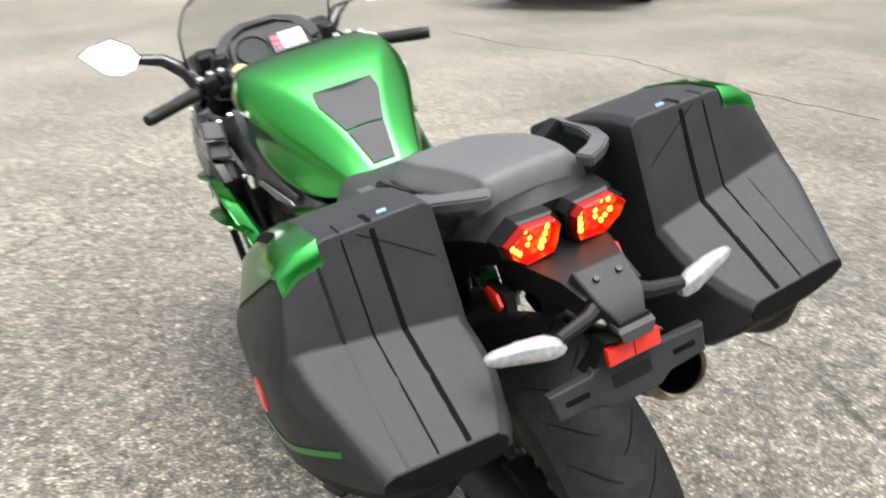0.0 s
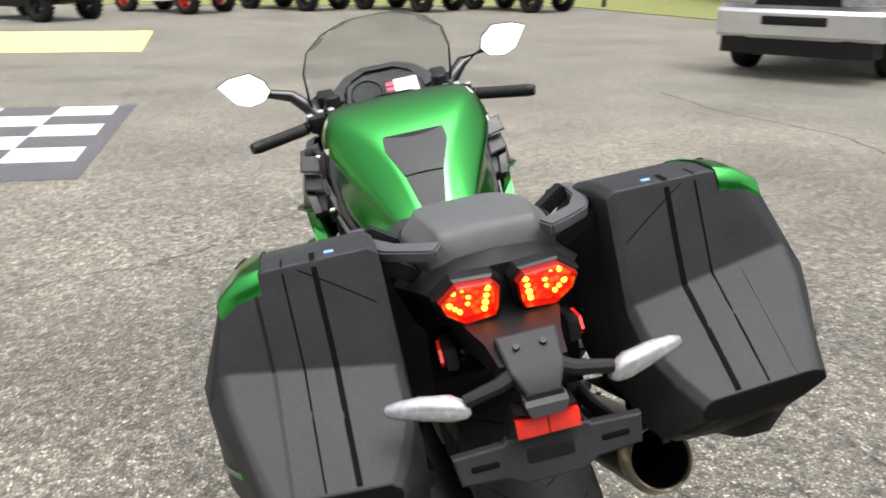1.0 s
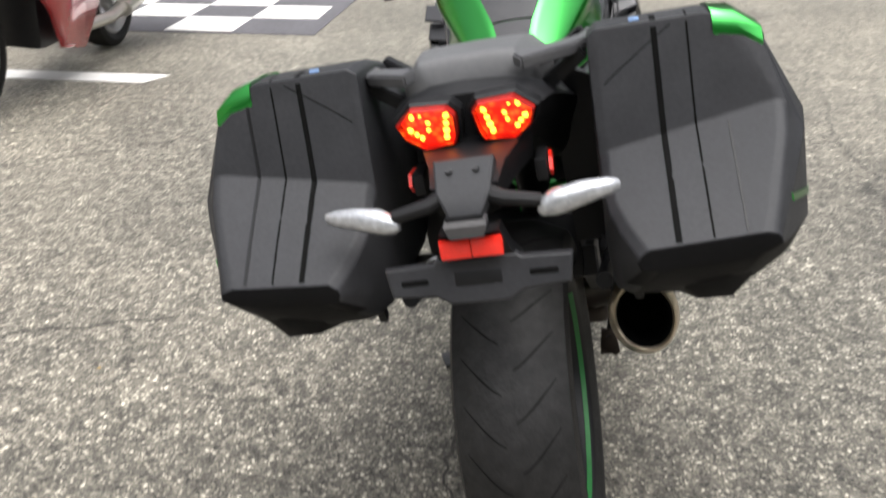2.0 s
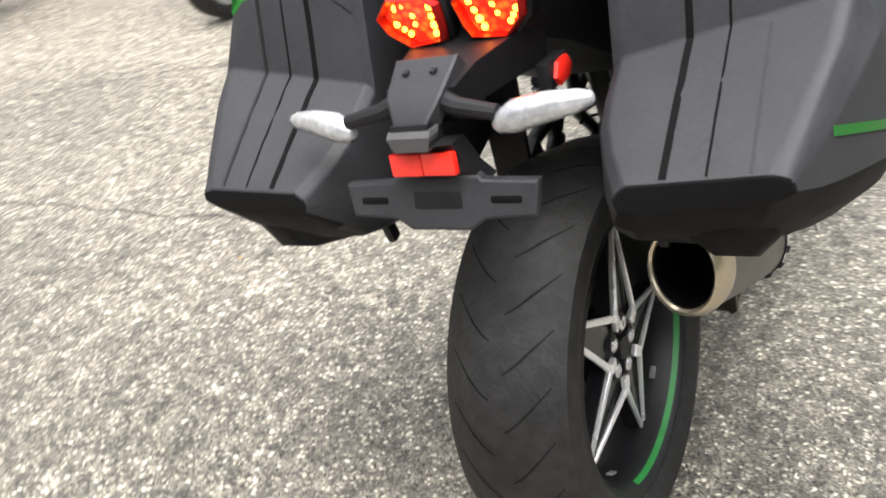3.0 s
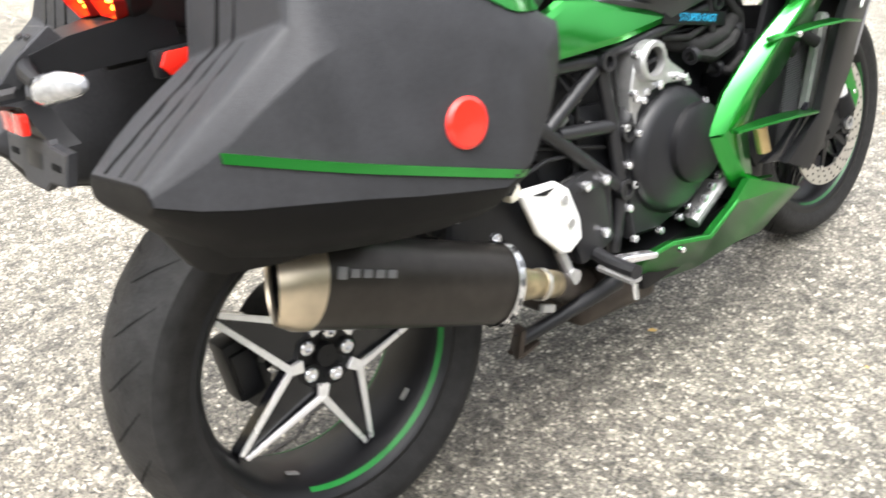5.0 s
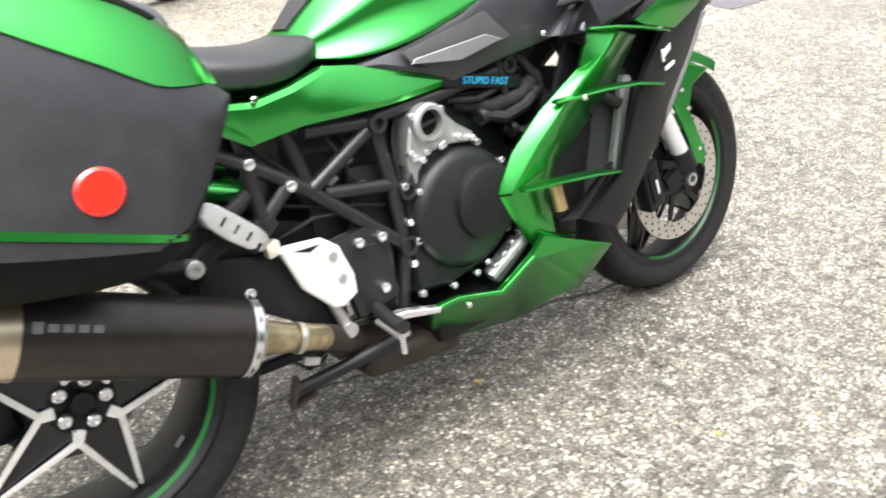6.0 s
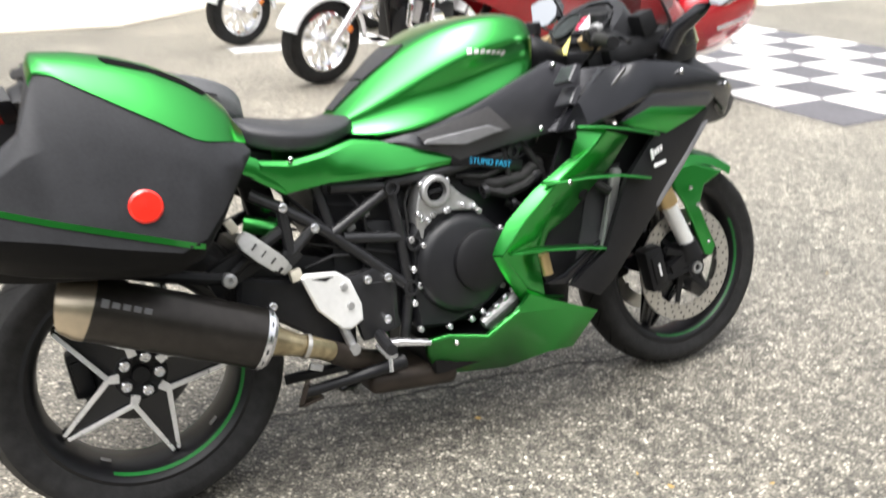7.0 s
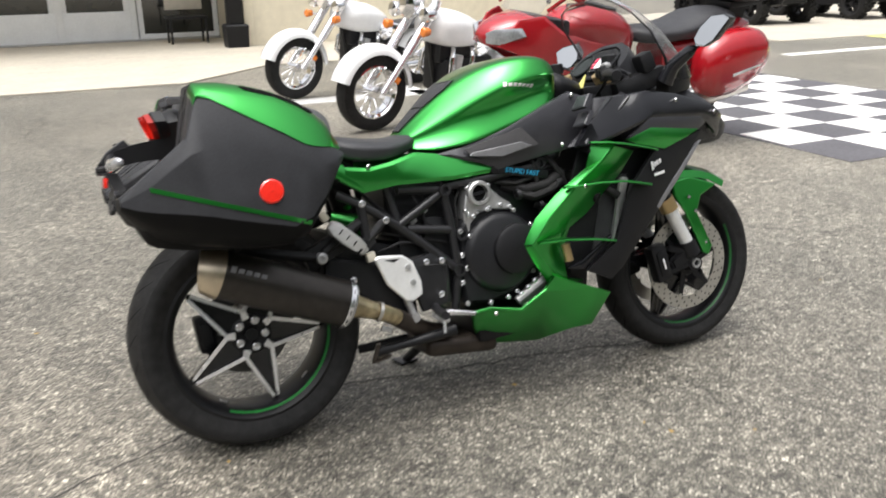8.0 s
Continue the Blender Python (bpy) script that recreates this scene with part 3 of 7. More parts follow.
# ---- side cases ----
STATIONS = [-0.308, -0.270, -0.235, -0.195, -0.155, -0.118, -0.06, 0.0, 0.06, 0.105, 0.146, 0.182, 0.208]
TOPZ = [0.745, 0.775, 0.802, 0.832, 0.862, 0.984, 0.981, 0.970, 0.952, 0.931, 0.905, 0.872, 0.826]
LOWZ = [0.702, 0.660, 0.630, 0.618, 0.610, 0.604, 0.594, 0.586, 0.584, 0.602, 0.660, 0.728, 0.772]
OUTX = [0.384, 0.398, 0.412, 0.429, 0.443, 0.449, 0.450, 0.449, 0.448, 0.446, 0.440, 0.428, 0.404]
CREZ = [0.728, 0.712, 0.704, 0.698, 0.691, 0.683, 0.667, 0.652, 0.638, 0.656, 0.704, 0.757, 0.786]
GRNZ = [0.70, 0.70, 0.70, 0.70, 0.70, 0.962, 0.926, 0.890, 0.855, 0.826, 0.810, 0.805, 0.800]
RIDGEZ = [0.738, 0.750, 0.766, 0.796, 0.822, 0.834, 0.832, 0.815, 0.79, 0.775, 0.776, 0.784, 0.793]
INX = [0.212, 0.190, 0.177, 0.172, 0.172, 0.172, 0.172, 0.172, 0.172, 0.172, 0.172, 0.172, 0.172]


def at_key(y, values):
    return float(np.interp(y, STATIONS, values))


def lid_z(x, y):
    """Height of the case's upper surface, tilted across on the back."""
    return at_key(y, TOPZ) + float(np.interp(y, [-0.308, -0.155, -0.118], [0.06, 0.19, 0.0])) * (min(x, 0.41) - 0.41)


def roll_in(y, z):
    """How far the flank leans in towards the lid."""
    return float(np.interp(z + 0.8 * max(0.0, 0.984 - at_key(max(y, -0.118), TOPZ)), [0.78, 0.83, 0.87, 0.93, 0.975, 1.0], [0.0, 0.006, 0.018, 0.042, 0.068, 0.084]))


def case_section(y, grow=0.0):
    t, b, o, i = at_key(y, TOPZ), at_key(y, LOWZ), at_key(y, OUTX) + grow, at_key(y, INX)
    h = t - b
    c = float(np.interp(y, [-0.155, -0.118], [0.0, 1.0])) * min(1.0, h / 0.2)
    r = min(at_key(y, RIDGEZ), t - 0.010)
    g = min(max(at_key(y, GRNZ), r + 0.3 * (t - r)), t - 0.004 - 0.030 * c)
    lean = roll_in(y, t)
    x4, x5, x6 = o - lean - 0.020 - 0.030 * c, o - lean - 0.012 - 0.002 * c, o - roll_in(y, t - 0.034 * c) - 0.006 * (1 - c)
    e = min(at_key(y, CREZ), b + 0.55 * h)
    return [(i, min(b + 0.10 * h, lid_z(i, y) - 0.012)), (i - 0.004, (b + lid_z(i, y)) / 2), (i, lid_z(i, y) - min(0.010, 0.2 * h)), (i + 0.012, lid_z(i + 0.012, y) + grow), (x4, lid_z(x4, y) + grow), (x5, lid_z(x5, y) + grow - 0.002 - 0.006 * c), (x6, t - 0.006 - 0.026 * c + grow * 0.5),
            (o - roll_in(y, g) - 0.003 * (1 - c), g), (o, r), (o + 0.002, e), (o - 0.016, e - 0.42 * (e - b)), (o - 0.055, e - 0.82 * (e - b)), (o - 0.12, b), (i + 0.02, b + 0.03 * h)]


def case_shell():
    bm = B()
    rows = loft(bm, [[(x, y, z) for x, z in case_section(y)] for y in STATIONS])
    edge = bm.edges.layers.float.new("bevel_weight_edge")
    for k, ring in enumerate(rows):
        for j in range(14):
            e = bm.edges.get((ring[j], ring[(j + 1) % 14]))
            if k == len(rows) - 1 or (k == 0 and j not in (10, 11, 12)) or (k in (4, 5) and j in (2, 3, 4, 5)):
                e[edge] = 1.0
            if k and j in (2, 3, 13):
                bm.edges.get((rows[k - 1][j], ring[j]))[edge] = 1.0
            if 0 < k < 5 and j == 4:
                bm.edges.get((rows[k - 1][j], ring[j]))[edge] = 0.8
            if 0 < k < 5 and j == 8:
                bm.edges.get((rows[k - 1][j], ring[j]))[edge] = 0.9
            if 0 < k < 9 and j == 9:
                bm.edges.get((rows[k - 1][j], ring[j]))[edge] = 0.5
    return bm


def pannier(side):
    base = new("pannier")
    base.parent = bike
    base.location.x = 0.0 if side > 0 else 0.014
    tagged(base, "black hard side case with green lid trim")
    case = part("shell", mirrored(case_shell()) if side < 0 else case_shell(), PLASTIC, base, "textured black plastic case", smooth=180)
    # faces below the crease line, and the rear end, take the blacker material
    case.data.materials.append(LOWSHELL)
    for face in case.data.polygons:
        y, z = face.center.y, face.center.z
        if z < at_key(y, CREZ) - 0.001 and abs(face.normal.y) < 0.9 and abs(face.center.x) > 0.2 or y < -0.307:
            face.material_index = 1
    rim = case.modifiers.new("rounded", "BEVEL")
    rim.width, rim.segments, rim.limit_method = 0.005, 3, "WEIGHT"
    even = case.modifiers.new("even", "WEIGHTED_NORMAL")
    even.weight, even.mode = 50, "FACE_AREA"
    skin = BVHTree.FromObject(case, bpy.context.evaluated_depsgraph_get())
    pieces = []
    # green lid trim on the sloping shoulder
    bm = B()
    rows = []
    for y in (-0.119, -0.115, -0.09, -0.06, -0.03, 0.0, 0.03, 0.06, 0.085, 0.11, 0.13, 0.15, 0.165, 0.18, 0.19, 0.20, 0.211):
        s = case_section(y, 0.0035)
        x4 = s[4][0] + 0.006
        rows.append([(x4, y, s[4][1] - 0.0015), *[(x, y, z) for x, z in s[5:8]], (s[7][0] - 0.010, y, s[7][1] - 0.004), (x4, y, s[4][1] - 0.014)])
    rows.insert(0, [(x, -0.1275, z - 0.016) for x, y, z in rows[0]])
    loft(bm, rows)
    pieces.append(("lid_trim", bm, GREEN, "glossy green lid trim"))
    # long finger slot in the lid, at the green trim's inner edge; a black inlay paints its shade
    bm = B()
    rows = []
    for y, k in ((-0.014, 0.2), (-0.004, 1), (0.04, 1), (0.08, 1), (0.11, 1), (0.142, 1), (0.152, 0.2)):
        q = case_section(y, 0.0035)
        a, m, b = (v3((q[j][0], y, q[j][1])) for j in (4, 5, 6))
        a, b = m + (a - m).normalized() * 0.003 * k, m + (b - m).normalized() * 0.0155 * k
        up = v3((0.55, 0, 0.83))
        rows.append([a + up * 0.0014, m + up * 0.0020, b + up * 0.0014, b - up * 0.010, a - up * 0.010])
    loft(bm, rows)
    pieces.append(("handle_slot", bm, SOOT_AND_GAP, "handle slot, its inner shade drawn as a black inlay"))
    # joints that run down the back: a broad groove and a thin seam; a dark inlay paints a shallow fold's shade
    def on_back(x, y, lift):
        spot, normal, _, _ = skin.ray_cast(v3((side * x, y - 0.3, lid_z(x, y) + 0.3)), v3((0, 0.707, -0.707)))
        normal = -normal if normal.z < 0 else normal
        return v3((abs(spot.x), spot.y, spot.z)) + v3((abs(normal.x), normal.y, normal.z)) * lift

    def inlay(runs, w, name, mat, label):
        bm = B()
        rows = []
        for x, y in runs:
            p, q = on_back(x, y, 0.0008), on_back(x, y, -0.006)
            rows.append([p + v3((-w, 0, 0)), p + v3((w, 0, 0)), q + v3((w, 0, 0)), q + v3((-w, 0, 0))])
        loft(bm, rows)
        pieces.append((name, bm, mat, label))

    down = (-0.085, -0.105, -0.113, -0.117, -0.122, -0.130, -0.140, -0.149, -0.156, -0.165, -0.18, -0.20, -0.225, -0.25, -0.275, -0.290, -0.304)
    inlay([(0.262, y) for y in down], 0.0040, "lid_groove", SOOT_AND_GAP, "broad black groove")
    inlay([(0.305, y) for y in down], 0.0013, "lid_joint", SOOT_AND_GAP, "narrow black joint")
    inlay([(0.346, y) for y in (down[3:] if side < 0 else down[9:])], 0.0026 if side < 0 else 0.0014, "lid_fold_shade", MATTE, "dark inlay for the shade along a shallow fold")
    bm = B()
    rows = []
    for k in range(10):
        p, q = on_back(0.284 - 0.0105 * k, -0.1205 - 0.0016 * k, 0.0006), on_back(0.284 - 0.0105 * k, -0.1205 - 0.0016 * k, -0.004)
        rows.append([p + v3((0, 0, -0.0009)), p + v3((0, 0, 0.0009)), q + v3((0, 0, 0.0009)), q + v3((0, 0, -0.0009))])
    loft(bm, rows)
    pieces.append(("lid_seam", bm, SOOT_AND_GAP, "fine slanting seam"))
    # thin green line along the flank
    bm = B()
    rows = []
    for i in range(19):
        f = i / 18
        y = -0.243 + 0.345 * f
        z = 0.757 - 0.116 * f
        def flank(zz):
            return abs(skin.ray_cast(v3((side, y, zz)), v3((-side, 0, 0)))[0].x)
        h = 0.0052
        rows.append([(flank(z + h) + 0.0022, y, z + h), (flank(z - h) + 0.0022, y, z - h), (flank(z - h) - 0.006, y, z - h), (flank(z + h) - 0.006, y, z + h)])
    loft(bm, rows)
    pieces.append(("flank_stripe", bm, GREEN, "thin green stripe"))
    # round red reflector
    bm = B()
    lathe(bm, [(-0.012, 0.001), (-0.012, 0.028), (0.004, 0.028), (0.007, 0.024), (0.008, 0.001)], (0.4475, 0.014, 0.725), axis=(1, 0.0, 0.06), count=36)
    pieces.append(("reflector", bm, RED_REFLECTOR, "round red reflector"))
    # small blue label on the lid's edge
    bm = B()
    block(bm, (0.238, -0.104, 0.9850), (0.014, 0.007, 0.003), pose(0, 0, 0, 6, 0, 0), 0.0008)
    pieces.append(("label", bm, PALEBLUE, "small pale blue label"))
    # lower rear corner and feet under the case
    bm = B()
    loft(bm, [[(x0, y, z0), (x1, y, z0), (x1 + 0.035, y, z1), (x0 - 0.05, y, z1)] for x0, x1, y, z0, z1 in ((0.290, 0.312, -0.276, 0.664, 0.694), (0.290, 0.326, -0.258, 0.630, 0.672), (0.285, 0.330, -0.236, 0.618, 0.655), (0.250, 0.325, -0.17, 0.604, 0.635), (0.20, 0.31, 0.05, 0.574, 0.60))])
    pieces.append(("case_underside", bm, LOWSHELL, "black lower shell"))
    for x, y in ((0.205, -0.165), (0.20, -0.035)):
        bm = B()
        block(bm, (x, y, at_key(y, LOWZ) - 0.006), (0.014, 0.020, 0.030), pose(0, 0, 0, 14, 0, 0), 0.005)
        pieces.append(("foot", bm, MATTE, "black plastic foot"))
    for name, mesh, mat, label in pieces:
        part(name, mirrored(mesh) if side < 0 else mesh, mat, base, label, smooth=32)


pannier(1)
pannier(-1)

# ---- tank, seats and tail ----
def oval_ring(y, zb, zt, hw, waist, k=0.5):
    """A rounded section across the machine."""
    h = zt - zb
    half = [(0.0, zt), (0.45 * hw, zt - 0.035 * h), (0.80 * hw, zt - 0.16 * h), (hw, zt - 0.40 * h), (hw * (0.97 + waist) / 2 + 0.0, zt - 0.66 * h), (hw * waist, zb + 0.10 * h), (hw * waist * 0.9, zb)]
    return [(x, y, z) for x, z in half] + [(-x, y, z) for x, z in half[:0:-1]]


def tank_ring(y, zb, zt, hw, w2, crest, dip):
    """A section of the tank: flat top, a crest, a steep side, a dip below the shoulder and a flared foot."""
    h = zt - zb
    c = crest * hw
    half = [(0.0, zt), (0.5 * c, zt - 0.010 * h), (0.86 * c, zt - 0.03 * h), (c, zt - 0.08 * h), (c + 0.42 * (hw - c), zt - 0.18 * h), (c + 0.82 * (hw - c), zt - 0.31 * h), (hw, zt - 0.41 * h), (hw - 0.5 * dip, zt - 0.50 * h), (hw - dip, zt - 0.62 * h), (0.5 * (hw - dip + w2), zb + 0.20 * h), (w2, zb + 0.08 * h), (w2, zb)]
    return [(x, y, z) for x, z in half] + [(-x, y, z) for x, z in half[:0:-1]]


bm = B()
loft(bm, [tank_ring(*a) for a in ((0.478, 0.785, 0.800, 0.062, 0.064, 0.55, 0.0), (0.500, 0.770, 0.826, 0.082, 0.094, 0.52, 0.0), (0.56, 0.758, 0.878, 0.106, 0.134, 0.54, 0.0), (0.63, 0.760, 0.937, 0.138, 0.160, 0.60, 0.002), (0.70, 0.774, 0.981, 0.173, 0.176, 0.70, 0.012),
                                  (0.77, 0.798, 1.008, 0.202, 0.186, 0.80, 0.032), (0.84, 0.822, 1.018, 0.209, 0.188, 0.85, 0.042), (0.90, 0.846, 1.014, 0.198, 0.180, 0.86, 0.034), (0.938, 0.866, 1.003, 0.177, 0.168, 0.87, 0.012), (0.960, 0.882, 0.990, 0.153, 0.148, 0.88, 0.004), (0.970, 0.892, 0.975, 0.135, 0.130, 0.88, 0.0))])
tank = part("fuel_tank", bm, GREEN, bike, "glossy metallic green fuel tank", smooth=180, soft=2)
tank_skin = BVHTree.FromObject(tank, bpy.context.evaluated_depsgraph_get())
# pad on the back of the tank
def on_tank(x, y, up):
    spot, normal, _, _ = tank_skin.ray_cast(v3((x, y, 1.3)), v3((0, 0, -1)))
    return spot + normal * up


for k, (y0, y1) in enumerate(((0.668, 0.572), (0.568, 0.500))):
    bm = B()
    rows = []
    for i in range(7):
        y = y0 + (y1 - y0) * i / 6
        hw = float(np.interp(y, [0.50, 0.57, 0.64, 0.668], [0.024, 0.042, 0.072, 0.068]))
        rows.append([on_tank(hw * j / 4, y + (0.016 * ((abs(j) / 4) ** 2 - 1) if i == 0 and k == 0 else 0), u) for u, js in ((0.0045, range(-4, 5)), (-0.004, range(4, -5, -1))) for j in js])
    loft(bm, rows)
    part("tank_pad", bm, VINYL_DARK, bike, "dark grey rubber tank pad")
bm = B()
rows = []
for i in range(7):
    y, hw = 0.893 + 0.0105 * i, 0.030 + 0.006 * i
    rows.append([on_tank(hw * j / 4, y, u) for u, js in ((0.004, range(-4, 5)), (-0.004, range(4, -5, -1))) for j in js])
loft(bm, rows)
part("tank_cover", bm, MATTE, bike, "black cover on the front of the tank")
bm = B()
loft(bm, [oval_ring(*a) for a in ((0.955, 0.86, 0.985, 0.13, 0.9), (1.0, 0.86, 0.972, 0.135, 0.9), (1.06, 0.86, 0.945, 0.12, 0.9), (1.12, 0.86, 0.925, 0.10, 0.9))])
part("tank_shroud", bm, MATTE, bike, "matte black shroud before the tank", smooth=180, soft=1)
both = B()
for i in range(7):
    y = 0.770 + 0.0150 * i
    spot, normal, _, _ = tank_skin.ray_cast(v3((1, y, 0.931 - 0.0016 * i)), v3((-1, 0, 0)))
    turn = normal.to_track_quat("X", "Z").to_matrix().to_4x4()
    block(both, spot, (0.0022, 0.0115, 0.013 if i in (0, 6) else 0.009), turn, 0.0006, 1)
both_sides("tank_emblem", both, WHITE, bike, "pale emblem in plain bars")

bm = B()
loft(bm, [oval_ring(*a) for a in ((0.245, 0.79, 0.845, 0.115, 0.95), (0.27, 0.768, 0.838, 0.150, 0.97), (0.33, 0.755, 0.826, 0.168, 0.97), (0.40, 0.748, 0.815, 0.165, 0.95), (0.45, 0.755, 0.812, 0.145, 0.95),
                                   (0.49, 0.765, 0.815, 0.118, 0.95), (0.53, 0.78, 0.828, 0.095, 0.95))])
part("rider_seat", bm, VINYL_DARK, bike, "black vinyl rider's seat", smooth=180, soft=2)
bm = B()
def seat_ring(y, zb, zt, hw):
    half = [(0.0, zt), (0.50 * hw, zt - 0.001), (0.70 * hw, zt - 0.002), (0.745 * hw, zt - 0.005), (0.785 * hw, zt - 0.011), (0.95 * hw, zt - 0.028), (hw, zt - 0.036), (hw, zb + 0.012), (0.94 * hw, zb)]
    return [(x, y, z) for x, z in half] + [(-x, y, z) for x, z in half[:0:-1]]


loft(bm, [seat_ring(*a) for a in ((-0.119, 0.910, 0.936, 0.078), (-0.111, 0.905, 0.962, 0.091), (-0.103, 0.903, 0.974, 0.096), (-0.092, 0.902, 0.9775, 0.099), (-0.03, 0.897, 0.974, 0.108), (0.03, 0.890, 0.966, 0.114), (0.10, 0.878, 0.950, 0.113), (0.17, 0.862, 0.935, 0.103), (0.23, 0.842, 0.919, 0.087), (0.268, 0.828, 0.901, 0.071), (0.285, 0.824, 0.880, 0.060), (0.292, 0.822, 0.860, 0.050))])
pillion = part("passenger_seat", bm, VINYL, bike, "grey vinyl passenger seat", smooth=180, soft=2)
# band of darker vinyl round the seat paints the shade on its sides
bm = B()
loft(bm, [seat_ring(*a) for a in ((-0.121, 0.912, 0.930, 0.076), (-0.108, 0.900, 0.940, 0.096), (-0.05, 0.892, 0.944, 0.1155), (0.03, 0.882, 0.934, 0.1195), (0.12, 0.867, 0.918, 0.1135), (0.19, 0.850, 0.902, 0.1015), (0.25, 0.828, 0.884, 0.083), (0.285, 0.818, 0.862, 0.064))])
part("shaded_seat_side", bm, VINYL_DARK, pillion, "vinyl seat side, its shade put into a darker colour", smooth=180, soft=2)
bm = B()
tube(bm, [(0.104, -0.07, 0.938), (0.1145, 0.0, 0.934), (0.1145, 0.07, 0.924), (0.106, 0.15, 0.907), (0.088, 0.23, 0.885)], 0.0022, 6)
both_sides("seat_piping", bm, MATTE, bike, "stitched seat seam")
# tail cowl under the seat
bm = B()
loft(bm, [oval_ring(*a) for a in ((-0.156, 0.862, 0.932, 0.100, 0.75), (-0.13, 0.850, 0.945, 0.118, 0.7), (-0.05, 0.82, 0.925, 0.130, 0.7), (0.08, 0.75, 0.90, 0.140, 0.8), (0.2, 0.70, 0.85, 0.135, 0.85), (0.32, 0.68, 0.80, 0.125, 0.9))])
part("tail_cowl", bm, MATTE, bike, "matte black tail cowl", smooth=40)
# inner fender plates between tail and cases
bm = B()
shell(bm, [(0.09, 0.115, 0.90), (0.168, 0.115, 0.86), (0.168, 0.12, 0.56), (0.105, 0.12, 0.56)], (0, 0.01, 0), 0, 0)
both_sides("inner_fender", bm, MATTE, bike, "matte black inner fender")
# grab rails
bm = B()
loft(bm, [[(x - 0.012 * dx, y - 0.012 * dy, z - 0.009), (x + 0.012 * dx, y + 0.012 * dy, z - 0.012), (x + 0.014 * dx, y + 0.014 * dy, z + 0.006), (x - 0.014 * dx, y - 0.014 * dy, z + 0.010)] for x, y, z, dx, dy in ((0.076, -0.134, 0.960, 0.55, -0.84), (0.108, -0.118, 0.961, 0.5, -0.86), (0.140, -0.085, 0.957, 0.8, -0.6), (0.168, -0.010, 0.947, 0.98, -0.2), (0.179, 0.070, 0.936, 1.0, 0.05), (0.178, 0.105, 0.934, 0.95, 0.3), (0.160, 0.150, 0.914, 0.8, 0.6))])
bmesh.ops.bevel(bm, geom=list(bm.edges), offset=0.003, segments=2, affect="EDGES")
both_sides("grab_rail", bm, RAILGREY, bike, "dark grey grab rail", smooth=50)
for y in (-0.06, 0.07):
    bm = B()
    beam(bm, (0.10, y, 0.90), (0.165, y, 0.945), 0.03, 0.022, bevel=0.003)
    both_sides("rail_mount", bm, MATTE, bike)
# tail lamps
def lamp_outline(s, y, grow=0.0):
    pts = [(0.014, 0.914), (0.024, 0.926), (0.070, 0.929), (0.094, 0.908), (0.088, 0.888), (0.064, 0.867), (0.022, 0.871), (0.017, 0.885)]
    cx, cz = 0.053, 0.899
    return [(s * (cx + (x - cx) * (1 + grow)), y + (z - 0.9) * -0.35, cz + (z - cz) * (1 + grow)) for x, z in pts]


for s in (1, -1):
    bm = B()
    loft(bm, [lamp_outline(s, -0.150, 0.26), lamp_outline(s, -0.176, 0.24), lamp_outline(s, -0.180, 0.12), lamp_outline(s, -0.172, 0.06)])
    bezel = part("tail_lamp", bm, RIMBLACK, bike, "twin tail lamp glowing red")
    # the outer lens wraps round the side; the lit reflector lies behind its rim
    bm = B()
    loft(bm, [lamp_outline(s, -0.150, 0.13), lamp_outline(s, -0.193, 0.06), lamp_outline(s, -0.195, 0.0), lamp_outline(s, -0.172, -0.04)], caps=False)
    part("lens_rim", bm, RED_RIM, bezel, "dark red lens rim", smooth=30)
    bm = B()
    loft(bm, [lamp_outline(s, -0.166, 0.0), lamp_outline(s, -0.176, -0.03), lamp_outline(s, -0.179, -0.30)])
    part("lens", bm, RED_LENS, bezel, "lit red lens")
    for x, z, r in ((0.027, 0.913, 5.2), (0.029, 0.901, 4.6), (0.031, 0.889, 5.0), (0.033, 0.878, 4.4), (0.054, 0.905, 4.2), (0.056, 0.893, 3.4), (0.074, 0.916, 4.6), (0.068, 0.881, 3.8), (0.081, 0.896, 4.6), (0.062, 0.919, 4.4), (0.074, 0.888, 3.6)):
        bm = B()
        bmesh.ops.create_uvsphere(bm, u_segments=10, v_segments=6, radius=0.001 * r, matrix=Matrix.Translation((s * x, -0.178 + (z - 0.9) * -0.35, z)))
        part("led", bm, LED, bezel, "bright lit diode")
    # red reflector on the tail's flank
    bm = B()
    shell(bm, [(s * 0.106, -0.160, 0.806), (s * 0.106, -0.150, 0.822), (s * 0.104, -0.118, 0.822), (s * 0.103, -0.106, 0.808), (s * 0.103, -0.118, 0.794), (s * 0.105, -0.150, 0.794)], (-s * 0.005, 0, 0), 0.002, 0.001)
    part("side_reflector", bm, RED_REFLECTOR, bike, "small red side reflector", smooth=30)
    bm = B()
    block(bm, (s * 0.090, -0.134, 0.808), (0.018, 0.060, 0.034), None, 0.005)
    part("reflector_mount", bm, MATTE, bike, "black reflector mount", smooth=30)

# ---- rear mudguard, plate bracket, indicators ----
bm = B()
loft(bm, [[(-w, y, z), (w, y, z), (w * 0.9, y + 0.004, z - t), (-w * 0.9, y + 0.004, z - t)] for w, y, z, t in ((0.085, -0.12, 0.875, 0.06), (0.070, -0.18, 0.866, 0.05), (0.052, -0.24, 0.858, 0.045), (0.045, -0.285, 0.845, 0.04))])
part("tail_underside", bm, MATTE, bike, "matte black tail underside", smooth=20)
bm = B()
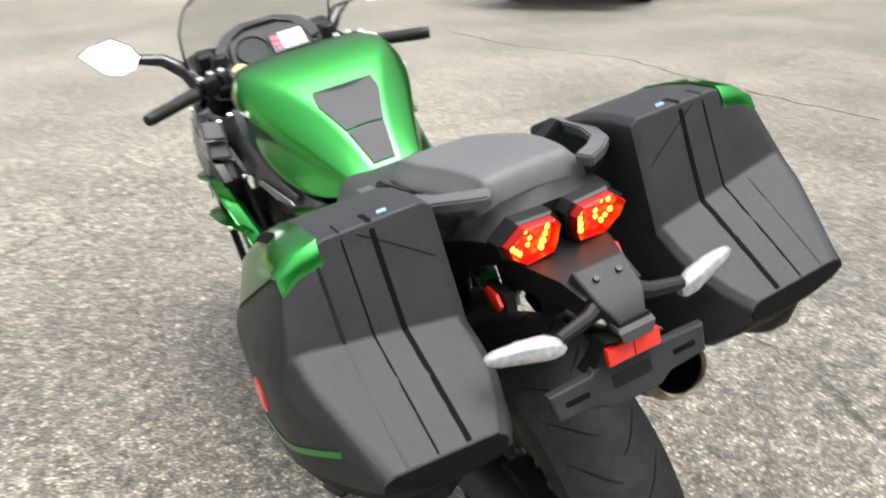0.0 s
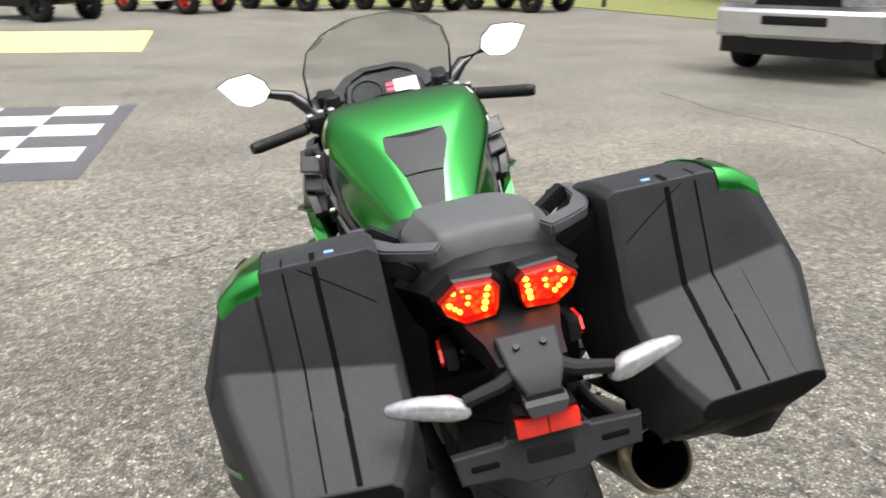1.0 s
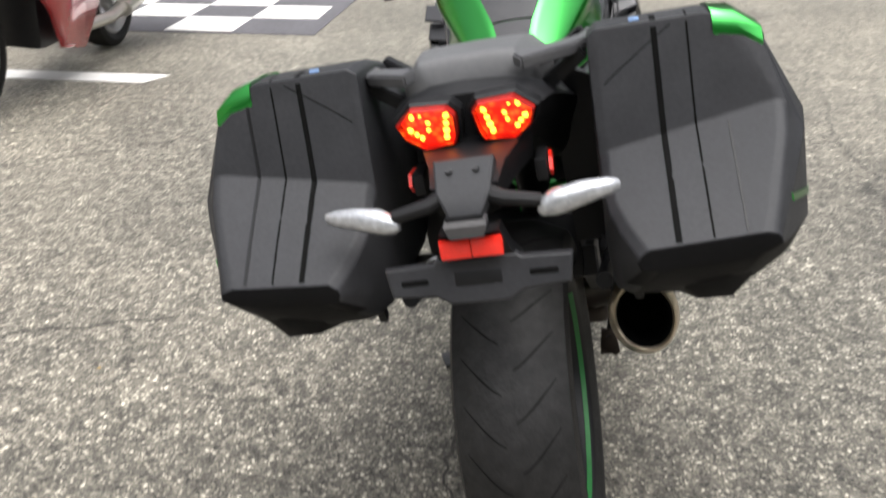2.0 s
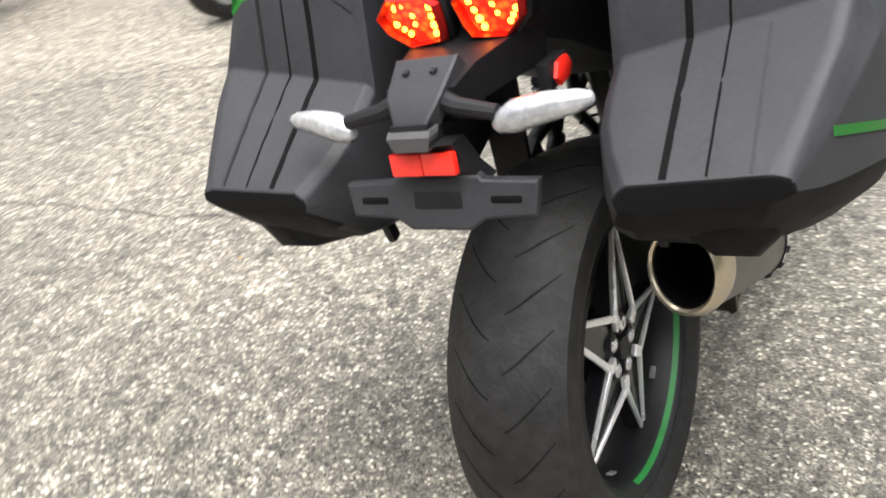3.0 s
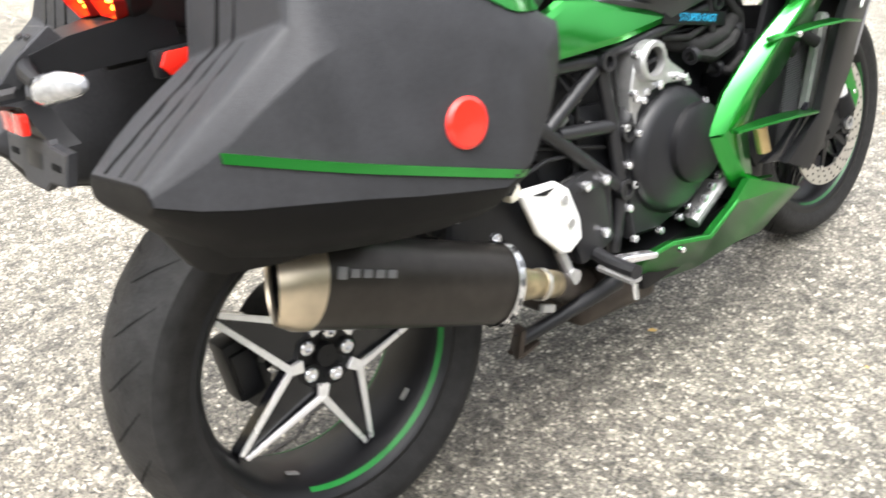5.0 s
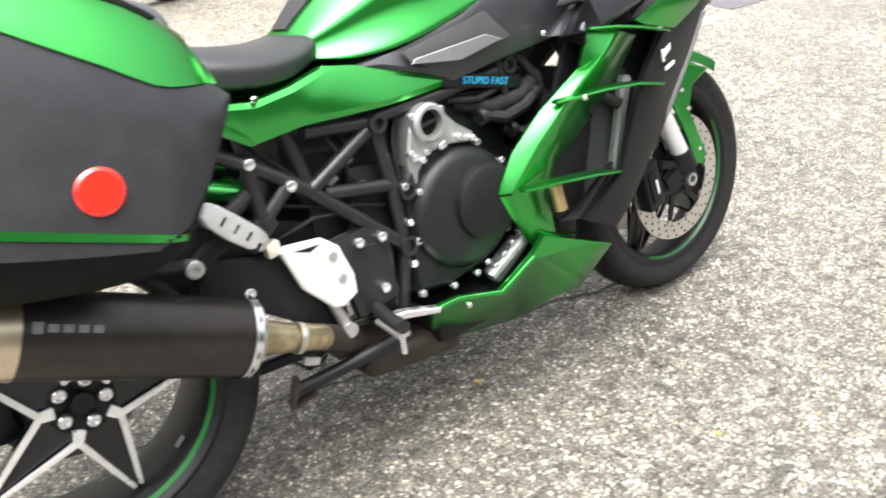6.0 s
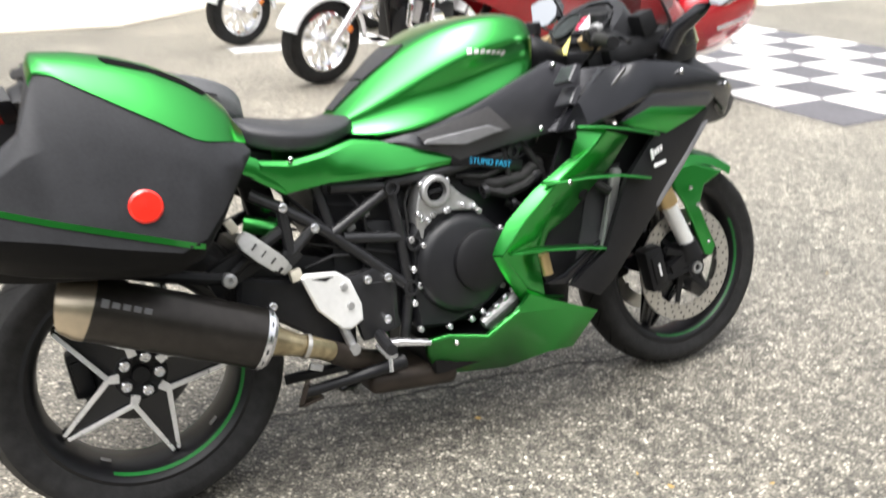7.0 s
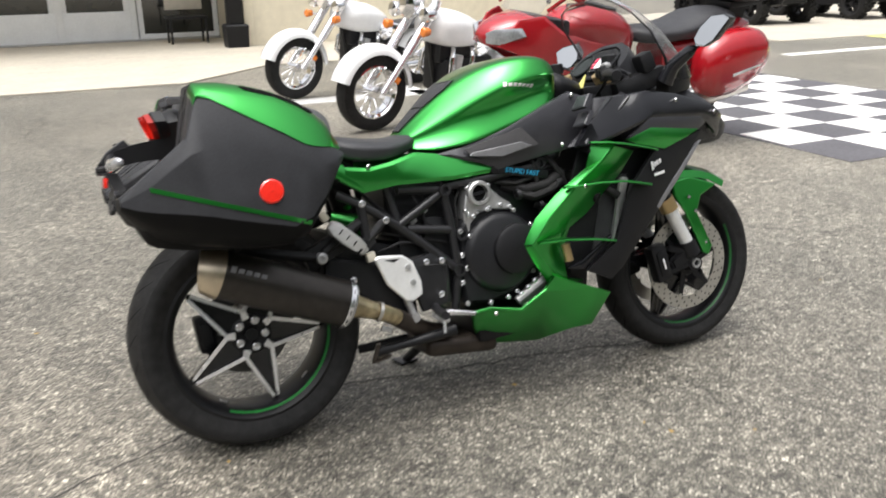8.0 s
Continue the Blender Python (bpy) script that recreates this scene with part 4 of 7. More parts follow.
shell(bm, [(-0.041, -0.255, 0.872), (0.041, -0.255, 0.872), (0.036, -0.300, 0.842), (0.020, -0.322, 0.815), (-0.020, -0.322, 0.815), (-0.036, -0.300, 0.842)], (0, 0.012, -0.016), 0.003, 0.002)
mount = part("plate_mount", bm, PLASTIC, bike, "dark plastic plate mount", smooth=25)
for x in (-0.018, 0.018):
    bm = B()
    lathe(bm, [(0, 0.001), (0, 0.005), (0.003, 0.004), (0.003, 0.001)], (x, -0.276, 0.8625), axis=(0, -0.5, 0.86), up=(1, 0, 0), count=12)
    part("screw", bm, SATIN, mount)
bm = B()
loft(bm, [[(-w, y, z), (w, y, z), (w, y + 0.03, z), (-w, y + 0.03, z)] for w, y, z in ((0.024, -0.324, 0.818), (0.026, -0.330, 0.795), (0.040, -0.312, 0.790), (0.048, -0.300, 0.755), (0.060, -0.292, 0.735))])
part("plate_stay", bm, MATTE, bike, "matte black stay", smooth=20)
for s, mm in ((-1, RED_REFLECTOR), (1, RED_REFLECTOR)):
    bm = B()
    block(bm, (s * 0.0212, -0.3135, 0.769), (0.0415, 0.010, 0.026), pose(0, 0, 0, -6, 0, 0), 0.002)
    part("reflector", bm, mm, bike, "rectangular red reflector")
bm = B()
loft(bm, [[(-w, y, z), (w, y, z), (w, y + 0.02, z), (-w, y + 0.02, z)] for w, y, z in ((0.027, -0.326, 0.812), (0.028, -0.331, 0.806), (0.022, -0.331, 0.790), (0.020, -0.326, 0.788))])
part("plate_lamp", bm, KNEEGREY, bike, "dark grey number plate lamp", smooth=25)
bm = B()
bar = [(-0.128, 0.744), (-0.060, 0.746), (-0.055, 0.751), (0.055, 0.751), (0.060, 0.746), (0.128, 0.744), (0.122, 0.706), (0.060, 0.702), (0.040, 0.690), (-0.040, 0.690), (-0.060, 0.702), (-0.122, 0.706)]
shell(bm, [(x, -0.297 - (0.75 - z) * 0.25, z - 0.004) for x, z in bar], (0, 0.010, 0), 0.003, 0.002)
bracket = part("plate_bracket", bm, PLASTIC, bike, "black plastic number plate bracket", smooth=25)
# dark blocks paint the shade in the bracket's slots
for x in (-0.088, 0.088, 0.0):
    bm = B()
    block(bm, (x, -0.3028, 0.720), (0.040 if x else 0.066, 0.008, 0.010 if x else 0.022), pose(0, 0, 0, -14, 0, 0), 0.004)
    part("slot", bm, SOOT_AND_GAP if x else MATTE, bracket, "oblong slot, its shade drawn as a dark block")
for s in (1, -1):
    ind = new("indicator")
    ind.parent = bike
    tagged(ind, "clear lens turn indicator on a short stalk")
    bm = B()
    tube(bm, [(s * 0.020, -0.285, 0.835), (s * 0.05, -0.296, 0.826), (s * 0.098, -0.300, 0.818)], [0.014, 0.011, 0.009], 10)
    part("stalk", bm, MATTE, ind, "black rubber stalk")
    bm = B()
    rows = []
    for f, a, b, dz in ((0.0, 0.006, 0.006, -0.008), (0.06, 0.013, 0.012, -0.006), (0.22, 0.0185, 0.016, -0.002), (0.55, 0.0170, 0.014, 0.003), (0.85, 0.0125, 0.011, 0.005), (0.97, 0.008, 0.008, 0.006), (1.0, 0.004, 0.004, 0.006)):
        p = v3((s * (0.092 + 0.106 * f), -0.302 + 0.022 * f, 0.814 + dz))
        rows.append(ring_at(p, (s, 0.2, 0), (0, 0, 1), a, b, 12))
    loft(bm, rows)
    part("lens", bm, LENS, ind, "clear faceted lens", smooth=40)

# ---- frame, engine, exhaust ----
def tubes(name, runs, mat, label, r=0.013):
    for pts in runs:
        bm = B()
        tube(bm, pts, r, 12)
        both_sides(name, bm, mat, bike, label)


X = 0.150
tubes("frame_tube", [
    [(0.13, 0.26, 0.675), (X, 0.316, 0.643), (X, 0.414, 0.575), (X + 0.004, 0.592, 0.418)],
    [(X, 0.425, 0.570), (X - 0.005, 0.567, 0.648)], [(X - 0.005, 0.567, 0.660), (X, 0.583, 0.539), (X + 0.004, 0.592, 0.418), (0.14, 0.575, 0.30)],
    [(X, 0.447, 0.556), (X, 0.583, 0.536)], [(0.13, 0.400, 0.690), (0.14, 0.425, 0.575)], [(X - 0.005, 0.43, 0.668), (X - 0.005, 0.567, 0.655)],
    [(X - 0.005, 0.567, 0.660), (0.150, 0.72, 0.672), (0.152, 0.86, 0.688), (0.14, 0.95, 0.71)], [(0.152, 0.86, 0.688), (0.13, 0.96, 0.82)],
    [(0.150, 0.78, 0.68), (0.13, 0.80, 0.78)], [(0.152, 0.88, 0.69), (0.14, 0.86, 0.79)], [(0.14, 0.95, 0.71), (0.12, 1.02, 0.86)]], SATIN, "satin black trellis frame tube")
for y, z, r in ((0.592, 0.418, 0.019), (0.608, 0.520, 0.018), (0.567, 0.652, 0.017), (0.88, 0.695, 0.016)):
    bm = B()
    lathe(bm, [(-0.02, 0.001), (-0.02, r), (0.012, r), (0.012, r * 0.62), (0.002, r * 0.6), (0.002, 0.001)], (X + 0.008, y, z), count=20)
    both_sides("frame_boss", bm, SATIN, bike, "frame joint with hollow boss")
bm = B()
loft(bm, [oval_ring(*a) for a in ((0.405, 0.57, 0.70, 0.10, 0.9), (0.43, 0.52, 0.70, 0.115, 0.9), (0.55, 0.50, 0.68, 0.115, 0.9), (0.62, 0.45, 0.72, 0.11, 0.9))])
part("airbox", bm, MATTE, bike, "matte black inner panel")
bm = B()
block(bm, (0, 0.70, 0.43), (0.25, 0.42, 0.26), pose(0, 0, 0, -8, 0, 0), 0.03)
motor = part("engine", bm, ENGINE, bike, "black four-cylinder engine", smooth=30)
for name, at, size, tilt in (("cylinder_block", (0, 0.78, 0.60), (0.24, 0.26, 0.20), -18), ("gearbox", (0, 0.53, 0.44), (0.23, 0.20, 0.20), 0), ("intake_box", (0, 0.80, 0.76), (0.24, 0.34, 0.13), 14)):
    bm = B()
    block(bm, at, size, pose(0, 0, 0, tilt, 0, 0), 0.022)
    part(name, bm, ENGINE, motor, smooth=30)
bm = B()
ringz = [(0.60, 0.53), (0.63, 0.575), (0.70, 0.585), (0.78, 0.57), (0.835, 0.52), (0.845, 0.45), (0.83, 0.38), (0.77, 0.325), (0.68, 0.305), (0.605, 0.315), (0.595, 0.38), (0.60, 0.46)]
loft(bm, [[(0.11, y, z) for y, z in ringz], [(0.150, y, z) for y, z in ringz], [(0.162, 0.715 + (y - 0.715) * 0.93, 0.45 + (z - 0.45) * 0.93) for y, z in ringz]])
both_sides("engine_cover", bm, ENGINE, bike, "black crankcase cover", smooth=40)
bm = B()
lathe(bm, [(0.10, 0.001), (0.10, 0.120), (0.168, 0.118), (0.180, 0.110), (0.186, 0.097), (0.188, 0.001)], (0, 0.728, 0.452), count=48)
both_sides("clutch_cover", bm, ENGINE, bike, "round black clutch cover", smooth=40)
bm = B()
lathe(bm, [(0.17, 0.001), (0.17, 0.078), (0.200, 0.074), (0.206, 0.064), (0.207, 0.001)], (0, 0.768, 0.458), count=48)
both_sides("clutch_cap", bm, MATTE, bike, "raised round cap", smooth=40)
for i in range(15):
    y, z = ringz[i % 12] if i < 12 else ((0.612, 0.42), (0.66, 0.58), (0.74, 0.312))[i - 12]
    bm = B()
    lathe(bm, [(0, 0.001), (0, 0.0073), (0.0100, 0.0073), (0.0110, 0.0060), (0.0110, 0.0037), (0.0060, 0.0034), (0.0060, 0.001)], (0.160, y * 0.985 + 0.0107, z * 0.985 + 0.0067), count=6 if i % 2 else 14)
    both_sides("bolt", bm, SILVER if i % 3 else CAST, bike, "bright steel bolt")
bm = B()
block(bm, (0.165, 0.815, 0.318), (0.03, 0.10, 0.036), pose(0, 0, 0, 32, 0, 0), 0.008)
tube(bm, [(0.182, 0.760, 0.300), (0.184, 0.86, 0.356)], 0.013, 10)
part("oil_cooler", bm, OLDCAST, bike, "grey cast oil cooler", smooth=30)
for k in range(4):
    bm = B()
    lathe(bm, [(0, 0.001), (0, 0.009), (0.010, 0.009), (0.012, 0.006), (0.012, 0.001)], (0.178, 0.775 + 0.024 * k, 0.318 + 0.017 * k), count=12)
    part("bolt", bm, SILVER, bike, "bright steel bolt")
# bright coolant pump casting above the clutch cover
bm = B()
lathe(bm, [(-0.045, 0.010), (-0.045, 0.037), (0.012, 0.036), (0.016, 0.032), (0.016, 0.025), (-0.004, 0.024), (-0.004, 0.010)], (0.170, 0.667, 0.632), count=36)
pump = part("pump_ring", bm, CAST, bike, "bright cast alloy ring")
bm = B()
lathe(bm, [(-0.02, 0.001), (-0.02, 0.024), (-0.002, 0.023), (0.001, 0.019), (0.001, 0.001)], (0.172, 0.667, 0.632), count=28)
part("pump_cap", bm, SOOT_AND_GAP, pump, "black oil filler cap")
bm = B()
block(bm, (0.175, 0.667, 0.632), (0.006, 0.034, 0.008), pose(0, 0, 0, 8, 0, 0), 0.002)
part("cap_grip", bm, ENGINE, pump)
bm = B()
shell(bm, [(0.162, 0.618, 0.575), (0.166, 0.632, 0.640), (0.168, 0.655, 0.662), (0.166, 0.70, 0.650), (0.166, 0.735, 0.615), (0.164, 0.772, 0.590), (0.164, 0.768, 0.572), (0.166, 0.715, 0.580), (0.164, 0.665, 0.575), (0.160, 0.640, 0.545), (0.158, 0.632, 0.505), (0.158, 0.620, 0.505), (0.159, 0.622, 0.550)], (-0.05, 0, 0), 0.003, 0.003)
part("pump_body", bm, CAST, pump, "bright cast alloy pump body", smooth=25)
for y, z in ((0.622, 0.585), (0.645, 0.567), (0.69, 0.582), (0.735, 0.590), (0.765, 0.581), (0.628, 0.512), (0.70, 0.650), (0.634, 0.650)):
    bm = B()
    lathe(bm, [(0, 0.001), (0, 0.0065), (0.0120, 0.0065), (0.0130, 0.0053), (0.0130, 0.0032), (0.0080, 0.0030), (0.0080, 0.001)], (0.164, y, z), count=12)
    part("bolt", bm, SILVER, bike, "bright steel bolt")
# hoses and cables
bm = B()
tube(bm, [(0.12, 0.77, 0.645), (0.155, 0.83, 0.622), (0.16, 0.90, 0.630), (0.15, 0.96, 0.66)], 0.017, 12)
both_sides("coolant_hose", bm, RUBBER, bike, "black coolant hose")
for pts in ([(0.10, 0.62, 0.69), (0.135, 0.72, 0.660), (0.15, 0.84, 0.655), (0.15, 0.94, 0.69)], [(0.12, 0.30, 0.70), (0.14, 0.40, 0.60), (0.13, 0.46, 0.53), (0.14, 0.55, 0.45)], [(0.13, 0.47, 0.66), (0.15, 0.50, 0.60), (0.135, 0.51, 0.54), (0.14, 0.49, 0.47)],
            [(0.13, 0.36, 0.50), (0.145, 0.42, 0.52), (0.15, 0.48, 0.515)]):
    bm = B()
    tube(bm, pts, 0.0045, 8)
    part("cable", bm, MATTE, bike, "thin black cable")
for pts, r in (([(0.15, 0.80, 0.615), (0.172, 0.85, 0.600), (0.175, 0.90, 0.612), (0.16, 0.95, 0.635)], 0.013), ([(0.15, 0.86, 0.575), (0.170, 0.90, 0.560), (0.168, 0.95, 0.575), (0.15, 1.00, 0.61)], 0.011), ([(0.14, 0.74, 0.655), (0.158, 0.80, 0.645), (0.155, 0.87, 0.66)], 0.007), ([(0.12, 0.90, 0.74), (0.155, 0.92, 0.70), (0.165, 0.95, 0.655), (0.15, 0.98, 0.60)], 0.009), ([(0.13, 0.84, 0.75), (0.16, 0.86, 0.70), (0.16, 0.87, 0.63)], 0.008)):
    bm = B()
    tube(bm, pts, r, 10)
    both_sides("hose", bm, RUBBER, bike, "black rubber hose")
for y, z in ((0.80, 0.612), (0.935, 0.630), (0.872, 0.572), (0.985, 0.600)):
    bm = B()
    lathe(bm, [(-0.006, 0.010), (-0.006, 0.0165), (0.006, 0.0165), (0.006, 0.010)], (0.163, y, z), axis=(0, 1, 0.2), up=(1, 0, 0), count=16)
    both_sides("hose_clip", bm, SATIN, bike, "steel hose clip")
for pts in ([(0.13, 0.63, 0.66), (0.150, 0.60, 0.61), (0.146, 0.605, 0.55), (0.150, 0.59, 0.48)], [(0.12, 0.50, 0.66), (0.140, 0.52, 0.62), (0.138, 0.50, 0.58), (0.142, 0.53, 0.55)], [(0.12, 0.38, 0.55), (0.140, 0.44, 0.535), (0.145, 0.50, 0.52), (0.14, 0.57, 0.50)], [(0.13, 0.40, 0.46), (0.150, 0.47, 0.475), (0.152, 0.55, 0.46)]):
    bm = B()
    tube(bm, pts, 0.0035, 8)
    both_sides("wiring", bm, RUBBER, bike, "thin black wiring")
for y, z in ((0.505, 0.60), (0.47, 0.575), (0.53, 0.545)):
    bm = B()
    block(bm, (0.140, y, z), (0.014, 0.022, 0.016), pose(0, 0, 0, 30, 0, 0), 0.003)
    both_sides("connector", bm, OLDCAST, bike, "grey wiring connector", smooth=30)
bm = B()
block(bm, (0.162, 0.812, 0.678), (0.010, 0.19, 0.026), pose(0, 0, 0, -12, 0, 0), 0.003)
both_sides("side_strip", bm, MATTE, bike, "black strip on the frame")
text = bpy.data.curves.new("lettering", "FONT")
text.body, text.size, text.extrude, text.align_x, text.align_y = "STUPID FAST", 0.0195, 0.0006, "CENTER", "CENTER"
text.materials.append(BLUE)
words = new("lettering", text)
words.parent = bike
words.matrix_basis = Matrix.Translation((0.1680, 0.818, 0.6768)) @ Matrix(((0, 0, 1, 0), (1, 0, 0, 0), (0, 1, 0, 0), (0, 0, 0, 1))) @ pose(0, 0, 0, 0, 0, -12)
tagged(words, "bright blue sticker lettering")

# swing arm on the left, shock, hugger
bm = B()
tube(bm, [(-0.09, 0.56, 0.40), (-0.125, 0.40, 0.385), (-0.125, 0.20, 0.345), (-0.085, 0.02, 0.322), (-0.070, -0.04, 0.316)], [0.05, 0.05, 0.05, 0.055, 0.05], 12, 0.03)
part("swing_arm", bm, SATIN, bike, "black single-sided swing arm")
bm = B()
lathe(bm, [(-0.045, 0.001), (-0.045, 0.062), (0.055, 0.055), (0.06, 0.03), (0.06, 0.001)], (-0.03, 0, 0.318), count=36)
part("axle_carrier", bm, SATIN, bike, "black rear axle carrier")
bm = B()
block(bm, (0.0, 0.33, 0.47), (0.22, 0.26, 0.14), pose(0, 0, 0, -18, 0, 0), 0.03)
part("rear_hugger", bm, MATTE, bike, "matte black wheel hugger", smooth=25)
bm = B()
tube(bm, [(0.02, 0.29, 0.71), (0.02, 0.34, 0.50)], 0.034, 14)
part("shock_body", bm, MATTE, bike, "black rear damper")
bm = B()
pts = [(0.02 + 0.038 * math.cos(a * 0.5), 0.30 + 0.0009 * a + 0.010 * math.sin(a * 0.5), 0.655 - 0.0021 * a) for a in range(64)]
tube(bm, pts, 0.007, 8)
part("shock_spring", bm, GREEN, bike, "green coil spring")
bm = B()
tube(bm, [(0.07, 0.255, 0.607), (0.10, 0.33, 0.585)], 0.020, 14)
part("shock_adjuster", bm, GREEN, bike, "green damper reservoir")

bm = B()
shell(bm, [(0.128, y, z) for y, z in ((0.215, 0.505), (0.30, 0.485), (0.40, 0.465), (0.462, 0.43), (0.462, 0.30), (0.405, 0.306), (0.345, 0.352), (0.27, 0.405), (0.205, 0.445))], (-0.03, 0, 0), 0.008, 0.004)
part("pivot_plate", bm, ENGINE, bike, "black swing arm pivot plate", smooth=25)

# footrest brackets
bm = B()
tube(bm, [(0.150, 0.317, 0.644), (0.152, 0.326, 0.545)], 0.013, 10)
tube(bm, [(0.154, 0.381, 0.591), (0.152, 0.326, 0.540)], 0.012, 10)
block(bm, (0.150, 0.322, 0.535), (0.022, 0.05, 0.04), pose(0, 0, 0, 40, 0, 0), 0.008)
both_sides("passenger_hanger", bm, SATIN, bike, "black passenger footrest hanger")
for y, z in ((0.317, 0.644), (0.381, 0.591)):
    bm = B()
    lathe(bm, [(0, 0.001), (0, 0.0095), (0.0100, 0.0095), (0.0110, 0.0078), (0.0110, 0.0047), (0.0060, 0.0044), (0.0060, 0.001)], (0.160, y, z), count=16)
    both_sides("bolt", bm, SILVER, bike, "bright steel bolt")
bm = B()
loft(bm, [[(x - w, y + 0.55 * h, z + 0.6 * h), (x + w, y + 0.55 * h, z + 0.6 * h), (x + w, y - 0.45 * h, z - 0.5 * h), (x - w, y - 0.45 * h, z - 0.5 * h)] for x, y, z, w, h in ((0.194, 0.212, 0.604, 0.010, 0.014), (0.196, 0.222, 0.592, 0.017, 0.025), (0.198, 0.250, 0.564, 0.018, 0.027), (0.196, 0.280, 0.538, 0.017, 0.025), (0.190, 0.300, 0.522, 0.011, 0.018))])
bmesh.ops.bevel(bm, geom=list(bm.edges), offset=0.0025, segments=2, affect="EDGES")
peg = part("passenger_footrest", bm, PEG, bike, "folded bright alloy passenger footrest", smooth=40)
bm = B()
loft(bm, [[(0.176, y, z), (0.208, y, z + 0.002), (0.208, y + 0.014, z + 0.014), (0.176, y + 0.014, z + 0.012)] for y, z in ((0.216, 0.566), (0.234, 0.548), (0.256, 0.528), (0.280, 0.512))])
part("footrest_rubber", bm, RUBBER, peg, "black ribbed rubber pad", smooth=25)
for k in range(3):
    bm = B()
    y, z = 0.236 + 0.018 * k, 0.582 - 0.0175 * k
    block(bm, (0.2145, y, z), (0.004, 0.0035, 0.016), pose(0, 0, 0, -45, 0, 0), 0.001)
    part("grip_rib", bm, MATTE, peg, "dark slot in the footrest")
bm = B()
block(bm, (0.178, 0.300, 0.524), (0.024, 0.026, 0.028), pose(0, 0, 0, 35, 0, 0), 0.005)
part("peg_hinge", bm, CAST, peg, "bright alloy hinge", smooth=30)
bm = B()
block(bm, (0.176, 0.204, 0.624), (0.018, 0.020, 0.028), pose(0, 0, 0, 30, 0, 0), 0.004)
part("peg_end", bm, CREAM, peg, "pale worn alloy end", smooth=30)
bm = B()
tube(bm, [(-0.176, 0.222, 0.598), (-0.188, 0.255, 0.552), (-0.182, 0.338, 0.500)], 0.011, 10)
part("passenger_footrest", bm, SILVER, bike, "folded bright alloy passenger footrest", smooth=40)
bm = B()
block(bm, (0.150, 0.332, 0.494), (0.022, 0.026, 0.026), pose(0, 0, 0, 10, 0, 0), 0.004)
part("brake_fluid_pot", bm, CREAM, bike, "small cream brake fluid pot", smooth=30)
bm = B()
shell(bm, [(0.163, 0.338, 0.487), (0.163, 0.350, 0.494), (0.163, 0.420, 0.487), (0.163, 0.448, 0.465), (0.163, 0.470, 0.405), (0.163, 0.470, 0.368), (0.163, 0.440, 0.352), (0.163, 0.418, 0.357), (0.163, 0.392, 0.385), (0.163, 0.368, 0.410)], (-0.008, 0, 0), 0.004, 0.003)
both_sides("heel_guard", bm, SATIN_WHITE, bike, "pale satin alloy heel guard", smooth=25)
bm = B()
shell(bm, [(0.1668, 0.362, 0.481), (0.1668, 0.412, 0.479), (0.1668, 0.392, 0.471)], (-0.002, 0, 0), 0, 0)
both_sides("guard_slot", bm, MATTE, bike)
for y, z in ((0.432, 0.452), (0.443, 0.407)):
    bm = B()
    lathe(bm, [(0, 0.001), (0, 0.0085), (0.006, 0.008), (0.006, 0.001)], (0.165, y, z), count=14)
    both_sides("bolt", bm, CAST, bike, "bright steel bolt")
bm = B()
block(bm, (0.148, 0.50, 0.40), (0.03, 0.10, 0.16), pose(0, 0, 0, 12, 0, 0), 0.014)
tube(bm, [(0.15, 0.47, 0.45), (0.15, 0.55, 0.44), (0.15, 0.545, 0.34)], 0.014, 8)
both_sides("footrest_bracket", bm, SATIN, bike, "black footrest bracket", smooth=30)
for y, z in ((0.487, 0.458), (0.535, 0.455), (0.525, 0.36), (0.27, 0.44)):
    bm = B()
    lathe(bm, [(0, 0.001), (0, 0.0090), (0.0100, 0.0090), (0.0110, 0.0074), (0.0110, 0.0045), (0.0060, 0.0042), (0.0060, 0.001)], (0.164, y, z), count=14)
    both_sides("bolt", bm, SILVER, bike, "bright steel bolt")
bm = B()
tube(bm, [(0.16, 0.505, 0.325), (0.20, 0.50, 0.318), (0.262, 0.492, 0.318)], 0.013, 10)
both_sides("rider_footrest", bm, SATIN, bike, "black rubbered rider's footrest")
bm = B()
beam(bm, (0.175, 0.500, 0.306), (0.262, 0.492, 0.303), 0.026, 0.012, bevel=0.003)
both_sides("footrest_body", bm, CAST, bike, "bright alloy footrest body", smooth=30)
bm = B()
tube(bm, [(0.255, 0.490, 0.312), (0.262, 0.486, 0.270)], 0.005, 8)
both_sides("footrest_feeler", bm, SILVER, bike, "bright feeler peg")
bm = B()
shell(bm, [(0.200, 0.500, 0.318), (0.204, 0.540, 0.316), (0.214, 0.610, 0.300), (0.214, 0.606, 0.290), (0.204, 0.545, 0.300), (0.200, 0.502, 0.306)], (-0.02, 0, 0), 0.002, 0.002)
part("brake_pedal", bm, SILVER, bike, "bright alloy brake pedal", smooth=25)
bm = B()
tube(bm, [(0.15, 0.425, 0.36), (0.152, 0.44, 0.315)], 0.011, 10)
lathe(bm, [(-0.01, 0.001), (-0.01, 0.014), (0.01, 0.014), (0.01, 0.001)], (0.158, 0.442, 0.305), count=14)
part("brake_cylinder", bm, CAST, bike, "bright rear brake cylinder")
bm = B()
lathe(bm, [(-0.03, 0.001), (-0.03, 0.015), (0.004, 0.015), (0.006, 0.012), (0.006, 0.006), (0, 0.006), (0, 0.001)], (0.190, 0.184, 0.516), count=20)
both_sides("case_mount", bm, CAST, bike, "bright case mounting bolt")
bm = B()
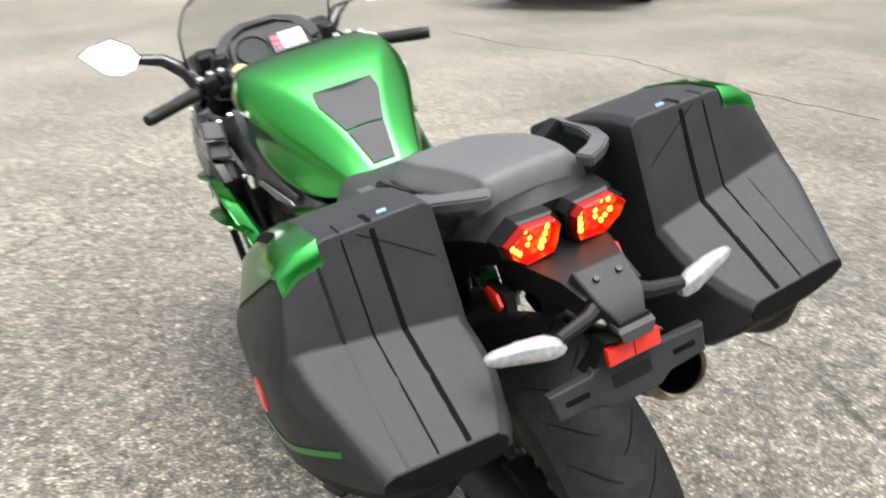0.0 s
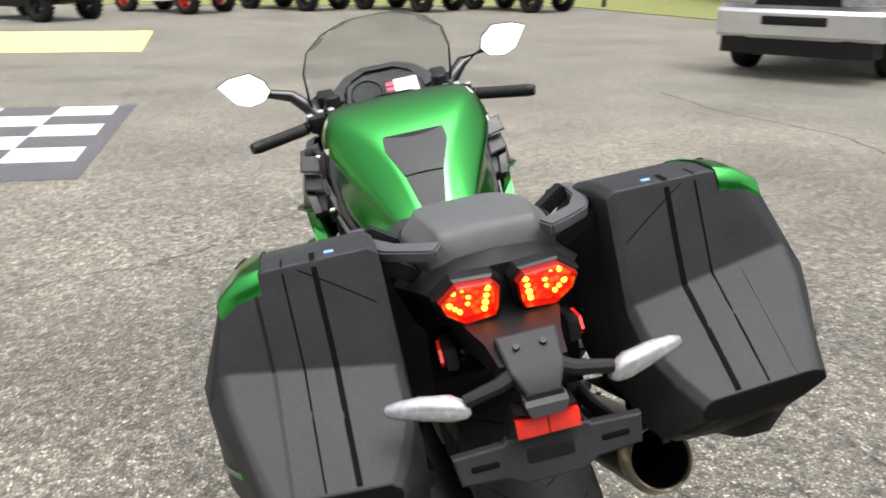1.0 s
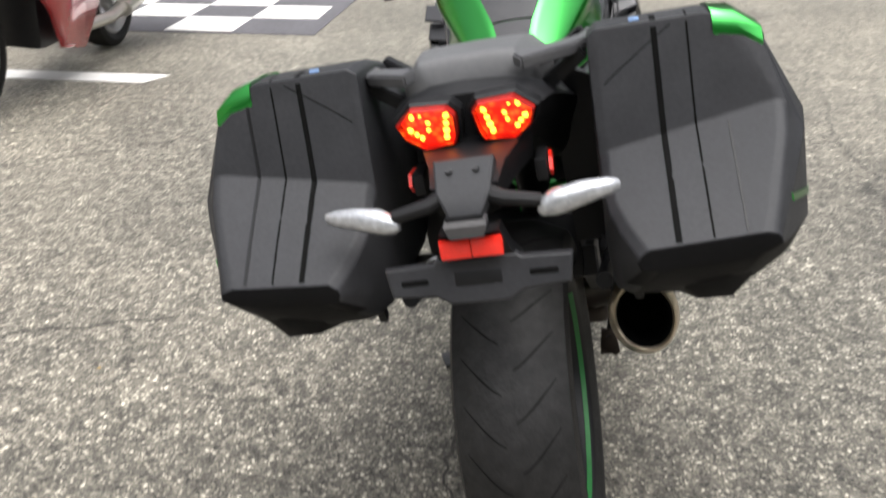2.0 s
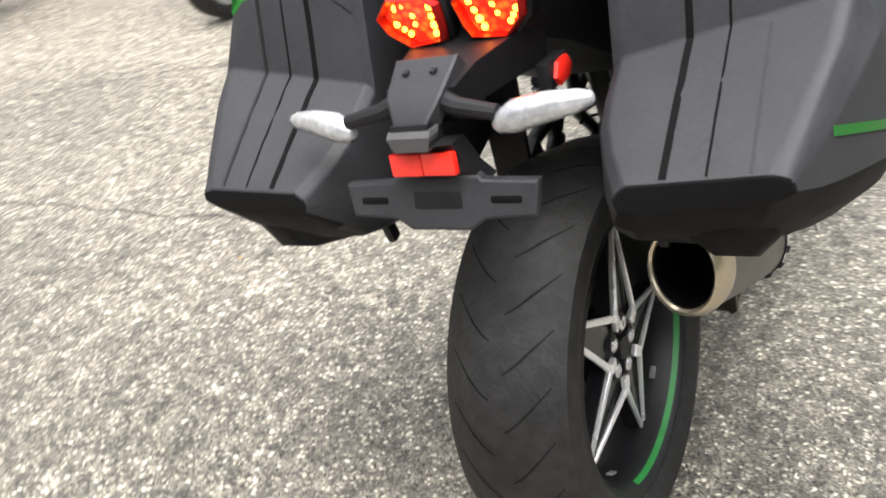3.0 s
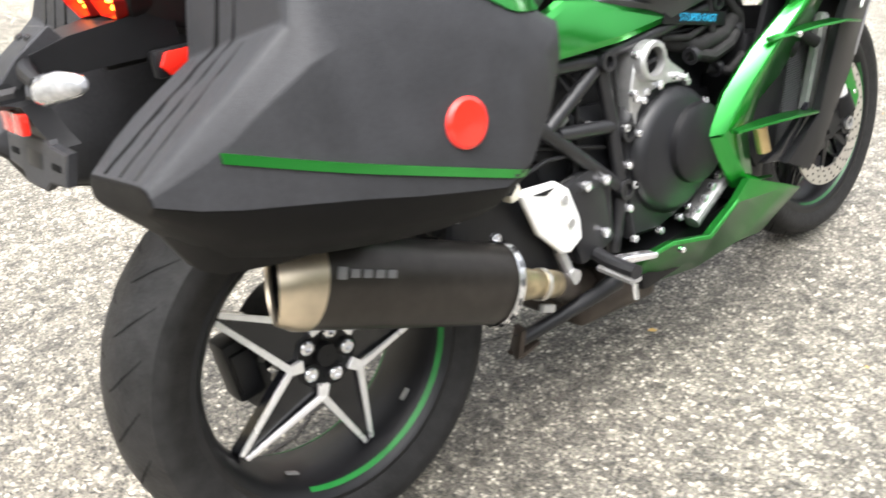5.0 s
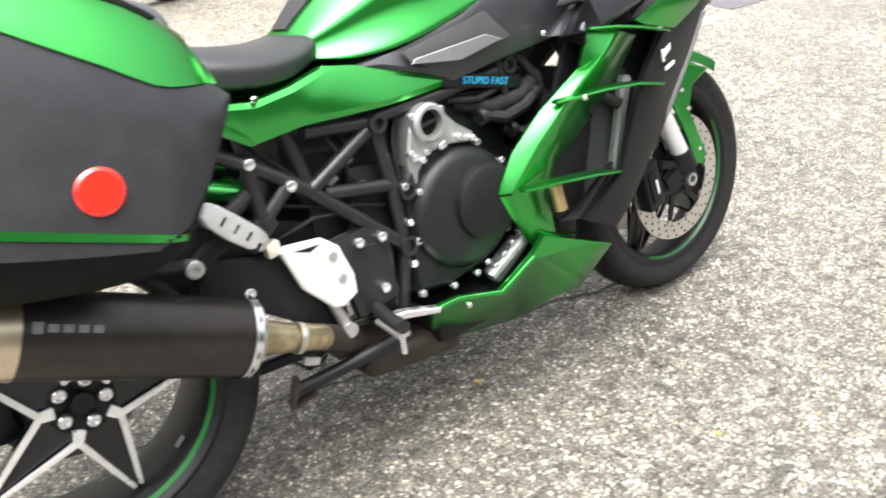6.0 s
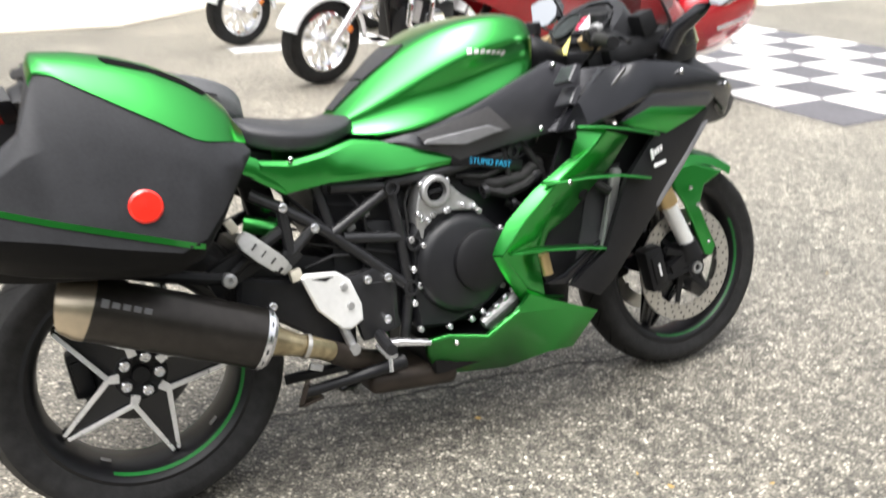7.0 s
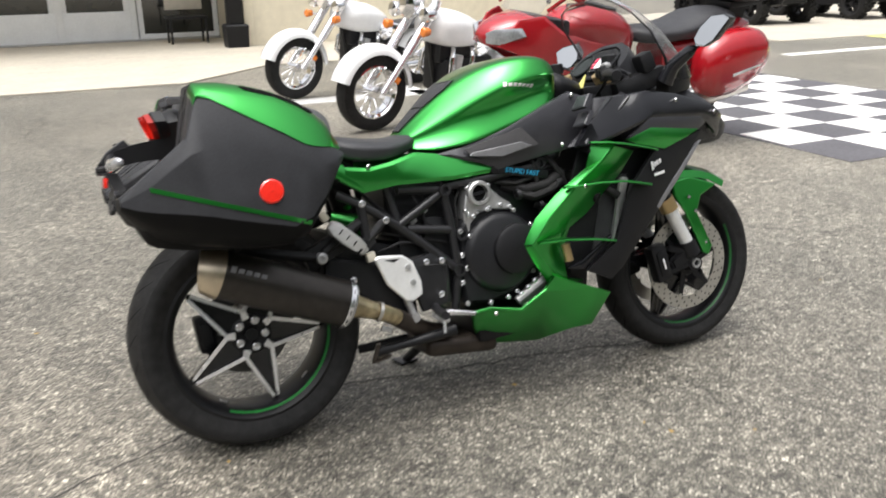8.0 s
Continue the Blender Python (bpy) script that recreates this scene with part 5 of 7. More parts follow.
tube(bm, [(0.14, 0.33, 0.60), (0.165, 0.24, 0.56), (0.168, 0.18, 0.516), (0.16, 0.05, 0.545), (0.155, -0.12, 0.60)], 0.014, 10)
block(bm, (0.155, 0.20, 0.53), (0.03, 0.12, 0.06), pose(0, 0, 0, 25, 0, 0), 0.01)
both_sides("case_rack", bm, MATTE, bike, "black side case rack")

# muffler and pipes
A0 = v3((0.208, -0.140, 0.540))
ax = v3((0.205, 0.262, 0.374)) - A0


def along(f, ru, rv, tilt=0.0, n=32):
    d = ax.normalized()
    return ring_at(A0 + ax * f, d + v3((1.5 * tilt, 0, tilt)), (0, 0, 1), ru, rv, n)


bm = B()
loft(bm, [along(0.134, 0.0505, 0.0415), along(0.124, 0.059, 0.050), along(0.129, 0.063, 0.054), along(0.5, 0.064, 0.055), along(0.93, 0.063, 0.054), along(0.94, 0.058, 0.049), along(0.94, 0.02, 0.02)], caps=False)
muffler = part("muffler", bm, MUFFLER, bike, "dark brushed oval muffler", smooth=40)
bm = B()
loft(bm, [along(0.134, 0.0645, 0.0555), along(0.09, 0.0640, 0.0550, 0.05), along(0.026, 0.058, 0.050, 0.2), along(0.020, 0.056, 0.048, 0.2), along(0.028, 0.052, 0.045, 0.2), along(0.045, 0.0515, 0.0445, 0.2)], caps=False)
part("end_cap", bm, TITANIUM, muffler, "heat-tinted titanium end cap", smooth=40)
bm = B()
loft(bm, [along(0.040, 0.0520, 0.0450, 0.2), along(0.043, 0.0500, 0.0430, 0.2), along(0.42, 0.046, 0.038), along(0.42, 0.001, 0.001), along(0.44, 0.001, 0.001), along(0.44, 0.050, 0.041)], caps=False)
part("muffler_bore", bm, SOOT_AND_GAP, muffler, "black sooty bore")
bm = B()
loft(bm, [along(0.905, 0.0655, 0.0565), along(0.935, 0.0660, 0.0570), along(0.955, 0.058, 0.050), along(0.955, 0.04, 0.04), along(0.905, 0.04, 0.04)], caps=False)
part("clamp_ring", bm, SILVER, muffler, "bright riveted end ring", smooth=30)
for i in range(14):
    a = 2 * math.pi * i / 14
    bm = B()
    d = ax.normalized()
    u = (v3((0, 0, 1)) - d.z * d).normalized()
    p = A0 + ax * 0.922 + u * 0.0662 * math.cos(a) + d.cross(u) * 0.0572 * math.sin(a)
    beam(bm, p - d * 0.001, p + d * 0.001, 0.012, 0.005, up=p - (A0 + ax * 0.922), bevel=0.001)
    part("ring_slot", bm, MATTE, muffler)
for i in range(5):
    bm = B()
    p = A0 + ax * (0.20 + 0.045 * i)
    block(bm, p + v3((0.0515, 0, 0.026)), (0.003, 0.014, 0.016 if i == 0 else 0.011), pose(0, 0, 0, -22, -8, 0), 0.001)
    part("muffler_badge", bm, LIGHTGREY, muffler, "grey badge in plain bars")
bm = B()
loft(bm, [along(0.95, 0.038, 0.035), along(0.99, 0.031, 0.030), along(1.10, 0.024, 0.024)] + [ring_at(p, d, (0, 0, 1), 0.0235, 0.0235, 32) for p, d in (((0.192, 0.345, 0.338), (-0.3, 0.92, -0.38)), ((0.170, 0.385, 0.315), (-0.5, 0.8, -0.42)))])
link = part("link_pipe", bm, STRAWPIPE, muffler, "straw-tinted link pipe")
for f in (1.135,):
    bm = B()
    loft(bm, [along(f, 0.0245, 0.0245), along(f, 0.0270, 0.0270), along(f + 0.022, 0.0270, 0.0270), along(f + 0.022, 0.0245, 0.0245)], caps=False)
    part("pipe_clamp", bm, STEEL, link, "steel pipe clamp", smooth=30)
bm = B()
block(bm, (0.196, 0.340, 0.296), (0.012, 0.030, 0.014), pose(0, 0, 0, -22, 0, 0), 0.003)
part("clamp_bolt", bm, CAST, link, "bright clamp bolt", smooth=30)
bm = B()
tube(bm, [(0.173, 0.38, 0.318), (0.145, 0.425, 0.288), (0.10, 0.49, 0.245), (0.05, 0.57, 0.21)], [0.025, 0.026, 0.030, 0.034], 16)
part("exhaust_pipe", bm, PIPE, bike, "brown stained exhaust pipe")
bm = B()
block(bm, (0.035, 0.600, 0.186), (0.19, 0.23, 0.058), pose(0, 0, 0, -5, 0, 0), 0.027, 3)
part("collector_box", bm, PIPE, bike, "stained exhaust collector box", smooth=40)

# side stand, out on the left
bm = B()
tube(bm, [(-0.10, 0.640, 0.200), (-0.18, 0.605, 0.14), (-0.278, 0.562, 0.062)], [0.021, 0.017, 0.014], 10)
stand = part("side_stand", bm, SATIN, bike, "black side stand, folded out")
bm = B()
block(bm, (-0.285, 0.560, 0.059), (0.055, 0.07, 0.008), pose(0, 0, 0, 0, 10.5, 20), 0.002)
part("stand_foot", bm, SATIN, stand, "flat stand foot")
# centre stand, folded up
bm = B()
tube(bm, [(0.150, 0.565, 0.246), (0.150, 0.515, 0.240), (0.142, 0.42, 0.230), (0.131, 0.325, 0.220)], [0.018, 0.015, 0.013, 0.013], 12)
main = part("centre_stand", bm, ENGINE, bike, "dark steel centre stand, folded up")
bm = B()
shell(bm, [(0.112, 0.335, 0.240), (0.142, 0.325, 0.240), (0.148, 0.305, 0.200), (0.138, 0.308, 0.190), (0.110, 0.322, 0.202)], (0, 0.012, 0), 0.002, 0.001)
block(bm, (0.124, 0.342, 0.198), (0.036, 0.05, 0.007), pose(0, 0, 0, 12, 0, 0), 0.002)
part("stand_foot", bm, PIPE, main, "worn stand foot")
bm = B()
tube(bm, [(-0.10, 0.345, 0.175), (-0.06, 0.45, 0.19), (-0.03, 0.60, 0.205), (0.03, 0.600, 0.205)], 0.014, 10)
part("stand_leg", bm, ENGINE, main)

# ---- fairing ----
def side_panel(name, pts, mat, label, inward=(-0.010, 0, 0), inset=0.006, proud=0.003):
    bm = B()
    shell(bm, pts, inward, inset, proud)
    both_sides(name, bm, mat, bike, label, smooth=28)


side_panel("tail_side_panel", [(0.170, 0.262, 0.712), (0.172, 0.275, 0.748), (0.168, 0.344, 0.738), (0.165, 0.413, 0.748), (0.150, 0.490, 0.766), (0.150, 0.550, 0.757), (0.160, 0.742, 0.699), (0.162, 0.722, 0.686), (0.168, 0.595, 0.679), (0.172, 0.423, 0.683), (0.175, 0.323, 0.673)], GREEN, "glossy green side panel below the seat", (-0.02, 0, 0), 0.010, 0.006)
side_panel("tail_side_fold", [(0.170, 0.220, 0.735), (0.175, 0.262, 0.716), (0.178, 0.330, 0.672), (0.178, 0.322, 0.690), (0.172, 0.275, 0.752), (0.168, 0.225, 0.775)], GREEN, "green folded tail panel", (-0.015, 0, 0), 0.004, 0.002)
side_panel("knee_panel", [(0.148, 0.550, 0.752), (0.150, 0.639, 0.766), (0.185, 0.760, 0.805), (0.198, 0.888, 0.862), (0.185, 0.985, 0.895), (0.200, 1.06, 0.865), (0.215, 1.090, 0.800), (0.195, 0.975, 0.731), (0.180, 0.856, 0.713), (0.168, 0.741, 0.692), (0.160, 0.690, 0.715)], GREYPANEL, "dark grey knee panel", (-0.02, 0, 0), 0.010, 0.005)
side_panel("knee_inlay", [(0.167, 0.640, 0.760), (0.198, 0.808, 0.806), (0.203, 0.860, 0.754), (0.185, 0.744, 0.724), (0.175, 0.655, 0.738)], KNEEGREY, "lighter grey knee inlay", (-0.004, 0, 0), 0.002, 0.0004)
side_panel("knee_strip", [(0.1795, 0.648, 0.740), (0.181, 0.655, 0.748), (0.2045, 0.800, 0.766), (0.2065, 0.835, 0.752), (0.1905, 0.745, 0.729)], LIGHTGREY, "light grey strip on the knee panel", (-0.004, 0, 0), 0.001, 0.001)
side_panel("inner_cowl", [(0.205, 0.955, 0.735), (0.225, 1.03, 0.80), (0.215, 1.05, 0.87), (0.235, 1.13, 0.872), (0.25, 1.16, 0.81), (0.255, 1.10, 0.765), (0.24, 1.00, 0.735)], GREYPANEL, "dark grey inner cowl panel", (-0.012, 0, 0), 0.006, 0.003)
side_panel("upper_cowl", [(0.262, 0.955, 0.738), (0.272, 0.992, 0.800), (0.255, 1.085, 0.868), (0.243, 1.215, 0.878), (0.215, 1.348, 0.862), (0.155, 1.55, 0.812), (0.125, 1.606, 0.778), (0.135, 1.572, 0.722), (0.186, 1.469, 0.783), (0.262, 1.236, 0.799), (0.280, 1.12, 0.768), (0.284, 1.013, 0.738)], GLOSS, "black upper cowl side", (-0.020, 0, 0), 0.008, 0.004)
for top, low in ((0.884, 0.848), (0.836, 0.798), (0.786, 0.742)):
    bm = B()
    shell(bm, [(0.222, 0.990, top - 0.006), (0.266, 1.003, top), (0.274, 0.976, low), (0.224, 0.963, low - 0.008)], (0, 0.012, -0.004), 0.004, 0.002)
    both_sides("cowl_louvre", bm, GREYPANEL, bike, "dark grey louvre behind the upper cowl", smooth=25)
side_panel("headlight_cheek", [(0.279, 1.117, 0.744), (0.270, 1.208, 0.797), (0.184, 1.469, 0.790), (0.168, 1.502, 0.764), (0.193, 1.446, 0.742), (0.270, 1.206, 0.762)], GREYPANEL, "dark grey cheek panel", (-0.012, 0, 0), 0.004, 0.002)
side_panel("upper_wing", [(0.281, 1.112, 0.740), (0.273, 1.206, 0.768), (0.197, 1.446, 0.745), (0.223, 1.38, 0.727), (0.254, 1.267, 0.700), (0.277, 1.158, 0.722)], GREEN, "green upper fairing wing", (-0.012, 0, 0), 0.004, 0.002)
side_panel("side_cowl", [(0.286, 1.060, 0.728), (0.242, 1.160, 0.703), (0.236, 1.115, 0.644), (0.233, 1.061, 0.599), (0.222, 0.991, 0.533), (0.212, 0.937, 0.498), (0.203, 0.914, 0.434), (0.205, 0.922, 0.342), (0.217, 0.869, 0.368), (0.228, 0.800, 0.466), (0.247, 0.858, 0.545), (0.264, 0.930, 0.618), (0.281, 1.020, 0.690)], GREEN, "glossy green side cowl", (-0.014, 0, 0), 0.004, 0.002)
side_panel("cowl_fold", [(0.284, 1.062, 0.731), (0.279, 1.022, 0.692), (0.262, 0.932, 0.620), (0.245, 0.860, 0.547), (0.226, 0.802, 0.468), (0.204, 0.782, 0.466), (0.215, 0.822, 0.540), (0.229, 0.890, 0.606), (0.246, 0.985, 0.670), (0.262, 0.998, 0.744)], GREEN, "bright green folded cowl edge", (-0.010, 0.006, 0), 0.003, 0.001)
side_panel("cowl_fold", [(0.229, 0.802, 0.464), (0.231, 0.862, 0.374), (0.238, 0.902, 0.352), (0.231, 0.960, 0.338), (0.209, 0.850, 0.345), (0.203, 0.783, 0.462)], GREEN, "dark green under-fold", (-0.010, 0.004, 0.002), 0.003, 0.001)
side_panel("inner_duct", [(0.215, 1.00, 0.745), (0.215, 1.26, 0.720), (0.205, 1.28, 0.60), (0.205, 1.13, 0.40), (0.205, 0.94, 0.36), (0.205, 0.88, 0.45)], MATTE, "black inner duct", (-0.012, 0, 0), 0, 0)
side_panel("belly_cowl", [(0.205, 0.600, 0.298), (0.212, 0.652, 0.302), (0.225, 0.746, 0.284), (0.232, 0.829, 0.330), (0.243, 0.857, 0.368), (0.252, 0.971, 0.322), (0.235, 1.052, 0.287), (0.155, 1.028, 0.178), (0.135, 0.967, 0.172), (0.112, 0.852, 0.150), (0.102, 0.668, 0.172), (0.150, 0.626, 0.240)], GREEN, "dark glossy green belly cowl", (-0.014, 0, 0), 0.006, 0.003)
side_panel("front_cowl_blade", [(0.188, 1.464, 0.740), (0.230, 1.328, 0.611), (0.250, 1.222, 0.503), (0.262, 1.087, 0.368), (0.262, 1.042, 0.333), (0.262, 0.959, 0.371), (0.268, 1.061, 0.441), (0.270, 1.127, 0.601), (0.258, 1.226, 0.700)], MATTE, "matte black front cowl blade", (-0.016, 0, 0), 0.005, 0.002)
side_panel("blade_edge", [(0.200, 1.430, 0.700), (0.190, 1.460, 0.708), (0.226, 1.335, 0.600), (0.248, 1.240, 0.520), (0.252, 1.222, 0.526), (0.238, 1.310, 0.608)], LIGHTGREY, "grey blade edging", (-0.012, 0, 0), 0.002, 0.001)
side_panel("belly_edge", [(0.209, 0.600, 0.300), (0.216, 0.652, 0.306), (0.229, 0.746, 0.288), (0.236, 0.829, 0.334), (0.236, 0.836, 0.328), (0.229, 0.750, 0.278), (0.216, 0.652, 0.297), (0.209, 0.606, 0.291)], GREEN, "bright folded edge", (-0.010, 0, 0), 0.001, 0.001)
for pts in ([(0.262, 0.901, 0.622), (0.284, 1.050, 0.630), (0.272, 1.192, 0.600)], [(0.244, 0.815, 0.470), (0.266, 0.920, 0.476), (0.236, 1.130, 0.432)], [(0.280, 0.985, 0.744), (0.284, 1.06, 0.738), (0.262, 1.230, 0.700)]):
    bm = B()
    rows = []
    for f, d in ((0, 0.004), (0.3, 0.022), (0.6, 0.026), (0.9, 0.020), (1.0, 0.010)):
        a, m, b = (v3(p) for p in pts)
        p = a.lerp(m, f / 0.45) if f < 0.45 else m.lerp(b, (f - 0.45) / 0.55)
        rows.append([p + v3((-0.012, 0, 0.0035)), p + v3((d, 0, 0.0025)), p + v3((d + 0.001, 0, 0)), p + v3((d, 0, -0.0025)), p + v3((-0.012, 0, -0.0035))])
    loft(bm, rows)
    both_sides("fin", bm, GREEN, bike, "thin green aerodynamic fin", smooth=40)
# louvred vents beside the tank
def vent_z(x, y):
    return 0.848 - (1.10 - y) * 0.69 - (x - 0.215) * 0.25


for y0, y1 in ((1.145, 1.100), (1.092, 1.046), (1.038, 0.992)):
    bm = B()
    shell(bm, [(0.214, y0, vent_z(0.214, y0) + 0.002), (0.268, y0 - 0.006, vent_z(0.268, y0) + 0.002), (0.270, y1 - 0.006, vent_z(0.270, y1) - 0.006), (0.210, y1, vent_z(0.210, y1) - 0.006)], (-0.002, 0, -0.010), 0.003, 0.002)
    both_sides("louvre", bm, GREYPANEL, bike, "dark grey louvre", smooth=25)
bm = B()
shell(bm, [(0.20, 1.14, 0.852), (0.262, 1.13, 0.826), (0.262, 0.99, 0.732), (0.20, 0.985, 0.747)], (0, 0, -0.02), 0, 0)
both_sides("louvre_back", bm, MATTE, bike, "black vent backing")
# nose
bm = B()
loft(bm, [oval_ring(*a) for a in ((1.30, 0.72, 0.90, 0.215, 0.9), (1.40, 0.70, 0.905, 0.196, 0.9), (1.50, 0.69, 0.885, 0.165, 0.85), (1.58, 0.69, 0.845, 0.128, 0.8), (1.65, 0.695, 0.795, 0.080, 0.75), (1.70, 0.71, 0.760, 0.035, 0.7))])
part("nose_cowl", bm, PLASTIC, bike, "black pointed nose cowl", smooth=60)
bm = B()
for k in (0, 1):
    s = 1 - 2 * k
    shell(bm, [(s * 0.02, 1.665, 0.73), (s * 0.10, 1.615, 0.735), (s * 0.135, 1.55, 0.74), (s * 0.10, 1.60, 0.705), (s * 0.02, 1.66, 0.70)], (0, -0.02, 0), 0.002, 0.001)
part("headlight", bm, GLOSS, bike, "dark headlight cover")
# windscreen
def screen_row(yc, zc, ys, zs, hw):
    return [(hw * math.sin(a), ys + (yc - ys) * math.cos(a), zs + (zc - zs) * math.cos(a)) for a in (-math.pi / 2 + math.pi * i / 16 for i in range(17))]


bm = B()
rows = [screen_row(1.53, 0.915, 1.345, 0.895, 0.196), screen_row(1.47, 0.985, 1.325, 0.970, 0.212), screen_row(1.395, 1.055, 1.275, 1.055, 0.212), screen_row(1.325, 1.115, 1.220, 1.115, 0.192), screen_row(1.255, 1.163, 1.188, 1.155, 0.145), screen_row(1.220, 1.182, 1.180, 1.178, 0.085)]
loft(bm, rows, caps=False, closed=False)
ext = bmesh.ops.extrude_face_region(bm, geom=list(bm.faces))
bmesh.ops.translate(bm, verts=[g for g in ext["geom"] if isinstance(g, bmesh.types.BMVert)], vec=(0, -0.003, 0.0015))
screen = part("windscreen", bm, SCREEN, bike, "clear smoked windscreen", smooth=50)
screen.visible_shadow = False
bm = B()
edge = [r[0] for r in rows] + rows[-1][1:-1] + [r[-1] for r in rows[::-1]]
tube(bm, edge, 0.0012, 8)
part("screen_edge", bm, RAILGREY, screen, "dark polished edge")
bm = B()
loft(bm, [[(x * 1.02, y - 0.01, z - 0.035) for x, y, z in rows[0]], [(x * 1.03, y - 0.006, z + 0.008) for x, y, z in rows[0]], [(x * 0.90, y - 0.035, z + 0.006) for x, y, z in rows[0]], [(x * 0.88, y - 0.04, z - 0.035) for x, y, z in rows[0]]], caps=False, closed=False)
part("screen_base", bm, MATTE, bike, "black screen surround")
for s in (0, -1):
    bm = B()
    tube(bm, [v3(r[s]) + v3((0, -0.004, 0)) for r in rows[:5]], [0.006, 0.004, 0.0025, 0.0018, 0.0012], 10)
    part("screen_trim", bm, MATTE, screen, "black trim on the screen's side")
bm = B()
low = [[(x * 1.012, y + 0.003, z + 0.001) for x, y, z in r] for r in (rows[0], [tuple(v3(p).lerp(v3(q), 0.30) + v3((0, 0, 0.012 * abs(p[0]) / 0.2))) for p, q in zip(rows[0], rows[1])], [tuple(v3(p).lerp(v3(q), 0.55) + v3((0, 0, 0.03 * (abs(p[0]) / 0.2) ** 2))) for p, q in zip(rows[0], rows[1])])]
loft(bm, low, caps=False, closed=False)
part("screen_band", bm, GLOSS, screen, "black band along the foot of the screen", smooth=60)
# cockpit
bm = B()
block(bm, (0, 1.26, 0.905), (0.36, 0.20, 0.06), pose(0, 0, 0, 14, 0, 0), 0.02)
block(bm, (0, 1.20, 0.86), (0.30, 0.16, 0.10), None, 0.02)
part("dash_tray", bm, MATTE, bike, "matte black cockpit tray", smooth=30)
bm = B()
shell(bm, [(-0.115, 1.185, 0.955), (-0.105, 1.232, 1.000), (-0.05, 1.258, 1.020), (0.05, 1.258, 1.020), (0.105, 1.232, 1.000), (0.115, 1.185, 0.955), (0.09, 1.165, 0.930), (-0.09, 1.165, 0.930)], (0, 0.05, -0.03), 0.006, 0.003)
dash = part("instrument_panel", bm, MATTE, bike, "black instrument panel", smooth=25)
bm = B()
ridge = [(-0.150, 1.185, 0.945), (-0.140, 1.235, 0.995), (-0.105, 1.262, 1.022), (-0.05, 1.280, 1.038), (0.05, 1.280, 1.038), (0.105, 1.262, 1.022), (0.140, 1.235, 0.995), (0.150, 1.185, 0.945)]
inner = [(x * 0.80, y - 0.012, z - 0.010) for x, y, z in ridge]
loft(bm, [[(x * 0.92, y + 0.06, z - 0.06) for x, y, z in ridge], ridge, inner, [(x, y + 0.02, z - 0.03) for x, y, z in inner]], caps=False, closed=False)
part("dash_hood", bm, PLASTIC, dash, "black hood round the instruments", smooth=50)
dn = v3((0, -0.68, 0.73))
bm = B()
lathe(bm, [(0, 0.001), (0, 0.044), (0.010, 0.046), (0.012, 0.043), (0.007, 0.041), (0.006, 0.001)], (-0.050, 1.203, 0.970), axis=dn, up=(1, 0, 0), count=40)
part("rev_counter", bm, DIAL, dash, "round analogue rev counter")
m4 = Matrix.Translation((0.050, 1.200, 0.974)) @ pose(0, 0, 0, 43, 0, 0)
bm = B()
block(bm, m4 @ v3((0, 0, 0.002)), (0.098, 0.066, 0.006), pose(0, 0, 0, 43, 0, 0), 0.002)
part("display", bm, GLOSS, dash, "flat display")
bm = B()
block(bm, m4 @ v3((0.012, 0.002, 0.0065)), (0.066, 0.050, 0.002), pose(0, 0, 0, 43, 0, 0), 0.0006)
part("display_film", bm, PAPER, dash, "white protective film")
for i, (dx, dy, w, h) in enumerate(((-0.034, 0.014, 0.020, 0.014), (-0.033, -0.004, 0.022, 0.012), (-0.030, -0.018, 0.014, 0.008))):
    bm = B()
    block(bm, m4 @ v3((dx, dy, 0.0065)), (w, h, 0.002), pose(0, 0, 0, 43, 0, 0), 0.0005)
    part("display_print", bm, REDMARK, dash, "red printed patches")
# fork, bars, controls
bm = B()
tube(bm, [(0.103, 1.468, 0.330), (0.103, 1.452, 0.375)], [0.034, 0.028], 16)
beam(bm, (0.103, 1.462, 0.335), (0.103, 1.385, 0.300), 0.030, 0.06, bevel=0.008, taper=0.7)
lathe(bm, [(-0.022, 0.001), (-0.022, 0.030), (0.014, 0.028), (0.014, 0.001)], (0.103, 1.475, 0.299), count=24)
both_sides("fork_foot", bm, MATTE, bike, "black fork foot")
bm = B()
lathe(bm, [(-0.01, 0.010), (-0.01, 0.017), (0.006, 0.016), (0.006, 0.010)], (0.118, 1.475, 0.299), count=20)
both_sides("axle_nut", bm, CAST, bike, "bright hollow axle end")
bm = B()
tube(bm, [(0.103, 1.456, 0.368), (0.103, 1.390, 0.492)], 0.0215, 18)
both_sides("fork_tube", bm, SATIN_WHITE, bike, "pale bright fork tube")
bm = B()
tube(bm, [(0.103, 1.392, 0.488), (0.103, 1.370, 0.528)], 0.029, 18)
both_sides("fork_collar", bm, BRONZE, bike, "bronze fork collar")
bm = B()
tube(bm, [(0.103, 1.371, 0.527), (0.103, 1.18, 0.885)], 0.027, 16)
both_sides("fork_outer", bm, SATIN, bike, "black outer fork tube")
bm = B()
tube(bm, [(0.103, 1.19, 0.868), (0.103, 1.150, 0.945)], 0.026, 16)
both_sides("fork_top", bm, BRONZE, bike, "bronze fork top")
bm = B()
beam(bm, (-0.13, 1.17, 0.905), (0.13, 1.17, 0.905), 0.06, 0.03, bevel=0.008)
part("fork_yoke", bm, SATIN, bike, "black fork yoke")
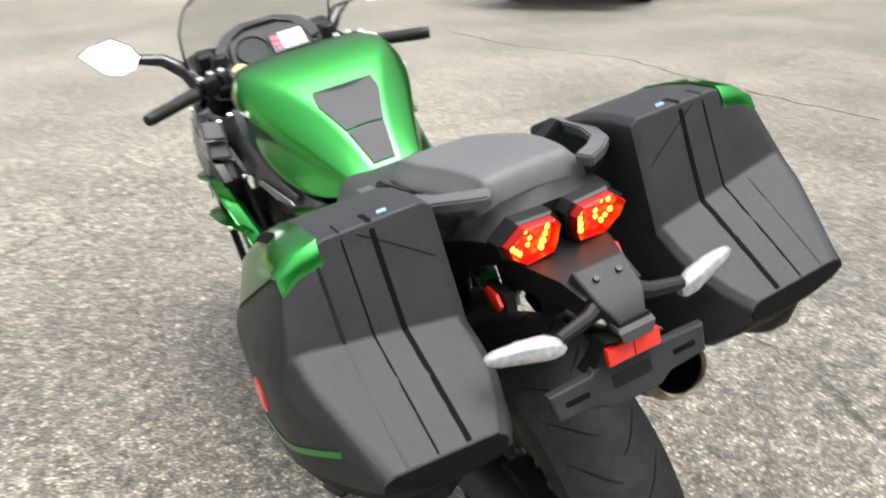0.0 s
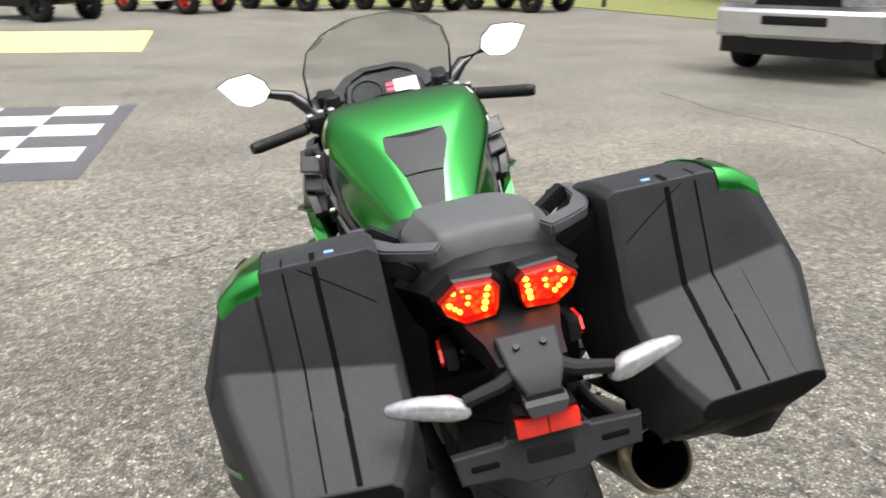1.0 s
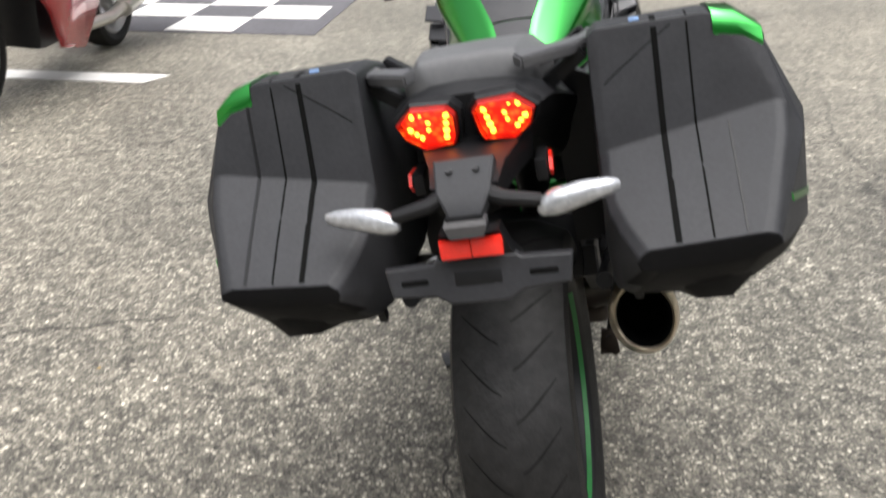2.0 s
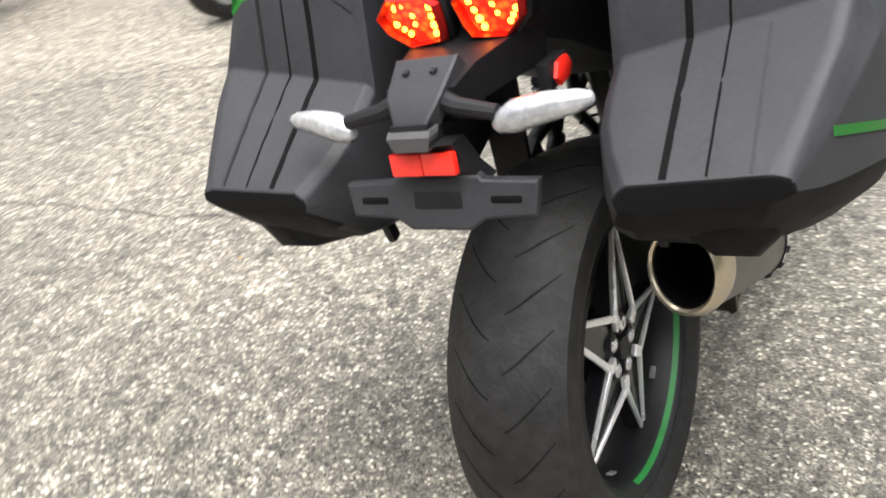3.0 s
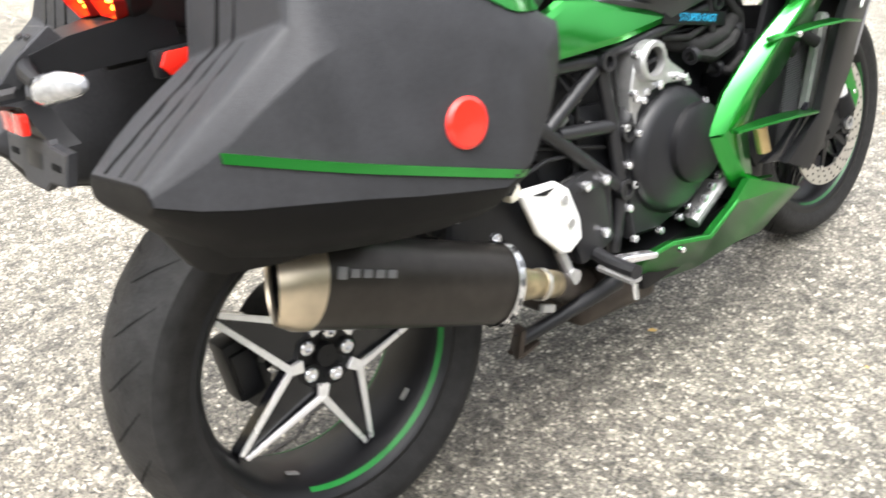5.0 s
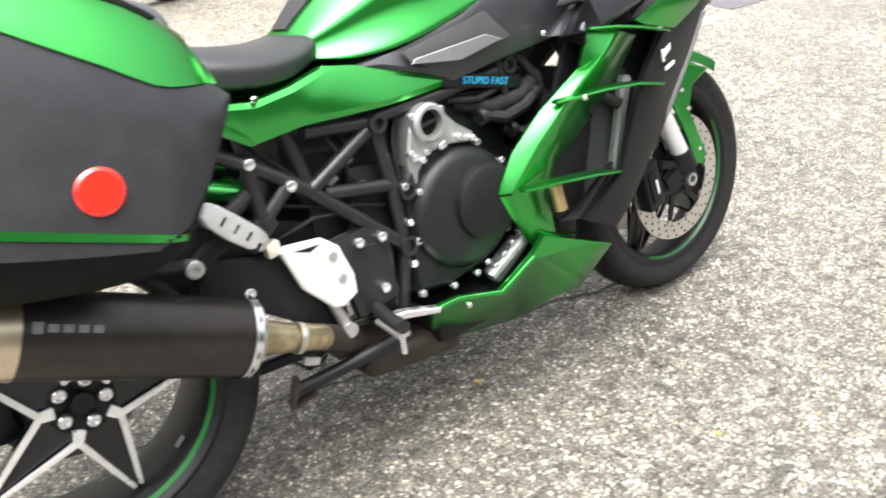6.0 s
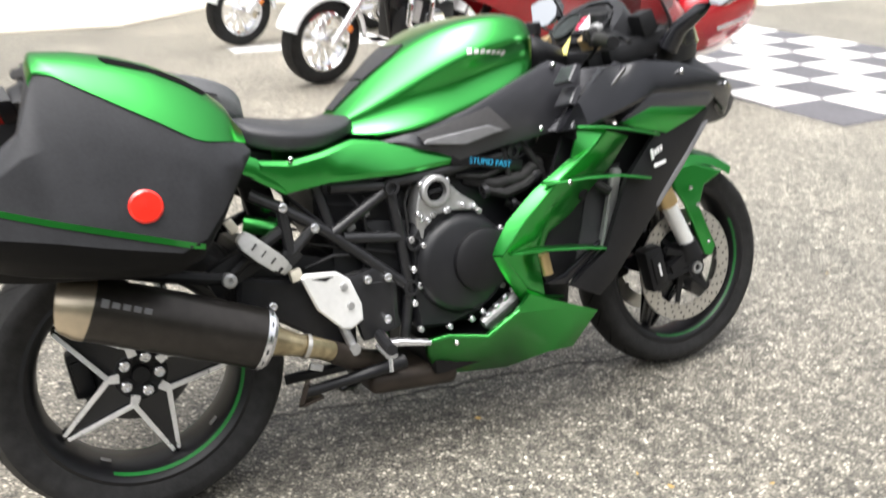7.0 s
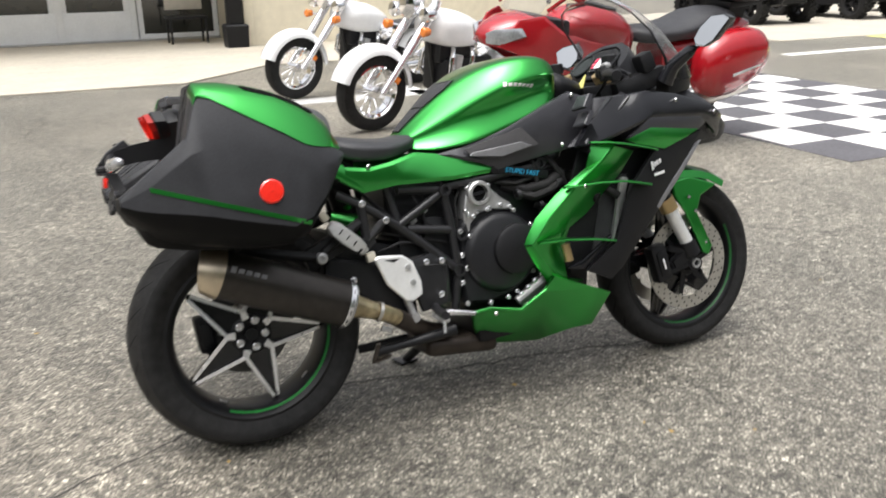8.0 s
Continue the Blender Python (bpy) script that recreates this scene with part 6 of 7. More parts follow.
for s in (1, -1):
    bar = new("handlebar")
    bar.parent = bike
    tagged(bar, "black clip-on handlebar with controls")
    bm = B()
    tube(bm, [(s * 0.110, 1.145, 0.938), (s * 0.19, 1.112, 0.938), (s * 0.36, 1.030, 0.926)], 0.011, 12)
    part("bar", bm, SATIN, bar)
    bm = B()
    tube(bm, [(s * 0.235, 1.090, 0.935), (s * 0.242, 1.087, 0.934), (s * 0.365, 1.027, 0.9255)], [0.019, 0.0165, 0.0165], 16)
    part("grip", bm, RUBBER, bar, "black rubber grip")
    bm = B()
    tube(bm, [(s * 0.364, 1.0275, 0.9255), (s * 0.380, 1.019, 0.9245)], [0.017, 0.014], 16)
    part("bar_end", bm, MATTE, bar, "black bar end weight")
    bm = B()
    block(bm, (s * 0.205, 1.105, 0.940), (0.045, 0.04, 0.045), pose(0, 0, 0, 10, 0, -s * 25), 0.008)
    block(bm, (s * 0.165, 1.125, 0.945), (0.03, 0.05, 0.03), pose(0, 0, 0, 0, 0, -s * 25), 0.006)
    part("switchgear", bm, MATTE, bar, "black switch housing", smooth=30)
    bm = B()
    tube(bm, [(s * 0.150, 1.165, 0.955), (s * 0.20, 1.160, 0.945), (s * 0.28, 1.130, 0.930), (s * 0.34, 1.095, 0.922)], [0.007, 0.006, 0.005, 0.006], 8)
    part("lever", bm, MATTE, bar, "black lever")
    bm = B()
    lathe(bm, [(0, 0.001), (0, 0.022), (0.03, 0.022), (0.034, 0.018), (0.034, 0.001)], (s * 0.150, 1.155, 0.962), axis=(0, 0, 1), up=(1, 0, 0), count=20)
    part("reservoir", bm, MATTE, bar, "black fluid reservoir")
    for dx, dy, dz in ((0.0, 0, 0.02), (0.03, -0.012, 0.016), (-0.03, 0.012, 0.018)):
        bm = B()
        block(bm, (s * 0.190 + s * dx, 1.115 + dy, 0.945 + dz), (0.018, 0.016, 0.014), pose(0, 0, 0, 20, 0, -s * 25), 0.004)
        part("clamp_fitting", bm, CAST, bar, "bright clamp fitting")
for pts, r in (([(0.19, 1.12, 0.95), (0.16, 1.18, 0.985), (0.10, 1.215, 0.955), (0.06, 1.20, 0.90)], 0.005), ([(0.21, 1.11, 0.945), (0.20, 1.17, 0.93), (0.14, 1.20, 0.91), (0.09, 1.16, 0.87)], 0.005), ([(0.15, 1.16, 0.96), (0.13, 1.20, 0.94), (0.10, 1.19, 0.88)], 0.006), ([(0.225, 1.10, 0.93), (0.19, 1.10, 0.90), (0.13, 1.12, 0.88), (0.09, 1.10, 0.85)], 0.0045)):
    bm = B()
    tube(bm, pts, r, 8)
    both_sides("control_cable", bm, MATTE, bike, "black control cable")
bm = B()
shell(bm, [(0.085, 1.075, 0.905), (0.120, 1.075, 0.905), (0.118, 1.09, 0.945)], (0, 0.003, -0.002), 0, 0)
part("hanging_tag", bm, YELLOW_TAG, bike, "small yellow paper tag")
# mirrors
for s in (1, -1):
    mr = new("mirror")
    mr.parent = bike
    tagged(mr, "black stalked rear-view mirror")
    out = [(0.463, 1.056), (0.430, 1.070), (0.366, 1.074), (0.328, 1.046), (0.316, 1.016), (0.338, 0.992), (0.380, 0.986), (0.418, 1.000)]
    def glass(y, k):
        cx, cz = 0.385, 1.03
        return [(s * (cx + (x - cx) * k), y + (z - cz) * 0.50 + (x - cx) * -0.10, cz + (z - cz) * k) for x, z in out]
    bm = B()
    loft(bm, [glass(1.388, 0.55), glass(1.372, 0.95), glass(1.352, 1.03), glass(1.347, 1.02)])
    part("mirror_housing", bm, GLOSS, mr, "black mirror housing", smooth=40)
    bm = B()
    bm.faces.new([bm.verts.new(p) for p in glass(1.3455, 0.965)])
    g = part("mirror_glass", bm, MIRROR, mr, "mirror glass reflecting the pale sky", fix=False, smooth=180)
    if (g.data.polygons[0].normal.y > 0):
        g.data.flip_normals()
    bm = B()
    tube(bm, [(s * 0.335, 1.372, 1.010), (s * 0.26, 1.375, 0.985), (s * 0.215, 1.345, 0.945), (s * 0.19, 1.33, 0.90)], [0.013, 0.018, 0.022, 0.028], 12)
    part("stalk", bm, GLOSS, mr, "black mirror stalk")
    bm = B()
    block(bm, (s * 0.165, 1.275, 0.965), (0.05, 0.05, 0.06), pose(0, 0, 0, 20, 0, 0), 0.012)
    part("stalk_boot", bm, MATTE, mr, "black mount cover", smooth=30)
# front mudguard
bm = B()
lathe(bm, [(-0.080, 0.284), (-0.074, 0.308), (-0.045, 0.322), (0, 0.328), (0.045, 0.322), (0.074, 0.308), (0.080, 0.284), (0.076, 0.284), (0.0, 0.318), (-0.076, 0.284)], FW, up=(0, 0, 1), count=24, start=radians(-34), sweep=radians(60))
guard = part("front_mudguard", bm, GREEN, bike, "green front mudguard", smooth=40)
bm = B()
shell(bm, [(0.082, 1.425, 0.575), (0.078, 1.500, 0.585), (0.080, 1.609, 0.548), (0.086, 1.536, 0.518), (0.094, 1.510, 0.464), (0.100, 1.562, 0.345), (0.102, 1.545, 0.318), (0.102, 1.522, 0.326), (0.096, 1.462, 0.470), (0.088, 1.425, 0.530)], (-0.008, 0, 0), 0.005, 0.003)
both_sides("mudguard_leg", bm, GREEN, bike, "green mudguard side leg", smooth=28)
for y, z in ((1.50, 0.47), (1.535, 0.36), (1.475, 0.52)):
    bm = B()
    lathe(bm, [(0, 0.001), (0, 0.0065), (0.004, 0.005), (0.004, 0.001)], (0.100, y, z), count=12)
    both_sides("bolt", bm, SILVER, bike, "bright steel bolt")
# front brake calipers
bm = B()
block(bm, (0.088, 1.345, 0.315), (0.05, 0.06, 0.125), pose(0, 0, 0, 14, 0, 0), 0.012)
block(bm, (0.104, 1.345, 0.315), (0.03, 0.035, 0.085), pose(0, 0, 0, 14, 0, 0), 0.008)
beam(bm, (0.10, 1.375, 0.36), (0.105, 1.46, 0.335), 0.022, 0.02, bevel=0.004)
beam(bm, (0.10, 1.370, 0.28), (0.105, 1.46, 0.30), 0.022, 0.02, bevel=0.004)
both_sides("brake_caliper", bm, MATTE, bike, "black radial brake caliper", smooth=30)
bm = B()
block(bm, (0.121, 1.346, 0.315), (0.002, 0.006, 0.036), pose(0, 0, 0, 14, 0, 0), 0.0005)
both_sides("caliper_mark", bm, WHITE, bike)
# radiator behind the front wheel
bm = B()
block(bm, (0, 1.075, 0.50), (0.40, 0.035, 0.30), pose(0, 0, 0, -14, 0, 0), 0.006)
part("radiator", bm, MATTE, bike, "black radiator", smooth=30)
bm = B()
for i in range(58):
    block(bm, v3((0.205, 1.045 + 0.0011 * i, 0.36 + 0.0048 * i)), (0.016, 0.09, 0.0022), None)
for side_mesh in (mirrored(bm), bm):
    tagged(part("radiator_core", side_mesh, RAILGREY, bike), "fine radiator fins", kind="stuff")
bm = B()
beam(bm, (0.24, 1.12, 0.63), (0.225, 1.085, 0.44), 0.026, 0.02, up=(1, 0, 0), bevel=0.004)
both_sides("radiator_tank", bm, CAST, bike, "grey radiator end tank")
bm = B()
tube(bm, [(0.20, 1.00, 0.60), (0.235, 1.03, 0.575)], 0.016, 12)
tube(bm, [(0.20, 1.06, 0.66), (0.245, 1.075, 0.645)], 0.016, 12)
tube(bm, [(0.22, 1.07, 0.60), (0.24, 1.10, 0.575)], 0.012, 12)
both_sides("hose_stub", bm, RUBBER, bike, "black rubber hose stub")
bm = B()
tube(bm, [(0.235, 0.905, 0.455), (0.24, 0.912, 0.405)], 0.013, 12)
both_sides("copper_pipe", bm, BRONZE, bike, "copper coloured pipe")
bm = B()
shell(bm, [(0.246, 0.900, 0.385), (0.25, 0.95, 0.400), (0.25, 1.06, 0.465), (0.25, 1.05, 0.440), (0.25, 0.955, 0.375)], (-0.012, 0, 0), 0.002, 0.001)
both_sides("duct_lip", bm, GLOSS, bike, "black duct lip")
bm = B()
block(bm, (0, 0.98, 0.45), (0.36, 0.10, 0.34), pose(0, 0, 0, -8, 0, 0), 0.02)
block(bm, (0, 0.84, 0.235), (0.30, 0.40, 0.08), pose(0, 0, 0, 3, 0, 0), 0.02)
part("inner_fairing", bm, MATTE, bike, "black inner fairing", smooth=30)
# badge on the blade: plain bars
for i in range(5):
    bm = B()
    block(bm, (0.2700 - 0.0055 * i, 1.206 + 0.0135 * i, 0.654 + 0.0035 * i), (0.004, 0.0085, 0.026 if i == 0 else 0.014), pose(0, 0, 0, 14, 0, 22), 0.001)
    both_sides("cowl_badge", bm, WHITE, bike, "pale badge in plain bars")
bm = B()
block(bm, (0.2600, 1.238, 0.628), (0.004, 0.056, 0.008), pose(0, 0, 0, 4, 0, 22), 0.001)
both_sides("cowl_badge", bm, WHITE, bike, "pale badge in plain bars")
# screws on the cowls
for x, y, z in ((0.246, 1.19, 0.852), (0.232, 1.335, 0.842), (0.17, 1.535, 0.795), (0.215, 0.93, 0.745), (0.222, 1.02, 0.868), (0.196, 0.985, 0.885), (0.245, 1.12, 0.858), (0.172, 0.345, 0.742), (0.284, 0.955, 0.622), (0.225, 0.665, 0.287)):
    bm = B()
    lathe(bm, [(-0.006, 0.001), (-0.006, 0.006), (0.004, 0.006), (0.006, 0.004), (0.006, 0.001)], (x, y, z), count=12)
    both_sides("screw", bm, CHROME, bike, "small bright screw")

# ---- painted marks on the lot ----
U, V, COLS, ROWSN, MX, MY = 0.490, 0.463, 9, 6, -1.86, 4.36
mat_x = MX - COLS * U
finish = flat("painted_checker", [(mat_x - 0.06, MY - 0.05), (MX + 0.10, MY - 0.05), (MX + 0.02, MY + ROWSN * V + 0.06), (mat_x - 0.14, MY + ROWSN * V + 0.06)], 0.004, DARK_PAINT, "checkered black and white paint on the asphalt", "road marking", "structure")
for r in range(ROWSN):
    for c in range(COLS):
        if (r + c) % 2:
            x1, y1 = MX - c * U - 0.022 * r, MY + r * V
            bm = B()
            q = [(x1 - U, y1), (x1, y1), (x1 - 0.022, y1 + V), (x1 - U - 0.022, y1 + V)]
            loft(bm, [[(x, y, 0.004) for x, y in q], [(x, y, 0.0075) for x, y in q]])
            part("white_square", bm, WHITE_PAINT, finish)
flat("parking_line", [(-7.2, 3.11), (-2.36, 3.05), (-2.28, 3.22), (-7.2, 3.28)], 0.004, WHITE_PAINT, "white painted parking line", "road marking", "structure")
flat("parking_line", [(-6.40, 1.74), (-6.05, 1.73), (-6.10, 4.4), (-6.46, 4.4)], 0.004, FADED_PAINT, "white painted parking line", "road marking", "structure")
flat("parking_line", [(-7.05, 8.95), (-6.85, 8.95), (-7.0, 13.5), (-7.2, 13.5)], 0.004, WHITE_PAINT, "white painted parking line", "road marking", "structure")
flat("yellow_pad", [(-9.5, 12.3), (-2.52, 12.2), (-2.85, 15.9), (-9.5, 16.0)], 0.004, YELLOW_PAINT, "yellow painted rectangle on the asphalt", "road marking", "structure")
flat("pavement", [(-16, -14), (-8.2, -14), (-8.25, 1.1), (-9.65, 2.4), (-9.8, 9.4), (-16, 9.4)], 0.02, CONCRETE, "pale concrete apron before the building", "pavement", "structure", 0.03)
flat("pavement", [(-16, 10.4), (-8.5, 10.4), (-8.5, 30), (-16, 30)], 0.012, CONCRETE, "pale concrete display pad", "pavement", "structure", 0.02)
flat("verge", [(-60, 26), (-6, 25.5), (7.5, 23.0), (9.0, 17.6), (16, 13.5), (60, 12), (60, 120), (-60, 120)], 0.02, GRASS, "dry mown grass verge", "grass", "structure", 0.03)

# ---- shop front ----
def slab(name, lo, hi, mat, parent=None, label="", bevel=0.004, rot=None):
    bm = B()
    c = [(a + b) / 2 for a, b in zip(lo, hi)]
    block(bm, c, [abs(b - a) for a, b in zip(lo, hi)], rot, bevel)
    return part(name, bm, mat, parent, label, smooth=25)


shop = new("shop_building")
tagged(shop, "cream shop building with white-framed glass doors", "building")
slab("wall", (-13.3, 2.95, 0.02), (-12.75, 9.4, 4.2), WALL, shop, "cream painted wall")
slab("wall", (-15.4, -14, 2.5), (-15.0, 2.95, 4.2), WALL, shop, "cream painted wall over the doors")
slab("wall", (-15.4, -14, 0.02), (-15.0, -3.6, 2.5), WALL, shop, "cream painted wall")
slab("wall", (-15.0, 2.80, 0.02), (-12.75, 2.95, 4.2), WALL, shop, "cream painted return wall")
slab("roof", (-19.5, -14.2, 4.2), (-12.5, 9.6, 4.5), WALL, shop, "flat roof slab")
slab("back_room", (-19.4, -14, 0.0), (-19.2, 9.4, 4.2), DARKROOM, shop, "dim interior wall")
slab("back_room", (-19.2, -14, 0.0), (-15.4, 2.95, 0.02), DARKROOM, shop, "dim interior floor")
for y0, y1, rail in ((-2.35, -1.20, 0.52), (-1.18, -0.03, 0.52), (0.08, 1.22, 0.52), (1.36, 2.80, 0.10)):
    leaf = slab("glass_door" if rail > 0.3 else "window", (-15.12, y0, 0.03), (-15.06, y1, 0.03 + rail), FRAME_WHITE, shop, "white-framed glass leaf")
    slab("stile", (-15.12, y0, 0.03 + rail), (-15.06, y0 + 0.09, 2.5), FRAME_WHITE, leaf)
    slab("stile", (-15.12, y1 - 0.09, 0.03 + rail), (-15.06, y1, 2.5), FRAME_WHITE, leaf)
    slab("pane", (-15.10, y0 + 0.09, 0.03 + rail), (-15.08, y1 - 0.09, 2.5), PANE, leaf, "dark reflecting glass")
for y in (-0.03, 1.22):
    slab("door_post", (-15.14, y, 0.02), (-15.02, y + 0.12, 2.5), FRAME_WHITE, shop, "white door post")
slab("threshold", (-15.1, -3.6, 0.02), (-14.9, 2.8, 0.05), CAST, shop, "metal threshold")
# bin with a post, and a chair, by the door
bin_ = new("planter_post")
tagged(bin_, "black square planter base with a dark post", "planter")
bm = B()
loft(bm, [[(-12.66 + sx * k, 2.62 + sy * k, z) for sx, sy in ((-1, -1), (1, -1), (1, 1), (-1, 1))] for k, z in ((0.17, 0.02), (0.185, 0.36), (0.17, 0.38), (0.11, 0.40))])
part("base", bm, MATTE, bin_, "black plastic base", smooth=25)
slab("post", (-12.79, 2.50, 0.38), (-12.53, 2.74, 2.2), MATTE, bin_, "dark wrapped post")
chair = new("garden_chair")
tagged(chair, "dark metal chair with a tan back, by the window", "chair")
for y in (1.75, 2.35):
    for x in (-14.2, -13.75):
        slab("leg", (x - 0.018, y - 0.018, 0.02), (x + 0.018, y + 0.018, 0.46), MATTE, chair)
slab("seat", (-14.24, 1.71, 0.44), (-13.71, 2.39, 0.48), MATTE, chair, "dark slatted seat")
slab("backrest", (-14.24, 1.73, 0.58), (-14.20, 2.37, 0.98), CONCRETE, chair, "tan backrest")


# ---- parked vehicles ----
def simple_wheel(parent, c, R, W, rim_mat, kind="spoked", n=12, rim_r=None):
    hub = new("wheel")
    hub.parent = parent
    tagged(hub, "wheel with black rubber tyre")
    rr = rim_r or R * 0.68
    w = W / 2
    bm = B()
    lathe(bm, [(-0.8 * w, rr), (-w, rr + 0.4 * (R - rr)), (-0.85 * w, R - 0.12 * W), (-0.4 * w, R - 0.01), (0.4 * w, R - 0.01), (0.85 * w, R - 0.12 * W), (w, rr + 0.4 * (R - rr)), (0.8 * w, rr)], c, count=40)
    part("tyre", bm, RUBBER, hub)
    if kind == "knobby":
        bm = B()
        for i in range(22):
            for j, x in enumerate((-0.62, 0.0, 0.62)):
                a = 2 * math.pi * (i + 0.5 * (j % 2)) / 22
                p = v3(c) + v3((x * w, (R - 0.004) * math.sin(a), (R - 0.004) * math.cos(a)))
                block(bm, p, (0.5 * w, 0.05, 0.028), Matrix.Rotation(-a, 4, "X"))
        t = part("tread", bm, RUBBER, hub, "chunky off-road tread")
        tagged(t, kind="stuff")
    bm = B()
    lathe(bm, [(-0.8 * w, rr + 0.004), (0.8 * w, rr + 0.004), (0.84 * w, rr - 0.01), (0.5 * w, rr - 0.03), (-0.5 * w, rr - 0.03), (-0.84 * w, rr - 0.01)], c, count=40)
    part("rim", bm, rim_mat, hub)
    bm = B()
    lathe(bm, [(-0.9 * w, 0.001), (-0.9 * w, 0.045), (0.9 * w, 0.045), (0.9 * w, 0.001)], c, count=20)
    part("hub", bm, rim_mat, hub)
    for i in range(n):
        a = 2 * math.pi * i / n
        bm = B()
        s = 1 if i % 2 else -1
        if kind == "spoked":
            tube(bm, [v3(c) + v3((s * 0.4 * w, 0.03 * math.cos(a), 0.03 * math.sin(a))), v3(c) + v3((0, (rr - 0.02) * math.cos(a + 0.35 * s), (rr - 0.02) * math.sin(a + 0.35 * s)))], 0.0035, 5)
        else:
            beam(bm, v3(c) + v3((0.5 * w, 0.03 * math.cos(a), 0.03 * math.sin(a))), v3(c) + v3((0.5 * w, (rr - 0.01) * math.cos(a), (rr - 0.01) * math.sin(a))), 0.03, 0.045, up=(1, 0, 0), bevel=0.004)
        part("spoke", bm, rim_mat, hub)
    return hub


def guard(parent, name, c, r, w, a0, a1, mat, label):
    """A wheel guard: an arched shell over a wheel."""
    bm = B()
    lathe(bm, [(-w, r - 0.070), (-w * 0.96, r - 0.038), (-w * 0.78, r - 0.014), (-w * 0.45, r + 0.002), (0, r + 0.008), (w * 0.45, r + 0.002), (w * 0.78, r - 0.014), (w * 0.96, r - 0.038), (w, r - 0.070), (w * 0.94, r - 0.070), (w * 0.7, r - 0.024), (0, r), (-w * 0.7, r - 0.024), (-w * 0.94, r - 0.070)], c, up=(0, 1, 0), count=28, start=radians(a0), sweep=radians(a1 - a0))
    return part(name, bm, mat, parent, label, smooth=50)


def cruiser():
    base = new("cruiser_motorcycle")
    tagged(base, "white and chrome cruiser motorcycle parked in a row", "motorcycle", "parked motorcycles")
    F_, R_ = (0, 1.62, 0.322), (0, 0, 0.33)
    simple_wheel(base, F_, 0.322, 0.135, CHROME, n=24, rim_r=0.212)
    simple_wheel(base, R_, 0.33, 0.15, CHROME, n=24, rim_r=0.215)
    guard(base, "front_mudguard", F_, 0.372, 0.100, 18, 178, WHITE_BODY, "deep white front mudguard")
    guard(base, "rear_mudguard", R_, 0.355, 0.105, 20, 190, WHITE_BODY, "deep white rear mudguard")
    for s in (1, -1):
        bm = B()
        tube(bm, [(s * 0.115, 1.60, 0.32), (s * 0.115, 1.34, 0.64)], 0.030, 14)
        part("fork_lower", bm, SILVER, base, "chrome fork leg")
        bm = B()
        tube(bm, [(s * 0.115, 1.36, 0.61), (s * 0.115, 1.08, 0.98)], 0.040, 14)
        part("fork_cover", bm, SILVER, base, "chrome fork cover")
        bm = B()
        block(bm, (s * 0.135, 1.47, 0.42), (0.012, 0.05, 0.05), pose(0, 0, 0, 38, 0, 0), 0.012)
        part("fork_reflector", bm, ORANGE, base, "amber side reflector", smooth=40)
        bm = B()
        tube(bm, [(s * 0.10, 1.12, 0.93), (s * 0.10, 1.06, 1.01)], 0.040, 14)
        part("fork_cover", bm, CHROME, base, "chrome fork cover")
        bm = B()
        tube(bm, [(s * 0.06, 1.08, 1.02), (s * 0.16, 1.06, 1.11), (s * 0.30, 0.96, 1.13), (s * 0.42, 0.82, 1.09)], 0.012, 10)
        part("handlebar", bm, CHROME, base, "chrome handlebar")
        bm = B()
        tube(bm, [(s * 0.34, 0.92, 1.12), (s * 0.44, 0.80, 1.085)], 0.018, 10)
        part("grip", bm, RUBBER, base)
        bm = B()
        tube(bm, [(s * 0.11, 1.24, 0.80), (s * 0.20, 1.26, 0.80)], 0.010, 8)
        part("indicator_stalk", bm, CHROME, base)
        bm = B()
        lathe(bm, [(-0.03, 0.001), (-0.03, 0.03), (0.03, 0.04), (0.04, 0.03), (0.04, 0.001)], (s * 0.235, 1.28, 0.80), axis=(0, 1, 0), up=(0, 0, 1), count=18)
        part("indicator", bm, ORANGE, base, "amber turn indicator")
        bm = B()
        tube(bm, [(s * 0.14, 0.75, 0.30), (s * 0.17, 0.30, 0.26), (s * 0.18, -0.30, 0.28)], 0.04, 12)
        part("exhaust", bm, CHROME, base, "chrome exhaust pipe")
        bm = B()
        tube(bm, [(s * 0.25, 0.98, 1.12), (s * 0.30, 0.96, 1.26)], 0.007, 8)
        lathe(bm, [(-0.012, 0.001), (-0.012, 0.05), (0.012, 0.045), (0.012, 0.001)], (s * 0.33, 0.96, 1.29), axis=(0, 1, 0), up=(0, 0, 1), count=20)
        part("mirror", bm, CHROME, base, "chrome mirror")
    bm = B()
    lathe(bm, [(-0.10, 0.001), (-0.10, 0.04), (-0.05, 0.085), (0.03, 0.10), (0.05, 0.098), (0.055, 0.085), (0.060, 0.001)], (0, 1.24, 0.97), axis=(0, 1, -0.05), up=(0, 0, 1), count=32)
    part("headlight", bm, CHROME, base, "round chrome headlight")
    bm = B()
    tube(bm, [(-0.20, 1.22, 0.90), (0.20, 1.22, 0.90)], 0.012, 8)
    for s in (1, -1):
        lathe(bm, [(-0.06, 0.001), (-0.05, 0.05), (0.02, 0.062), (0.035, 0.055), (0.04, 0.001)], (s * 0.20, 1.24, 0.92), axis=(0, 1, 0), up=(0, 0, 1), count=24)
    part("spot_lamp", bm, CHROME, base, "chrome spot lamps on a bar")
    bm = B()
